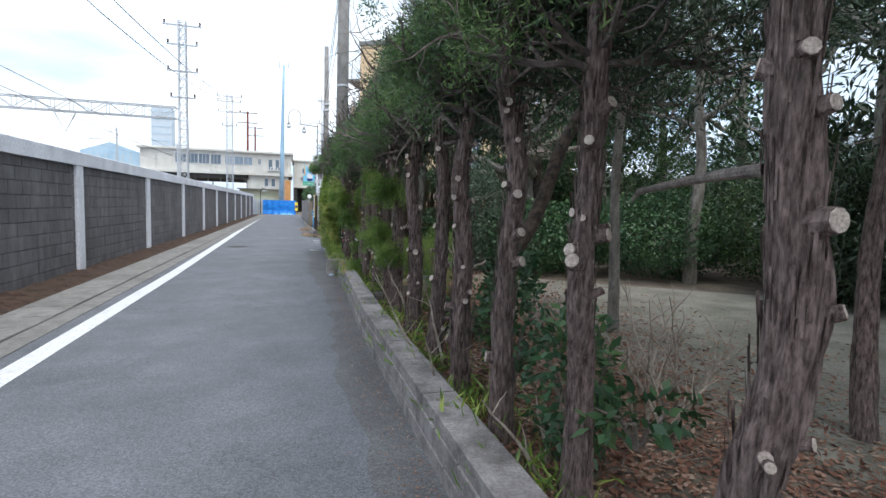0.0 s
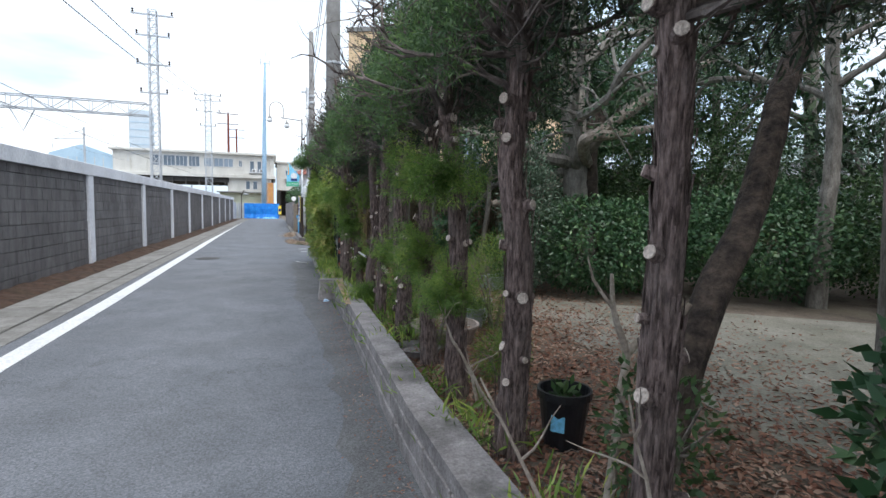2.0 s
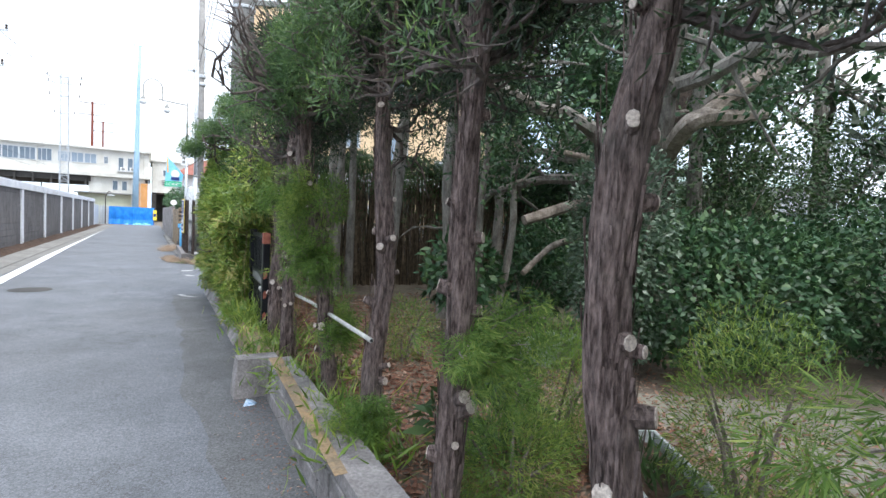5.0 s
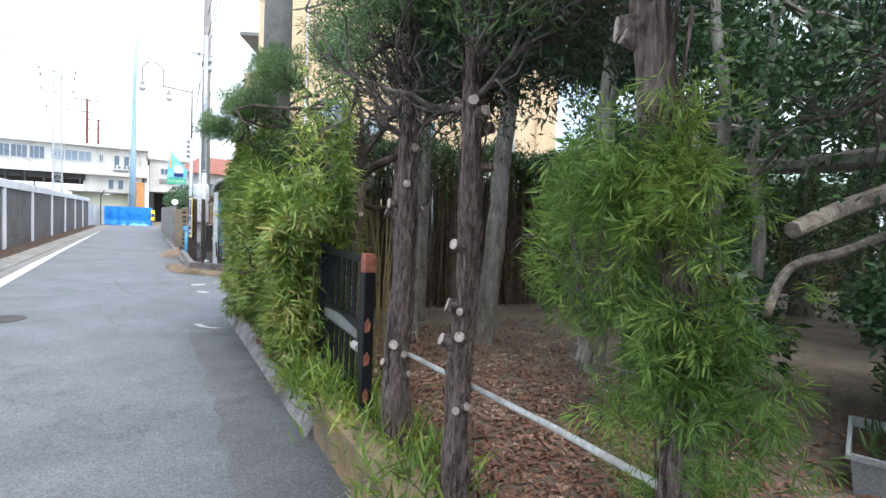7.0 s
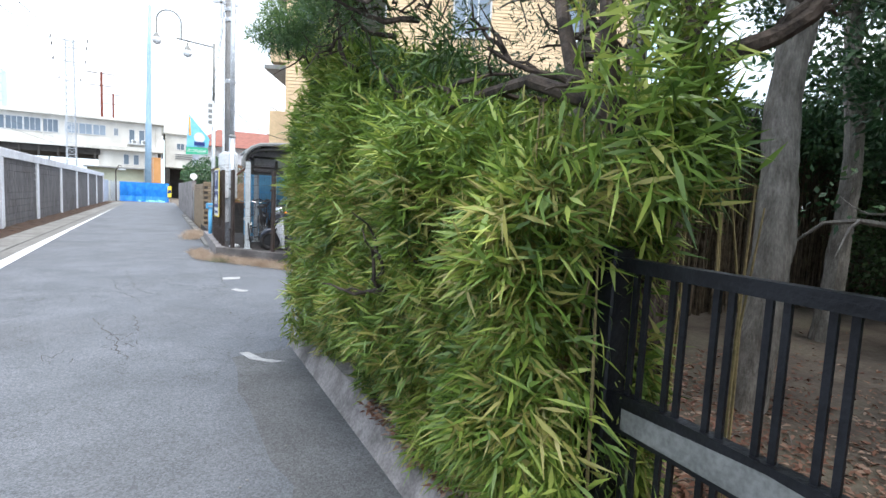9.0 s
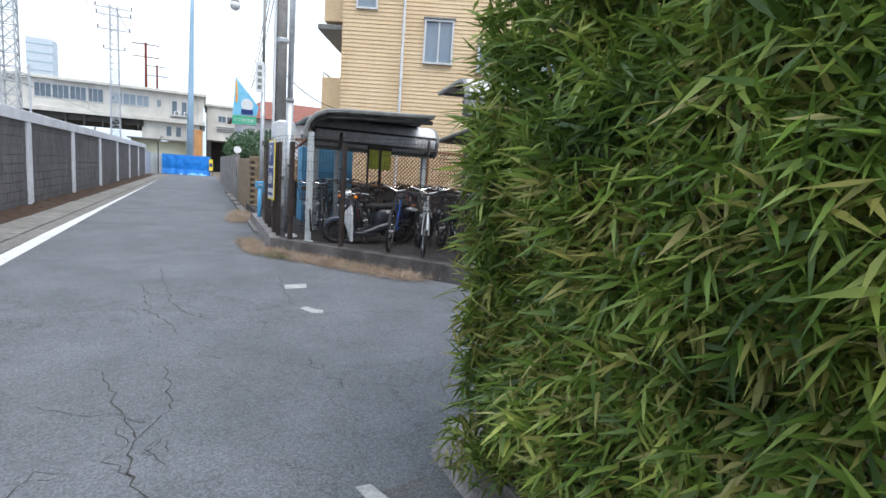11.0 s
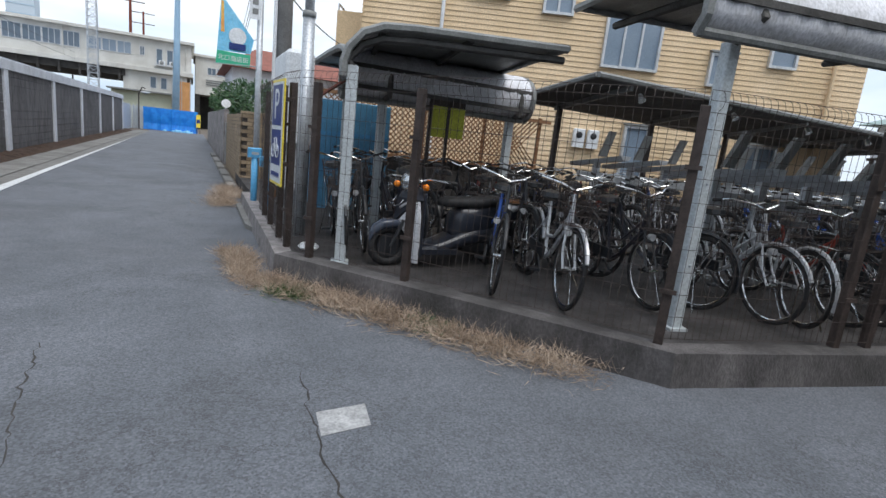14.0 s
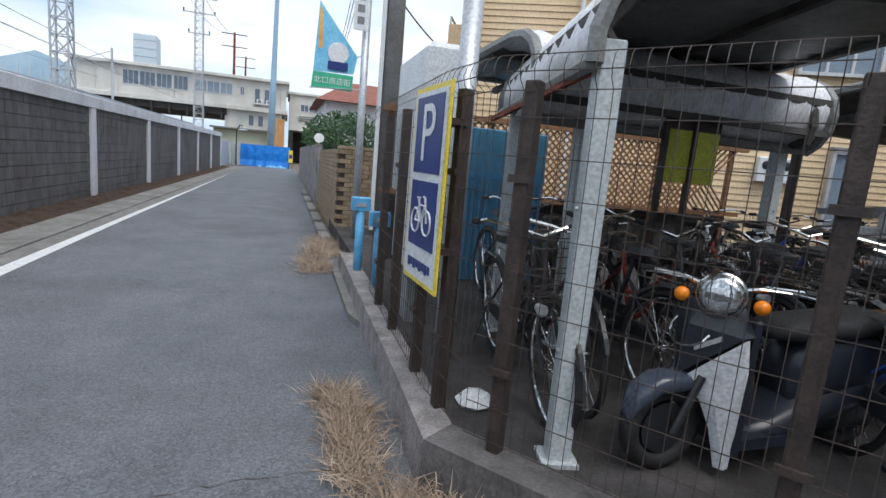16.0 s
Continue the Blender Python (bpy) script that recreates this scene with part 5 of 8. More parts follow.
# dense evergreen masses behind
sd = 60
for x, y, rx, ry, rz, m, n in ((4.9, 10.6, 1.5, 1.3, 0.75, M_camellia, 16000), (6.9, 9.6, 1.6, 1.4, 0.85, M_camellia, 16000), (5.9, 13.9, 0.8, 0.8, 0.75, M_camellia, 7000), (8.3, 15.3, 1.5, 0.9, 1.1, M_shrub, 9000),
                               (8.8, 8.6, 1.7, 1.5, 1.0, M_shrub, 11000), (8.0, 4.0, 1.2, 1.4, 0.9, M_shrub, 9000), (8.5, 0.8, 1.3, 1.6, 1.0, M_shrub, 8000), (7.8, 6.4, 1.2, 1.2, 1.1, M_conifer_dark, 14000), (11, 11, 2.2, 2.2, 1.7, M_camellia, 12000), (8.2, 12.5, 1.8, 1.8, 1.8, M_shrub, 12000), (11, 4.5, 2, 2.4, 1.8, M_conifer_dark, 14000), (11, -1, 2, 2.4, 1.7, M_conifer_dark, 12000), (14.5, 6.5, 3, 3, 2.2, M_conifer_dark, 16000), (15, 1, 3, 3.5, 2.2, M_conifer_dark, 16000), (14, 12, 3, 2, 2.2, M_conifer_dark, 14000)):
    sd += 1
    leafy_bush(x, y, 0.16, rx, ry, rz, n, m, "dense clipped evergreen shrub with small dark leaves", sd, 0.07 if m is not M_conifer_dark else 0.14, 0.04 if m is not M_conifer_dark else 0.03, group="evergreen shrubs at the back")


def big_tree(x, y, h, r, seed, mat, spread=2.2, n=16000, ln=0.07, wd=0.035, bark=M_grey_bark, lean=(0, 0), low=2.2, label="tall garden tree with spreading grey limbs and dark foliage", limbs=9, clumps=46, name="garden_tree", group="garden trees"):
    ng, rg = np.random.default_rng(seed), random.Random(seed)
    t = thing(name, (x, y, 0.15), label, "tree", group)
    pts = [(lean[0] * k / 6 + rg.uniform(-0.07, 0.07) * (k > 0), lean[1] * k / 6 + rg.uniform(-0.07, 0.07) * (k > 0), h * k / 6 - 0.1 * (k == 0)) for k in range(7)]
    part("trunk", bark_column(pts, [r * 1.3, r, r * 0.9, r * 0.8, r * 0.65, r * 0.45, r * 0.2], 12, 0.1, seed * 1.7), bark, t)
    sh, tips = Shape(), []
    for k in range(limbs):
        u = rg.uniform(low / h, 0.98)
        i = int(u * 6)
        p = Vector(pts[i]).lerp(Vector(pts[min(6, i + 1)]), u * 6 - i)
        a = 2 * math.pi * k / limbs + rg.uniform(-0.4, 0.4)
        q = limb(sh, p, (math.cos(a), math.sin(a), rg.uniform(0.1, 0.8)), spread * rg.uniform(0.7, 1.2), r * 0.5 * (1.15 - u * 0.6), rg, 0.35, 7, 8, 0.03)
        for j in range(5):
            s = q[rg.randint(2, 8)]
            e = limb(sh, s, (rg.uniform(-1, 1), rg.uniform(-1, 1), rg.uniform(-0.4, 0.9)), spread * rg.uniform(0.25, 0.55), r * 0.14, rg, 0.45, 5, 5)
            tips += [e[-1], e[3], s + Vector((0, 0, 0.1))]
            e2 = limb(sh, e[3], (rg.uniform(-1, 1), rg.uniform(-1, 1), rg.uniform(-0.5, 0.5)), spread * 0.2, r * 0.06, rg, 0.5, 4, 4)
            tips.append(e2[-1])
    part("limb", sh, bark, t, "crooked bare limbs")
    if n:
        rg.shuffle(tips)
        c = np.array([tuple(p) for p in tips[: clumps * 2]])
        c = c[(c[:, 0] + x > 1.55)]
        per = max(1, n // len(c))
        part("crown", leaves("crown", *tuft_arrays(c, per, 0.34, ln, wd, ng), mat), None, t, "clumps of small leaves with gaps", kind="stuff")
    return t


big_tree(3.5, 0.8, 5.0, 0.1, 81, M_conifer_dark, 1.6, 24000, 0.1, 0.012, M_bark)
big_tree(3.1, 3.2, 5.4, 0.055, 82, M_conifer_dark, 2.1, 46000, 0.1, 0.014, M_bark, low=2.1)
big_tree(3.2, 5.7, 5.2, 0.05, 83, M_conifer_dark, 2.0, 15000, 0.1, 0.014, M_grey_bark, low=2.1)
big_tree(1.72, 5.78, 3.8, 0.085, 79, M_conifer_dark, 1.6, 5000, 0.08, 0.011, bark=M_dark_limb, limbs=8, low=1.9, lean=(1.9, 0.5), label="dark leaning garden tree with spreading limbs and sparse needles")
big_tree(10.6, 9.8, 6.0, 0.16, 136, M_conifer_dark, 2.7, 1500, 0.3, 0.1, M_grey_bark, low=1.0)
big_tree(9.2, 7.3, 5.2, 0.12, 137, M_conifer_dark, 2.3, 1500, 0.24, 0.08, M_grey_bark, low=1.0)
big_tree(8.2, 4.2, 6.5, 0.16, 131, M_conifer_dark, 2.9, 4500, 0.22, 0.05, M_grey_bark, low=1.4)
big_tree(7.2, -1.2, 6.5, 0.16, 132, M_conifer_dark, 2.9, 34000, 0.22, 0.05, M_grey_bark, low=1.4)
big_tree(12.4, 13.0, 8.0, 0.18, 138, M_camellia, 3.2, 1500, 0.22, 0.1, M_grey_bark, low=2.0)
big_tree(9.2, 14.2, 6.5, 0.16, 133, M_camellia, 2.9, 5000, 0.15, 0.07, M_grey_bark, low=1.4)
big_tree(6.9, 8.7, 6.5, 0.1, 84, M_conifer_dark, 2.8, 9000, 0.14, 0.024, M_grey_bark, low=2.0)
big_tree(5.0, 11.2, 7.0, 0.22, 85, M_camellia, 2.8, 5000, 0.08, 0.04, M_grey_bark, lean=(-0.5, 0.4), low=1.8, limbs=11)
big_tree(7.6, 12.6, 6.5, 0.12, 86, M_camellia, 2.6, 15000, 0.075, 0.036, M_grey_bark, low=1.6)
big_tree(10.5, 14.0, 6.5, 0.14, 100, M_camellia, 2.8, 14000, 0.1, 0.045, M_grey_bark, low=1.6)
big_tree(3.5, 13.3, 5.5, 0.09, 87, M_camellia, 1.9, 28000, 0.07, 0.038, M_grey_bark, low=2.0)
big_tree(3.0, 11.9, 4.2, 0.045, 88, M_camellia, 1.2, 7000, 0.06, 0.032, M_grey_bark, lean=(0.35, 0.25), low=2.2, limbs=7)
big_tree(3.2, 11.95, 3.8, 0.042, 89, M_camellia, 1.1, 6000, 0.06, 0.032, M_grey_bark, lean=(0.8, 0.1), low=1.4, limbs=7)
big_tree(2.5, 15.0, 4.4, 0.075, 90, M_conifer_dark, 1.2, 5000, 0.09, 0.012, M_grey_bark, low=2.3)
big_tree(3.15, 14.6, 5.6, 0.11, 91, M_conifer_dark, 1.6, 8000, 0.1, 0.013, M_grey_bark, lean=(0.5, 0), low=2.4)
big_tree(3.1, 15.9, 5.0, 0.07, 92, M_conifer_dark, 1.1, 3500, 0.1, 0.013, M_grey_bark, low=2.6)
big_tree(9.5, 6.0, 7.0, 0.2, 93, M_conifer_dark, 2.8, 2500, 0.2, 0.045, M_grey_bark, low=1.6)
big_tree(9.5, 1.5, 7.0, 0.2, 94, M_conifer_dark, 3.0, 9000, 0.2, 0.045, M_grey_bark, low=1.6)
big_tree(12.5, 8.5, 7.5, 0.2, 97, M_conifer_dark, 3.2, 2000, 0.24, 0.06, M_grey_bark, low=1.6)
big_tree(13, -2.5, 7.5, 0.2, 98, M_conifer_dark, 3.4, 9000, 0.24, 0.06, M_grey_bark, low=1.6)
big_tree(6.0, 2.0, 6.2, 0.18, 95, M_conifer_dark, 2.9, 13000, 0.15, 0.028, M_grey_bark, low=1.8)
big_tree(4.2, 0.2, 6.0, 0.16, 99, M_conifer_dark, 2.4, 36000, 0.12, 0.02, M_grey_bark, low=2.2)
big_tree(5.7, 15.3, 5.6, 0.09, 141, M_camellia, 1.6, 30000, 0.08, 0.036, M_grey_bark, low=1.9)
big_tree(7.7, 15.3, 6.0, 0.1, 142, M_camellia, 2.3, 46000, 0.085, 0.038, M_grey_bark, low=1.7)
big_tree(2.9, 16.0, 6.0, 0.07, 96, M_conifer, 2.4, 0, low=3.4, limbs=12, label="bare leafless tree with thin upswept twigs above the hedge", name="bare_tree")


M_brown_culm = material("old_bamboo_culm", (0.06, 0.045, 0.03), (0.2, 0.15, 0.1), 10.0, 0.8, 0.3, island=True, vary=0.4)


pale = thing("sawn_limb_tree", (5.1, 11.35, 0.15), "old garden tree with thick pale weathered limbs sawn short", "tree")
M_pale_limb = material("weathered_pale_limb", (0.2, 0.165, 0.14), (0.5, 0.43, 0.37), 9.0, 0.9, 0.9, stretch=(1.2, 1.2, 1.2), fine=40)
part("trunk", bark_column([(0.1, 0.1, -0.1), (0, 0, 1.2), (-0.1, -0.1, 2.2), (0.05, -0.2, 2.9)], [0.2, 0.17, 0.15, 0.1], 18, 0.12, 5.5), M_dark_limb, pale)
for pts, rr in (([(-0.1, -0.1, 2.0), (-0.65, -0.8, 2.3), (-0.1, -0.85, 2.42), (0.8, -0.7, 2.6)], [0.09, 0.09, 0.075, 0.05]), ([(-0.5, -0.8, 2.35), (0.1, -0.95, 2.8), (0.8, -1.05, 3.3), (1.4, -1.1, 3.6)], [0.08, 0.075, 0.06, 0.04]),
                ([(0, 0.0, 1.9), (-0.6, 0.2, 1.65), (-1.1, 0.3, 1.5), (-1.6, 0.38, 1.33)], [0.06, 0.065, 0.06, 0.055]), ([(-0.5, 0.1, 1.7), (-0.9, 0.0, 1.95), (-1.3, 0.15, 2.05)], [0.045, 0.04, 0.03]), ([(-0.1, 0.1, 1.5), (-0.5, 0.5, 1.2), (-0.9, 0.7, 1.05), (-1.4, 0.6, 0.75)], [0.045, 0.04, 0.035, 0.03])):
    part("limb", bark_column(pts, rr, 14, 0.14, rr[0] * 99), M_pale_limb, pale, "thick pale limb sawn short")


# bamboo screen at the back of the garden, along the side street
def back_screen():
    ng, rg = np.random.default_rng(71), random.Random(71)
    t = thing("bamboo_screen", (2.0, 17.0, 0.15), "tall brown-stemmed bamboo screen with green leafy top", "hedge")
    sh = Shape()
    for k in range(2600):
        x = rg.uniform(0, 14)
        y = -x * 0.085 + rg.uniform(-0.22, 0.22)
        sh.tube([(x, y, 0), (x + rg.uniform(-0.12, 0.12), y + rg.uniform(-0.06, 0.06), rg.uniform(1.7, 2.4))], [0.012, 0.008], 4, False)
    part("culm_mass", sh, M_brown_culm, t, "brown upright culms", kind="stuff")
    n = 52000
    x = ng.uniform(-0.1, 14, n)
    z = 2.5 - np.abs(ng.normal(0, 0.36, n)) - 1.1 * (ng.random(n) < 0.1) * ng.random(n)
    base = np.column_stack([x, -x * 0.085 + ng.normal(0, 0.22, n), z + 0.08 * np.sin(x * 5)])
    way = ng.normal(0, 0.7, (n, 3)) + np.array([0, 0, -0.2])
    part("leaves", leaves("leaves", base, way, ng.normal(0, 1, (n, 3)) + np.array([0, -0.5, 0.7]), 0.12 * ng.uniform(0.6, 1.2, n), 0.02, M_shrub, 0.05), None, t, kind="stuff")


back_screen()

# fallen leaves and twigs
ng = np.random.default_rng(77)
n = 80000
lx = 0.97 + np.abs(ng.normal(0, 1.45, n))
ly = ng.uniform(0, 15.5, n)
base = np.column_stack([lx, ly, 0.163 + ng.random(n) * 0.015])
keep = (lx < 7) & ((ng.random(n) < 0.9))
way = np.column_stack([ng.normal(0, 1, n), ng.normal(0, 1, n), ng.normal(0.05, 0.18, n)])
face = np.column_stack([ng.normal(0, 0.35, n), ng.normal(0, 0.35, n), np.ones(n)])
tagged(part("leaf_litter", leaves("leaf_litter", base[keep], way[keep], face[keep], 0.045 * ng.uniform(0.4, 1.4, keep.sum()), 0.02 * ng.uniform(0.5, 1.4, keep.sum()), M_litter, 0.12), None, None, "fallen brown and tan leaves on garden soil"), "", "leaf litter", kind="stuff")
tw = Shape()
rg = random.Random(78)
for k in range(420):
    x, y, a, l_ = 1.0 + abs(rg.gauss(0, 1.0)), rg.uniform(1, 15), rg.uniform(0, 6.28), rg.uniform(0.06, 0.3)
    tw.tube([(x, y, 0.172), (x + l_ * math.cos(a) * 0.5, y + l_ * math.sin(a) * 0.5, 0.18 + rg.random() * 0.03), (x + l_ * math.cos(a), y + l_ * math.sin(a), 0.172)], [0.003, 0.003, 0.002], 4)
tagged(part("fallen_twigs", tw, M_deadwood, None, "thin fallen twigs scattered on garden soil"), "", "twigs", kind="stuff")
n = 1500
ey = ng.uniform(0, 11.6, n)
ex = 0.69 + 0.037 * (ey - 6.5).clip(0, 9) - np.abs(ng.normal(0, 0.13, n))
base = np.column_stack([ex, ey, 0.006 + ng.random(n) * 0.006])
tagged(part("verge_debris", leaves("verge_debris", base, np.column_stack([ng.normal(0, 1, n), ng.normal(0, 1, n), ng.normal(0, 0.1, n)]), np.tile([0, 0, 1.0], (n, 1)) + ng.normal(0, 0.2, (n, 3)), 0.022 * ng.uniform(0.4, 1.5, n), 0.009, M_litter, 0.1), None, None, "dry leaf fragments along the foot of the low wall"), "", "leaf litter", kind="stuff")


big_limb = thing("dead_branch", (1.13, 2.24, 1.53), "long grey dead branch stub reaching back from a trunk", "branch")
part("wood", bark_column([(0, 0, 0), (0.1, 0.28, 0.0), (0.17, 0.52, -0.01), (0.26, 0.84, -0.03)], [0.02, 0.017, 0.016, 0.013], 10, 0.1, 3.3), M_deadwood, big_limb)
part("twig", Shape().tube([(0.26, 0.84, -0.03), (0.26, 0.88, -0.07)], [0.012, 0.006], 6), M_deadwood, big_limb)

def bare_shrub(x, y, n, h, seed, label):
    rg = random.Random(seed)
    t = thing("bare_shrub", (x, y, 0.16), label, "shrub", "leafless shrubs")
    for k in range(n):
        s, a = Shape(), rg.uniform(0, 6.28)
        p = (rg.uniform(-0.12, 0.12), rg.uniform(-0.12, 0.12), -0.02)
        q = limb(s, p, (math.cos(a) * 0.35, math.sin(a) * 0.35, 1), h * rg.uniform(0.6, 1.1), 0.012, rg, 0.18, 6, 6)
        for j in range(3):
            limb(s, q[rg.randint(2, 5)], (rg.uniform(-0.8, 0.8), rg.uniform(-0.8, 0.8), 0.8), h * 0.3, 0.005, rg, 0.25, 5, 4)
        part("stem", s, M_pale_stem, t)


M_pale_stem = material("pale_bare_stem", (0.26, 0.21, 0.17), (0.45, 0.39, 0.33), 12.0, 0.9, 0.5)
bare_shrub(2.0, 3.6, 9, 0.75, 5, "leafless pale-stemmed shrub on the packed earth")
bare_shrub(2.45, 4.1, 8, 0.8, 6, "leafless pale-stemmed shrub beside the yard")
bare_shrub(1.0, 4.32, 2, 0.6, 7, "two bare pale stems against a trunk")
bare_shrub(1.0, 5.0, 2, 0.8, 8, "bare pale bent stems by a trunk")
sapling = thing("bare_sapling", (1.36, 5.62, 0.16), "pale smooth forked dead sapling standing behind the trunks", "sapling")
part("stem", bark_column([(0, 0, -0.03), (0.05, 0.03, 0.22), (0.11, 0.08, 0.45), (0.14, 0.1, 0.6), (0.09, 0.13, 0.78), (0.07, 0.13, 0.95)], [0.024, 0.021, 0.02, 0.018, 0.013, 0.008], 12, 0.06, 2.2), M_pale_stem, sapling)
part("branch", bark_column([(0.13, 0.1, 0.58), (0.24, 0.1, 0.68), (0.36, 0.06, 0.74), (0.42, 0.04, 0.82)], [0.017, 0.015, 0.014, 0.01], 10, 0.06, 1.2), M_pale_stem, sapling)
part("branch", Shape().tube([(0.06, 0.04, 0.26), (0.2, 0.0, 0.29), (0.3, -0.02, 0.3)], [0.011, 0.009, 0.006], 7), M_pale_stem, sapling)
part("branch", Shape().tube([(0.08, 0.13, 0.8), (0.0, 0.16, 0.92), (-0.04, 0.15, 1.02)], [0.009, 0.007, 0.004], 7), M_pale_stem, sapling)
bare_shrub(1.12, 3.35, 3, 0.5, 9, "dead pale sapling at the low wall")
bare_shrub(1.25, 6.6, 3, 0.7, 10, "leafless forked sapling behind the trunks")

# ---- garden things ----
pot = thing("plant_pot", (1.47, 6.15, 0.16), "black plastic plant pot with a pale blue label, behind trunks", "plant pot")
part("body", Shape().lathe([(0.1, 0), (0.13, 0.26), (0.142, 0.262), (0.142, 0.3), (0.128, 0.3), (0.122, 0.24), (0.01, 0.235)], (0, 0, 0), 24), M_pot, pot, smooth=False)
part("soil", Shape().lathe([(0.12, 0.23), (0.06, 0.245), (0.01, 0.25)], (0, 0, 0), 16), M_soil, pot)
part("label", Shape().box(-0.035, 0.035, -0.004, 0.0, -0.04, 0.04), M_flag_sky, pot, "small pale blue label").matrix_basis = pose(-0.085, -0.083, 0.15, -6, 0, -45)
ng2 = np.random.default_rng(9)
part("seedling", leaves("seedling", ng2.normal(0, 0.03, (60, 3)) + [0, 0, 0.26], ng2.normal(0, 0.6, (60, 3)) + [0, 0, 0.5], ng2.normal(0, 1, (60, 3)), 0.07, 0.03, M_shrub), None, pot, "green seedling leaves")

bowl = thing("buried_bowl", (1.18, 7.95, 0.16), "shallow tan clay bowl sunk in leaf litter", "plant pot")
part("rim", Shape().lathe([(0.17, 0), (0.2, 0.07), (0.185, 0.07), (0.16, 0.02), (0.01, 0.015)], (0, 0, 0), 24), M_concrete, bowl)


def trough(x, y, turn, label):
    t = thing("planter_trough", (x, y, 0.16), label, "planter", "planter troughs", turn=turn)
    s = Shape()
    a, b, h = 0.34, 0.15, 0.2
    s.add([(-a * 0.9, -b * 0.85, 0), (a * 0.9, -b * 0.85, 0), (a * 0.9, b * 0.85, 0), (-a * 0.9, b * 0.85, 0), (-a, -b, h), (a, -b, h), (a, b, h), (-a, b, h)], [(3, 2, 1, 0), (0, 1, 5, 4), (1, 2, 6, 5), (2, 3, 7, 6), (3, 0, 4, 7)])
    part("body", s, M_planter, t)
    rim = Shape().box(-a - 0.02, a + 0.02, -b - 0.02, -b, h - 0.02, h + 0.01, 0.004).box(-a - 0.02, a + 0.02, b, b + 0.02, h - 0.02, h + 0.01, 0.004).box(-a - 0.02, -a, -b, b, h - 0.02, h + 0.01).box(a, a + 0.02, -b, b, h - 0.02, h + 0.01)
    part("rim", rim, M_planter, t)
    part("soil", Shape().box(-a * 0.95, a * 0.95, -b * 0.92, b * 0.92, h * 0.6, h * 0.78), M_soil, t)
    g = np.random.default_rng(int(x * 50))
    part("foliage", leaves("foliage", np.column_stack([g.uniform(-0.25, 0.25, 70), g.uniform(-0.08, 0.08, 70), np.full(70, 0.15)]), g.normal(0, 0.5, (70, 3)) + [0, 0, 0.8], g.normal(0, 1, (70, 3)), 0.16, 0.016, M_shrub, 0.1), None, t, "thin green leaves")
    return t


trough(3.42, 11.15, 20, "grey plastic planter trough with sparse green leaves on soil")
trough(2.1, 9.0, 60, "pale grey plastic planter trough filled with leaves")

basin = thing("round_planter", (1.52, 8.25, 0.16), "wide round pale clay planter filled with dry leaf litter", "planter")
part("rim", Shape().lathe([(0.24, 0.0), (0.3, 0.16), (0.315, 0.165), (0.315, 0.185), (0.29, 0.185), (0.27, 0.13), (0.01, 0.125)], (0, 0, 0), 30), material("pale_clay", (0.3, 0.24, 0.21), (0.44, 0.37, 0.33), 8.0, 0.85, 0.4, stain=0.5, stain_color=(0.12, 0.1, 0.08), blotch=6), basin)
gb = np.random.default_rng(91)
part("litter", leaves("litter", np.column_stack([gb.uniform(-0.2, 0.2, 260), gb.uniform(-0.2, 0.2, 260), gb.uniform(0.13, 0.17, 260)]), gb.normal(0, 1, (260, 3)) * [1, 1, 0.15], gb.normal(0, 0.3, (260, 3)) + [0, 0, 1], 0.06, 0.014, M_litter, 0.1), None, basin, "dry leaves", kind="stuff")
wrap = thing("crumpled_wrapper", (0.76, 11.45, 0.0), "crumpled pale blue and white plastic wrapper on asphalt", "litter")
part("sheet", Shape().add([(-0.05, -0.03, 0.004), (0.03, -0.04, 0.01), (0.06, 0.02, 0.005), (0.0, 0.05, 0.008), (-0.02, 0.0, 0.05), (0.02, 0.01, 0.035)], [(0, 1, 4), (1, 5, 4), (1, 2, 5), (2, 3, 5), (3, 4, 5), (3, 0, 4), (3, 2, 1, 0)]), material("pale_blue_film", (0.2, 0.42, 0.7), (0.65, 0.75, 0.85), 30.0, 0.4), wrap)

pipe = thing("white_pipe", (1.08, 9.92, 0.8), "long weathered white pipe tied across the trunks", "pipe")
part("pipe", Shape().tube([(0, 0, 0), (0.09, 1.4, -0.03), (0.14, 2.83, -0.08)], 0.0125, 10), M_pipe, pipe, smooth=True)
part("end_hole", Shape().tube([(0, -0.002, 0), (0, -0.004, 0)], 0.009, 10), M_black_plastic, pipe)

post_b = thing("iron_fence", (1.135, 12.9, 0.15), "short black iron fence panel with peeling rust and grey rail", "fence")
part("end_post", Shape().box(-0.034, 0.034, -0.034, 0.034, -0.1, 0.978, 0.006), M_black_iron, post_b)
part("post_cap", Shape().box(-0.036, 0.036, -0.036, 0.036, 0.98, 1.09, 0.006), M_cap, post_b, "rusty red post cap")
for z, y in ((0.62, -0.0345), (0.2, -0.0345), (0.42, -0.0345)):
    part("rust_patch", Shape().add([(-0.026, y, z), (0.004, y, z + 0.01), (0.012, y, z + 0.05), (-0.006, y, z + 0.09), (-0.028, y, z + 0.06), (-0.026, y - 0.002, z), (0.004, y - 0.002, z + 0.01), (0.012, y - 0.002, z + 0.05), (-0.006, y - 0.002, z + 0.09), (-0.028, y - 0.002, z + 0.06)], [(9, 8, 7, 6, 5), (0, 1, 2, 3, 4), (0, 5, 6, 1), (1, 6, 7, 2), (2, 7, 8, 3), (3, 8, 9, 4), (4, 9, 5, 0)]), M_cap, post_b, "rust patch")
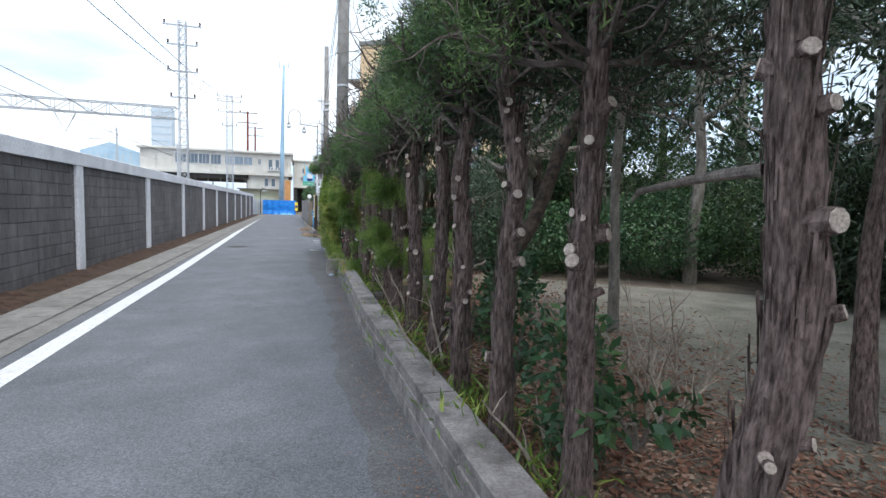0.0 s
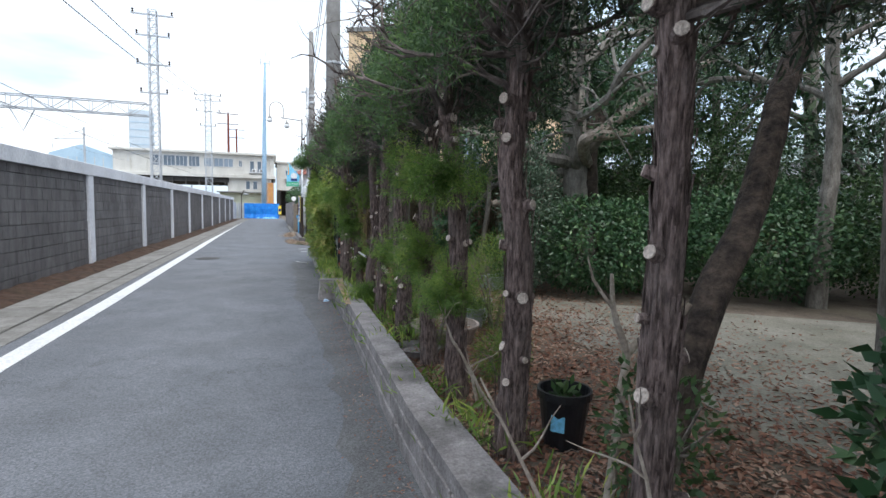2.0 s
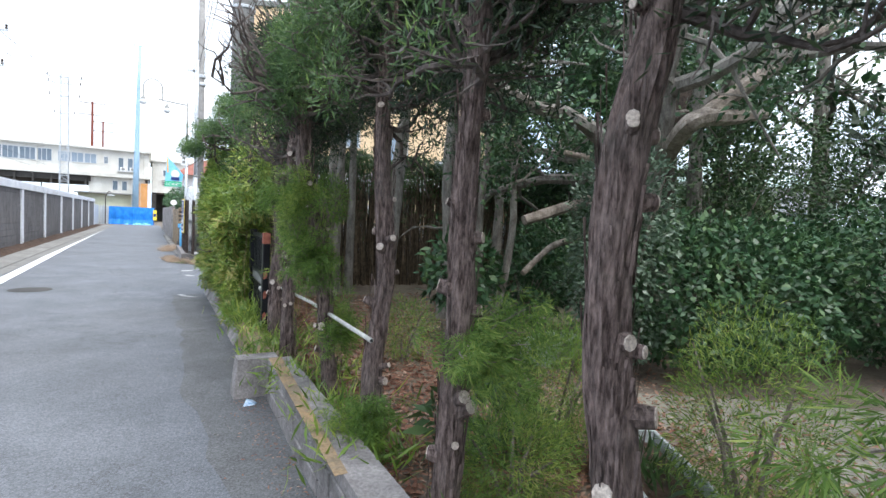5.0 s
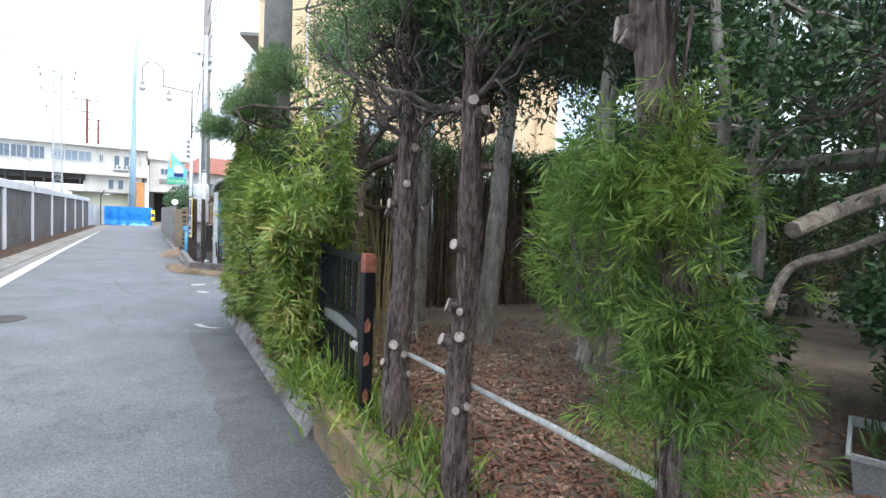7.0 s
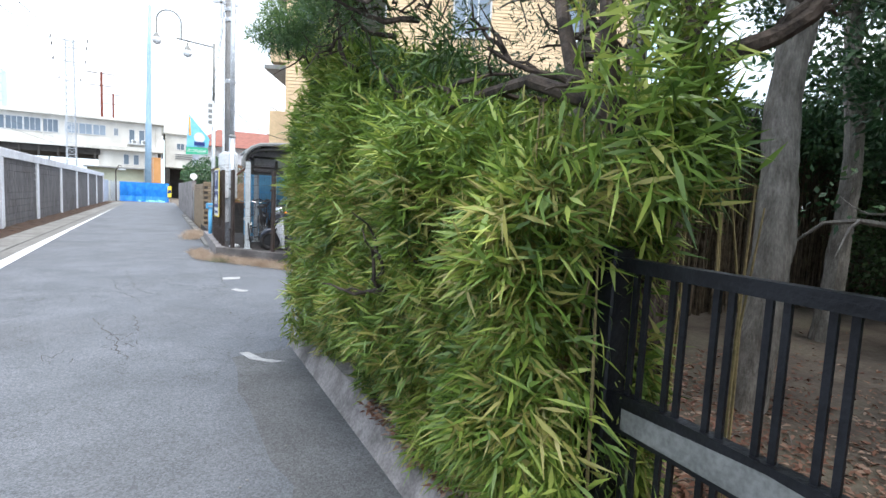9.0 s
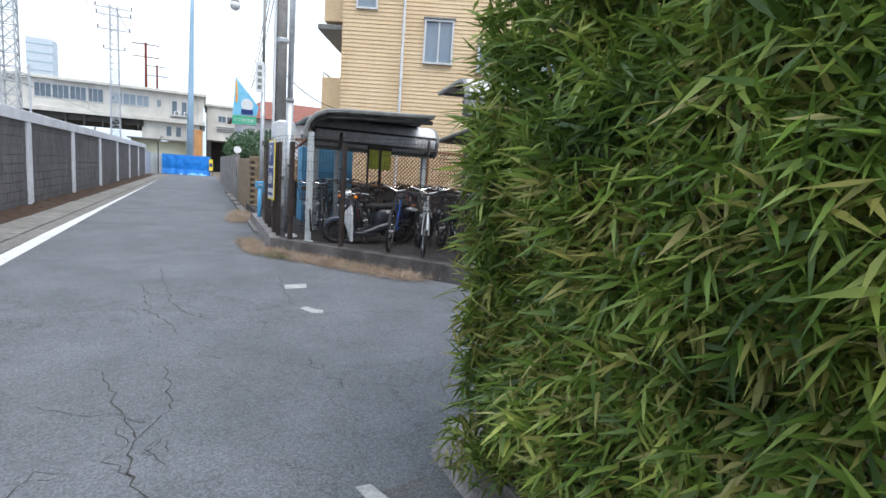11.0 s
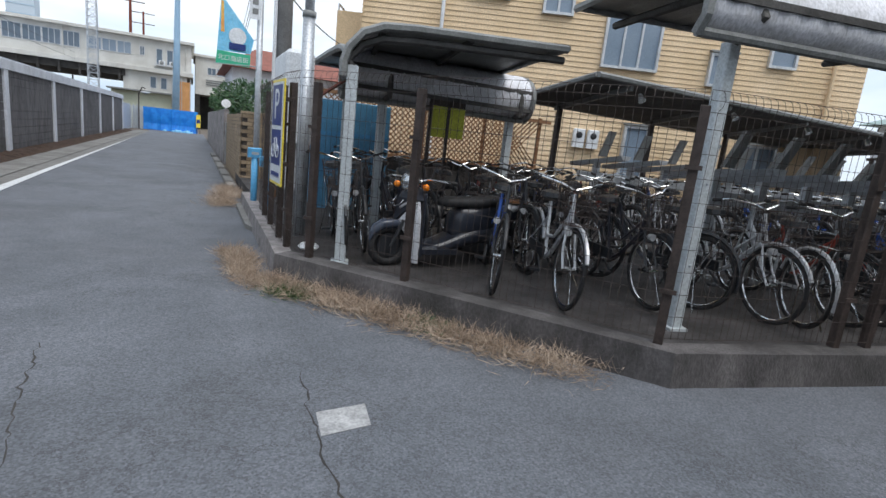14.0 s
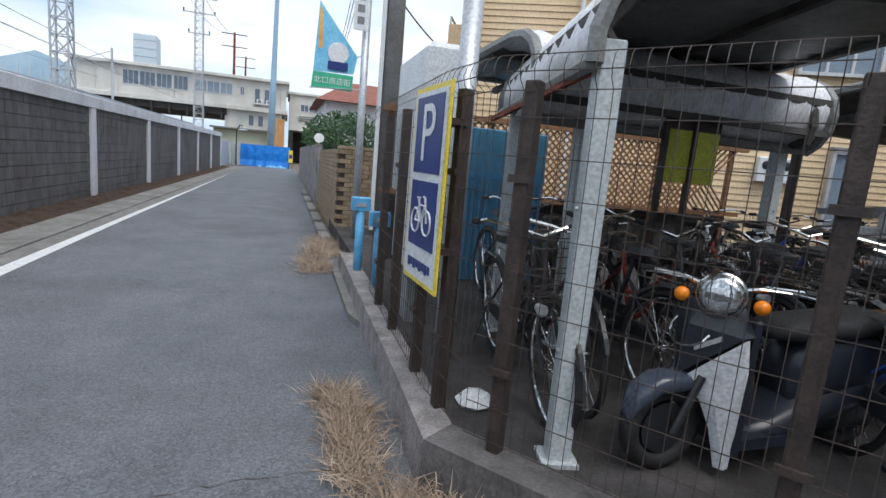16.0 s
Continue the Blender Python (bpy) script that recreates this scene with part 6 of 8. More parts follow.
part("gate_stile", Shape().box(-0.012, 0.03, 0.075, 0.11, 0.3, 1.07, 0.004), M_black_iron, post_b)
part("far_post", Shape().box(-0.045 + 0.06, 0.045 + 0.06, 0.98, 1.07, -0.1, 1.1, 0.006), M_black_iron, post_b)
part("top_rail", Shape().add([(-0.02, 0.05, 1.03), (0.02, 0.05, 1.03), (0.08, 0.98, 1.03), (0.04, 0.98, 1.03), (-0.02, 0.05, 1.07), (0.02, 0.05, 1.07), (0.08, 0.98, 1.07), (0.04, 0.98, 1.07)], [(3, 2, 1, 0), (4, 5, 6, 7), (0, 1, 5, 4), (1, 2, 6, 5), (2, 3, 7, 6), (3, 0, 4, 7)]), M_black_iron, post_b)
rail_sh = Shape().add([(-0.02, 0.05, 0.54), (0.02, 0.05, 0.54), (0.08, 0.98, 0.54), (0.04, 0.98, 0.54), (-0.02, 0.05, 0.66), (0.02, 0.05, 0.66), (0.08, 0.98, 0.66), (0.04, 0.98, 0.66)], [(3, 2, 1, 0), (4, 5, 6, 7), (0, 1, 5, 4), (1, 2, 6, 5), (2, 3, 7, 6), (3, 0, 4, 7)])
lr = part("bottom_rail", rail_sh, M_black_iron, post_b)
part("bare_patch", Shape().add([(-0.02, 0.1, 0.555), (0.035, 0.93, 0.555), (0.035, 0.93, 0.62), (0.008, 0.5, 0.64), (-0.02, 0.1, 0.61)], [(0, 1, 2, 3, 4)]), M_gutter, lr, "bare grey metal patch")
part("drain_pipe", Shape().tube([(0.0, 0.1, 0.5), (0.0, 0.19, 0.5)], 0.03, 12), M_pipe, post_b, "short white pipe end")
bar = Shape().box(-0.006, 0.006, -0.008, 0.008, 0.1, 1.03).mesh("bar", M_black_iron)
for i in range(12):
    y = 0.24 + (i // 2) * 0.13 + (i % 2) * 0.04
    part("bar", bar, None, post_b).location = (0.065 * (y - 0.05), y, 0)


# ---- cream building behind the parking ----
BX, BY, BA = 3.9, 31.8, -26.35
house = thing("cream_building", (BX, BY, 0), "three-storey cream lap-sided building with grey windows", "building", turn=BA)
part("core", Shape().box(0.02, 12.2, 0.04, 9, 0, 10.5), M_siding, house)
plank_f = Shape().add([(0, -0.022, 0), (12.22, -0.022, 0), (12.22, -0.004, 0.118), (0, -0.004, 0.118), (0, 0.036, 0), (12.22, 0.036, 0), (12.22, 0.036, 0.118), (0, 0.036, 0.118)], [(0, 1, 2, 3), (4, 5, 1, 0), (0, 3, 7, 4), (1, 5, 6, 2), (3, 2, 6, 7)]).mesh("plank", M_siding)
plank_l = Shape().add([(-0.022, -0.02, 0), (-0.004, -0.02, 0.118), (-0.004, 9, 0.118), (-0.022, 9, 0), (0.016, -0.02, 0), (0.016, -0.02, 0.118), (0.016, 9, 0.118), (0.016, 9, 0)], [(0, 1, 2, 3), (4, 0, 3, 7), (0, 4, 5, 1), (1, 5, 6, 2), (3, 2, 6, 7)]).mesh("plank", M_siding)
for i in range(86):
    part("plank", plank_f, None, house).location = (0, 0, 0.3 + i * 0.12)
    part("plank", plank_l, None, house).location = (0, 0, 0.3 + i * 0.12)
part("parapet", Shape().box(-0.1, 12.3, -0.1, 9.1, 10.62, 10.85, 0.02), M_gutter, house)
for u, z, w, h, b in ((5.85, 3.65, 1.25, 1.75, 2), (4.3, 4.7, 0.62, 0.75, 1), (8.45, 3.48, 0.5, 0.65, 0), (9.85, 4.05, 0.55, 1.3, 0), (6.7, 0.9, 0.5, 1.35, 0), (2.6, 4.9, 0.8, 1.2, 1), (5.85, 7.2, 1.25, 1.6, 2), (9.85, 7.3, 0.55, 1.2, 0), (2.6, 7.6, 0.8, 1.2, 1), (9.6, 1.0, 0.8, 1.1, 1)):
    window(house, u, -0.03, z, w, h, M_window_blue, b, 0.09)
    part("hood", Shape().box(u - 0.1, u + w + 0.1, -0.16, -0.03, z + h + 0.07, z + h + 0.12, 0.01), M_gutter, house)
part("downpipe", Shape().tube([(1.9, -0.09, 0.2), (1.9, -0.09, 10.5)], 0.045, 8), M_white, house, "white downpipe")
part("downpipe", Shape().tube([(11.4, -0.09, 0.2), (11.4, -0.09, 10.5)], 0.045, 8), M_siding, house)
for i, u in enumerate((5.4, 5.75)):
    mt = part("meter_box", Shape().box(u, u + 0.28, -0.17, -0.03, 1.65, 2.1, 0.02), M_white, house, "white electricity meter box")
    part("dial", Shape().lathe([(0.08, 0), (0.07, 0.02), (0.01, 0.03)], (0, 0, 0), 12), M_black_plastic, mt).matrix_basis = pose(u + 0.14, -0.17, 1.95, 90)
for z in (3.2, 6.1):
    bal = part("balcony", Shape().box(-0.75, -0.03, 0.6, 4.2, z, z + 1.15, 0.01), M_siding, house, "cream side balcony")
    part("balcony_rail", Shape().tube([(-0.72, 0.65, z + 1.3), (-0.72, 4.15, z + 1.3)], 0.025).tube([(-0.72, 0.65, z + 1.15), (-0.72, 0.65, z + 1.3)], 0.02), M_alu, bal)
    part("balcony_roof", Shape().box(-0.9, -0.03, 0.4, 4.4, z + 2.6, z + 2.75, 0.02), M_gutter, bal)
window(house, 0.45, -0.03, 6.4, 0.55, 1.5, M_window_blue, 0)

rh = thing("white_house", (27, 26, 0), "white two-storey house with pale green hipped roof", "house", turn=-20)
part("wall", Shape().box(0, 10, 0, 7, 0, 4.4), M_white_wall, rh)
part("roof", Shape().add([(-0.6, -0.6, 4.4), (10.6, -0.6, 4.4), (10.6, 7.6, 4.4), (-0.6, 7.6, 4.4), (3, 3.5, 6.2), (7, 3.5, 6.2)], [(3, 2, 1, 0), (0, 1, 5, 4), (1, 2, 5), (2, 3, 4, 5), (3, 0, 4)]), M_roof_green, rh)
for u in (1, 3.6, 6.8):
    window(rh, u, -0.003, 1.9, 1.3, 1.1, M_window_blue, 1)
shed = thing("tarp_shelter", (16.5, 24.2, 0), "low shelter covered with bright blue tarpaulin", "shelter", turn=-14)
part("cover", Shape().add([(0, 0, 1.75), (3, 0, 1.7), (3, 1.6, 1.9), (0, 1.6, 2.0), (1.5, 0.8, 2.15)], [(0, 1, 4), (1, 2, 4), (2, 3, 4), (3, 0, 4), (3, 2, 1, 0)]), M_tarp, shed)
for x, y in ((0.1, 0.1), (2.9, 0.1), (2.9, 1.5), (0.1, 1.5)):
    part("post", Shape().tube([(x, y, 0.15), (x, y, 1.8)], 0.03), M_galv, shed)

# ---- parking base, kerb wall ----
OUT = [(1.0, 28.2), (0.95, 24.5), (0.93, 23.78), (3.02, 21.1), (8.0, 19.98), (26.0, 15.3)]
INN = [(1.18, 28.2), (1.13, 24.5), (1.11, 23.9), (3.12, 21.27), (8.05, 20.16), (26.0, 15.48)]
kerb = thing("kerb_wall", (0, 0, 0), "low dark stained concrete kerb wall round the bicycle park", "kerb", kind="structure")
for i in range(5):
    a, b, c, d = OUT[i], OUT[i + 1], INN[i + 1], INN[i]
    s = Shape().add([(*a, 0), (*b, 0), (*c, 0), (*d, 0), (a[0] * 0.93 + d[0] * 0.07, a[1] * 0.93 + d[1] * 0.07, 0.235), (b[0] * 0.93 + c[0] * 0.07, b[1] * 0.93 + c[1] * 0.07, 0.235), (*c, 0.235), (*d, 0.235)], [(0, 1, 2, 3), (7, 6, 5, 4), (1, 0, 4, 5), (2, 1, 5, 6), (3, 2, 6, 7), (0, 3, 7, 4)])
    part("kerb_length", s, M_dark_concrete if i > 1 else M_concrete, kerb)
structure("parking_floor", Shape().prism([(1.185, 28.4), (1.135, 24.5), (1.115, 23.905), (3.125, 21.275), (8.05, 20.165), (26, 15.485), (26, 32), (1.185, 32)], -0.01, 0.2), M_park_floor, "dark worn concrete floor of the bicycle park", "floor")
structure("entry_slab", Shape().prism([(1.02, 25.8), (1.02, 28.2), (0.92, 28.0), (0.9, 26.2)], -0.01, 0.06), M_slab, "small pale concrete entrance slab", "pavement")

# ---- steel mesh fence with brown posts ----
fence = thing("mesh_fence", (0, 0, 0.235), "dark wire mesh fence with brown steel posts on the kerb", "fence")
PATHF = [(1.07, 26.2), (1.04, 24.2), (1.1, 23.76), (3.06, 21.22), (8.1, 20.1), (17.0, 17.75)]


def along(path, s):
    for i in range(len(path) - 1):
        a, b = Vector(path[i]), Vector(path[i + 1])
        ln = (b - a).length
        if s <= ln or i == len(path) - 2:
            return a + (b - a) * (s / ln), (b - a) / ln
        s -= ln


total = sum((Vector(PATHF[i + 1]) - Vector(PATHF[i])).length for i in range(5))
panels = [0, 2.0, 2.44, 3.62, 5.6, 7.4, 9.2, 11.0, 12.8, 14.6, 16.4, 18.2, total]
for k in range(len(panels) - 1):
    s0, s1 = panels[k] + 0.02, panels[k + 1] - 0.02
    sh = Shape()
    nwire = max(2, int((s1 - s0) / 0.055))
    for i in range(nwire + 1):
        p, d = along(PATHF, s0 + (s1 - s0) * i / nwire)
        sh.tube([(p.x, p.y, 0.05), (p.x, p.y, 1.5), (p.x + d.y * 0.035, p.y - d.x * 0.035, 1.53), (p.x + d.y * 0.045, p.y - d.x * 0.045, 1.57), (p.x + d.y * 0.03, p.y - d.x * 0.03, 1.61), (p.x, p.y, 1.63)], 0.0019, 3, False)
    zs = [0.05, 0.2, 0.35, 0.5, 0.65, 0.8, 0.95, 1.1, 1.25, 1.4, 1.5, 1.57, 1.63]
    for z in zs:
        a = [along(PATHF, s0 + (s1 - s0) * i / 6)[0] for i in range(7)]
        sh.tube([(q.x, q.y, z) for q in a], 0.0024, 4, False)
    part("wire_panel", sh, M_brown_steel, fence, "welded wire mesh panel", kind="stuff")
for s in (0.3, 0.93, 1.67, 2.12, 2.6, 3.62, 5.6, 7.1, 7.4, 9.2, 11.0, 12.8, 14.6, 16.4, 18.2):
    p, d = along(PATHF, s)
    ang = math.degrees(math.atan2(d.y, d.x))
    po = part("fence_post", Shape().box(-0.03, 0.03, 0.008, 0.068, 0.0, 1.54, 0.004), M_brown_steel, fence)
    po.matrix_basis = pose(p.x, p.y, 0, 0, 0, ang)
    for z in (0.35, 1.15):
        part("clamp", Shape().box(-0.05, 0.05, -0.01, 0.007, z, z + 0.03), M_brown_steel, po)

# ---- parking sign ----
def text_mesh(body, size, mat, name="lettering"):
    cu = bpy.data.curves.new(name, "FONT")
    cu.body, cu.size, cu.extrude, cu.align_x, cu.align_y = body, size, 0.001, "CENTER", "CENTER"
    tmp = bpy.data.objects.new(name, cu)
    scene.collection.objects.link(tmp)
    me = bpy.data.meshes.new_from_object(tmp.evaluated_get(bpy.context.evaluated_depsgraph_get()))
    bpy.data.objects.remove(tmp)
    me.materials.clear()
    me.materials.append(mat)
    me.name = name
    return me


sign = new("parking_sign")
sign.matrix_basis = pose(0.985, 24.26, 1.31, 0, 0, -86)
tagged(sign, "blue and white bicycle parking sign with yellow border on fence", "sign")
part("board", Shape().box(-0.25, 0.25, 0.0, 0.012, -0.49, 0.49, 0.002), M_sign_yellow, sign)
part("face", Shape().box(-0.225, 0.225, -0.004, -0.001, -0.465, 0.465), M_white, sign)
part("upper_field", Shape().box(-0.19, 0.19, -0.008, -0.005, 0.07, 0.44), M_sign_blue, sign)
part("lower_field", Shape().box(-0.19, 0.19, -0.008, -0.005, -0.3, 0.03), M_sign_blue, sign)
for z_ in (-0.3, 0.3):
    part("bracket", Shape().box(-0.22, 0.22, 0.013, 0.1, z_, z_ + 0.03), M_brown_steel, sign, "dark steel bracket")
letter = part("letter", text_mesh("P", 0.4, M_white), None, sign, "white letter")
letter.matrix_basis = pose(0, -0.0105, 0.25, 90)
icon = Shape()
for cx in (-0.085, 0.085):
    icon.ring_tube((cx, -0.011, -0.17), 0.06, 0.006, "y", 20, 4)
icon.tube([(-0.085, -0.011, -0.17), (-0.035, -0.011, -0.09), (0.05, -0.011, -0.09), (0.0, -0.011, -0.17), (-0.085, -0.011, -0.17)], 0.006, 4).tube([(0.085, -0.011, -0.17), (0.045, -0.011, -0.05), (0.02, -0.011, -0.045)], 0.006, 4).tube([(0.0, -0.011, -0.17), (-0.045, -0.011, -0.06)], 0.006, 4).tube([(-0.065, -0.011, -0.055), (-0.025, -0.011, -0.055)], 0.007, 4)
part("bicycle_symbol", icon, M_white, sign, "white bicycle symbol")
for i in range(8):
    part("caption_bar", Shape().box(-0.17 + i * 0.044, -0.138 + i * 0.044, -0.008, -0.005, -0.42 + 0.01 * (i % 2), -0.37), M_sign_blue, sign)

# ---- cycle shelters ----
def shelter(origin, turn, length, profile, columns, label, col_top, deep, ribs=0.6, inset=0.1, white_to=4, underside=True):
    """A curved-roof cycle shelter: profile in (back, up); runs along local x."""
    t = thing("cycle_shelter", (*origin, 0.2), label, "shelter", "cycle shelters", turn=turn)
    n = len(profile)

    def strip(i0, i1, thick, lift=0.0):
        s = Shape()
        cols = max(2, int(length / 0.09))
        for c in range(cols + 1):
            x = length * c / cols
            w = 0.011 * (1 if c % 2 else -1)
            for k in range(i0, i1 + 1):
                b, u = profile[k]
                s.v.append((x, b - w * 0.7, u + w * 0.7 + lift))
        m = i1 - i0 + 1
        for c in range(cols):
            for k in range(m - 1):
                s.f.append((c * m + k, (c + 1) * m + k, (c + 1) * m + k + 1, c * m + k + 1))
        return s
    for nm, i0, i1, mt, lb in (("eave_sheet", 0, white_to, M_roof_white, "frosted white corrugated curved sheet"), ("roof_sheet", white_to, n - 1, M_gutter, "grey corrugated roof sheet")):
        o = part(nm, strip(i0, i1, 0.01), mt, t, lb, smooth=True)
        so = o.modifiers.new("thickness", "SOLIDIFY")
        so.thickness = 0.008
    for x in (0.0, length):
        part("edge_trim", Shape().tube([(x, b, u - 0.03) for b, u in profile], 0.038, 6), M_gutter, t, "grey curved edge trim")
    part("front_gutter", Shape().tube([(0, profile[0][0], profile[0][1] - 0.02), (length, profile[0][0], profile[0][1] - 0.02)], 0.035, 8), M_gutter, t)
    part("back_edge", Shape().tube([(0, profile[-1][0], profile[-1][1] - 0.02), (length, profile[-1][0], profile[-1][1] - 0.02)], 0.03, 6), M_gutter, t)
    for k in range(2, n - 1, 2):
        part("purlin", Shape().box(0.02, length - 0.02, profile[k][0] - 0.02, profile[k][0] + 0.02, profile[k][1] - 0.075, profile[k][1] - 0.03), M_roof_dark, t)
    for cx in columns:
        col = part("column", Shape().box(cx - 0.045, cx + 0.045, inset, inset + 0.1, 0.0, col_top, 0.008), M_steel_paint, t, "pale painted steel column")
        part("base_plate", Shape().box(cx - 0.075, cx + 0.075, inset - 0.03, inset + 0.13, 0.0, 0.02), M_steel_paint, col)
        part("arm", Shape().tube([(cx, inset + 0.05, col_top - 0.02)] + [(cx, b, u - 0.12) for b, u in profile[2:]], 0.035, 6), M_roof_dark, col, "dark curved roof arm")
        for z in (0.5, 1.1, 1.7):
            part("bolt", Shape().lathe([(0.012, 0), (0.008, 0.01)], (0, 0, 0), 6), M_galv, col).matrix_basis = pose(cx, inset, z, 90)
    return t


shelter((3.1, 21.52), -13.0, 14.0, [(-0.03, 2.06), (-0.1, 2.16), (-0.1, 2.3), (-0.02, 2.44), (0.12, 2.52), (0.32, 2.55), (0.7, 2.56), (1.2, 2.57), (1.75, 2.58)], [0.42, 2.95, 5.1, 7.2, 9.3, 11.4, 13.5], "long curved cycle shelter with frosted white eave facing the road", 2.06, 2.0)
# end-on shelter by the lane: it runs north, so its eave looks at the lane
shelter((1.91, 25.59), -104, 2.1, [(0.0, 1.68), (0.0, 1.8), (0.04, 1.92), (0.15, 2.05), (0.32, 2.12), (0.6, 2.14), (1.1, 2.15), (1.6, 2.16), (2.0, 2.17)], [0.25, 2.03], "small curved cycle shelter with grey curved front rib", 1.75, 2.0, inset=0.03)
shelter((1.75, 24.82), -1.0, 2.42, [(0.08, 1.6), (-0.01, 1.66), (-0.07, 1.75), (-0.09, 1.86), (-0.07, 1.97), (0.0, 2.06), (0.12, 2.12), (0.3, 2.15), (0.8, 2.15), (1.9, 2.12)], [0.5, 2.25], "low cycle shelter with white rounded corrugated eave", 1.62, 1.9, white_to=8)
back_roof = thing("rear_shelter", (5.1, 24.65, 0.2), "dark flat-roofed rear cycle shelter on steel columns", "shelter", turn=1.0)
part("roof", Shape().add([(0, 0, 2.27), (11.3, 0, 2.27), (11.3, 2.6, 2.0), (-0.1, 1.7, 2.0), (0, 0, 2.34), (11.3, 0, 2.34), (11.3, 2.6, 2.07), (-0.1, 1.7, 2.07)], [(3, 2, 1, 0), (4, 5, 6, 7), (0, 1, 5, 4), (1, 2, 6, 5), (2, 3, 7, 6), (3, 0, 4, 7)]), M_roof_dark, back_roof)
part("front_edge", Shape().tube([(0, -0.03, 2.3), (11.3, -0.03, 2.3)], 0.04, 6), M_gutter, back_roof)
part("side_edge", Shape().tube([(0, 0, 2.3), (-0.1, 1.7, 2.03)], 0.04, 6), M_gutter, back_roof)
part("back_edge", Shape().tube([(-0.1, 1.72, 2.02), (11.3, 2.62, 2.02)], 0.035, 6), M_gutter, back_roof)
for x in (0.7, 2.9, 5.1, 7.3, 9.5, 11.1):
    part("column", Shape().box(x - 0.04, x + 0.04, 1.5, 1.58, 0, 2.0, 0.006), M_brown_steel, back_roof)
    part("rafter", Shape().add([(x - 0.03, 0.03, 2.19), (x + 0.03, 0.03, 2.19), (x + 0.03, 1.66, 1.93), (x - 0.03, 1.66, 1.93), (x - 0.03, 0.03, 2.26), (x + 0.03, 0.03, 2.26), (x + 0.03, 1.66, 2.0), (x - 0.03, 1.66, 2.0)], [(3, 2, 1, 0), (4, 5, 6, 7), (0, 1, 5, 4), (1, 2, 6, 5), (2, 3, 7, 6), (3, 0, 4, 7)]), M_gutter, back_roof)
    part("floodlight", Shape().tube([(x + 0.4, 0.25, 2.2), (x + 0.4, 0.18, 2.1)], [0.03, 0.06], 8), M_white, back_roof)

# ---- yellow panels, trellis, blue cabinet, white box, pole ----
for x in (2.81, 3.05):
    pn = thing("hanging_panel", (x, 24.78, 1.45), "faded yellow-green plastic panel hanging under the shelter", "panel", "hanging panels")
    part("sheet", Shape().box(0, 0.2, -0.008, 0.008, 0.0, 0.36, 0.003), M_yellow_green, pn)
    part("strap", Shape().box(-0.035, -0.003, -0.02, 0.02, -0.55, 0.46), M_brown_steel, pn)
    part("bracket", Shape().box(0.0, 0.2, -0.01, 0.01, 0.362, 0.46), M_brown_steel, pn)
tre = thing("trellis_fence", (1.5, 27.9, 0.2), "brown diagonal wooden trellis panels with cream gaps", "fence")
lat = Shape()
for i in range(44):
    x = i * 0.1
    for a, b, yo in ((0.0, 0.9, 0.0), (0.9, 0.0, 0.02)):
        lat.tube([(x, yo, 0.9 + a), (x + 0.9, yo, 0.9 + b)], 0.014, 4)
part("slats", lat, M_trellis, tre, "diagonal brown slats", kind="stuff")
part("rail", Shape().box(-0.1, 5.4, -0.03, 0.05, 1.8, 1.86), M_trellis, tre)
part("rail", Shape().box(-0.1, 5.4, -0.03, 0.05, 0.84, 0.9), M_trellis, tre)
for x in (0, 1.3, 2.6, 3.9, 5.2):
    part("post", Shape().box(x - 0.03, x + 0.03, 0.06, 0.12, 0, 1.9), M_trellis, tre)
part("board", Shape().box(0, 5.3, 0.13, 0.15, 0.0, 0.84), M_dark_void, tre)
cab = thing("blue_cabinet", (1.95, 27.0, 0.2), "blue ribbed metal storage cabinet behind the bicycles", "cabinet")
part("body", Shape().box(0, 1.15, 0, 0.5, 0, 1.65, 0.01), M_ribbed_blue, cab)
for i in range(16):
    part("rib", Shape().box(0.02 + i * 0.072, 0.05 + i * 0.072, -0.014, -0.001, 0.05, 1.05), M_ribbed_blue, cab)
part("band", Shape().box(0.0, 1.15, -0.012, -0.001, 1.12, 1.18), M_blue_paint, cab)
bx = thing("white_switch_box", (1.2, 25.62, 0.2), "tall white metal switch box on a pole base", "cabinet")
part("upper_box", Shape().box(-0.02, 0.3, -0.45, 0.45, 1.0, 2.02, 0.04), M_white, bx)
part("lower_box", Shape().box(0.0, 0.26, -0.3, 0.35, 0.45, 0.997, 0.02), M_white, bx)
part("foot", Shape().box(0.05, 0.2, -0.1, 0.1, 0, 0.447), M_galv, bx)
part("handle", Shape().box(-0.035, -0.022, -0.36, -0.33, 1.4, 1.55), M_black_plastic, bx)
sp = thing("steel_pole", (1.34, 24.82, 0.2), "silver steel service pole with joint collar", "pole")
part("lower_tube", Shape().tube([(0, 0, 0), (0, 0, 2.35)], 0.062, 14), M_galv, sp, smooth=True)
part("collar", Shape().tube([(0, 0, 2.3), (0, 0, 2.36)], 0.07, 14), M_gutter, sp, smooth=True)
part("upper_tube", Shape().tube([(0, 0, 2.36), (0, 0, 5.8)], 0.048, 14), M_galv, sp, smooth=True)
rack_rail = thing("orange_strap", (1.45, 24.5, 1.35), "rusty orange steel bracket on the shelter column", "bracket")
part("bracket", Shape().tube([(-0.05, 0.0, 0.35), (0.05, -0.9, 0.52)], 0.016, 4), M_rust, rack_rail)
bag = thing("crumpled_paper", (1.32, 24.15, 0.2), "crumpled white paper litter behind the fence", "litter")
part("paper", Shape().lathe([(0.09, 0), (0.11, 0.02), (0.07, 0.06), (0.01, 0.07)], (0, 0, 0), 7), M_white, bag)

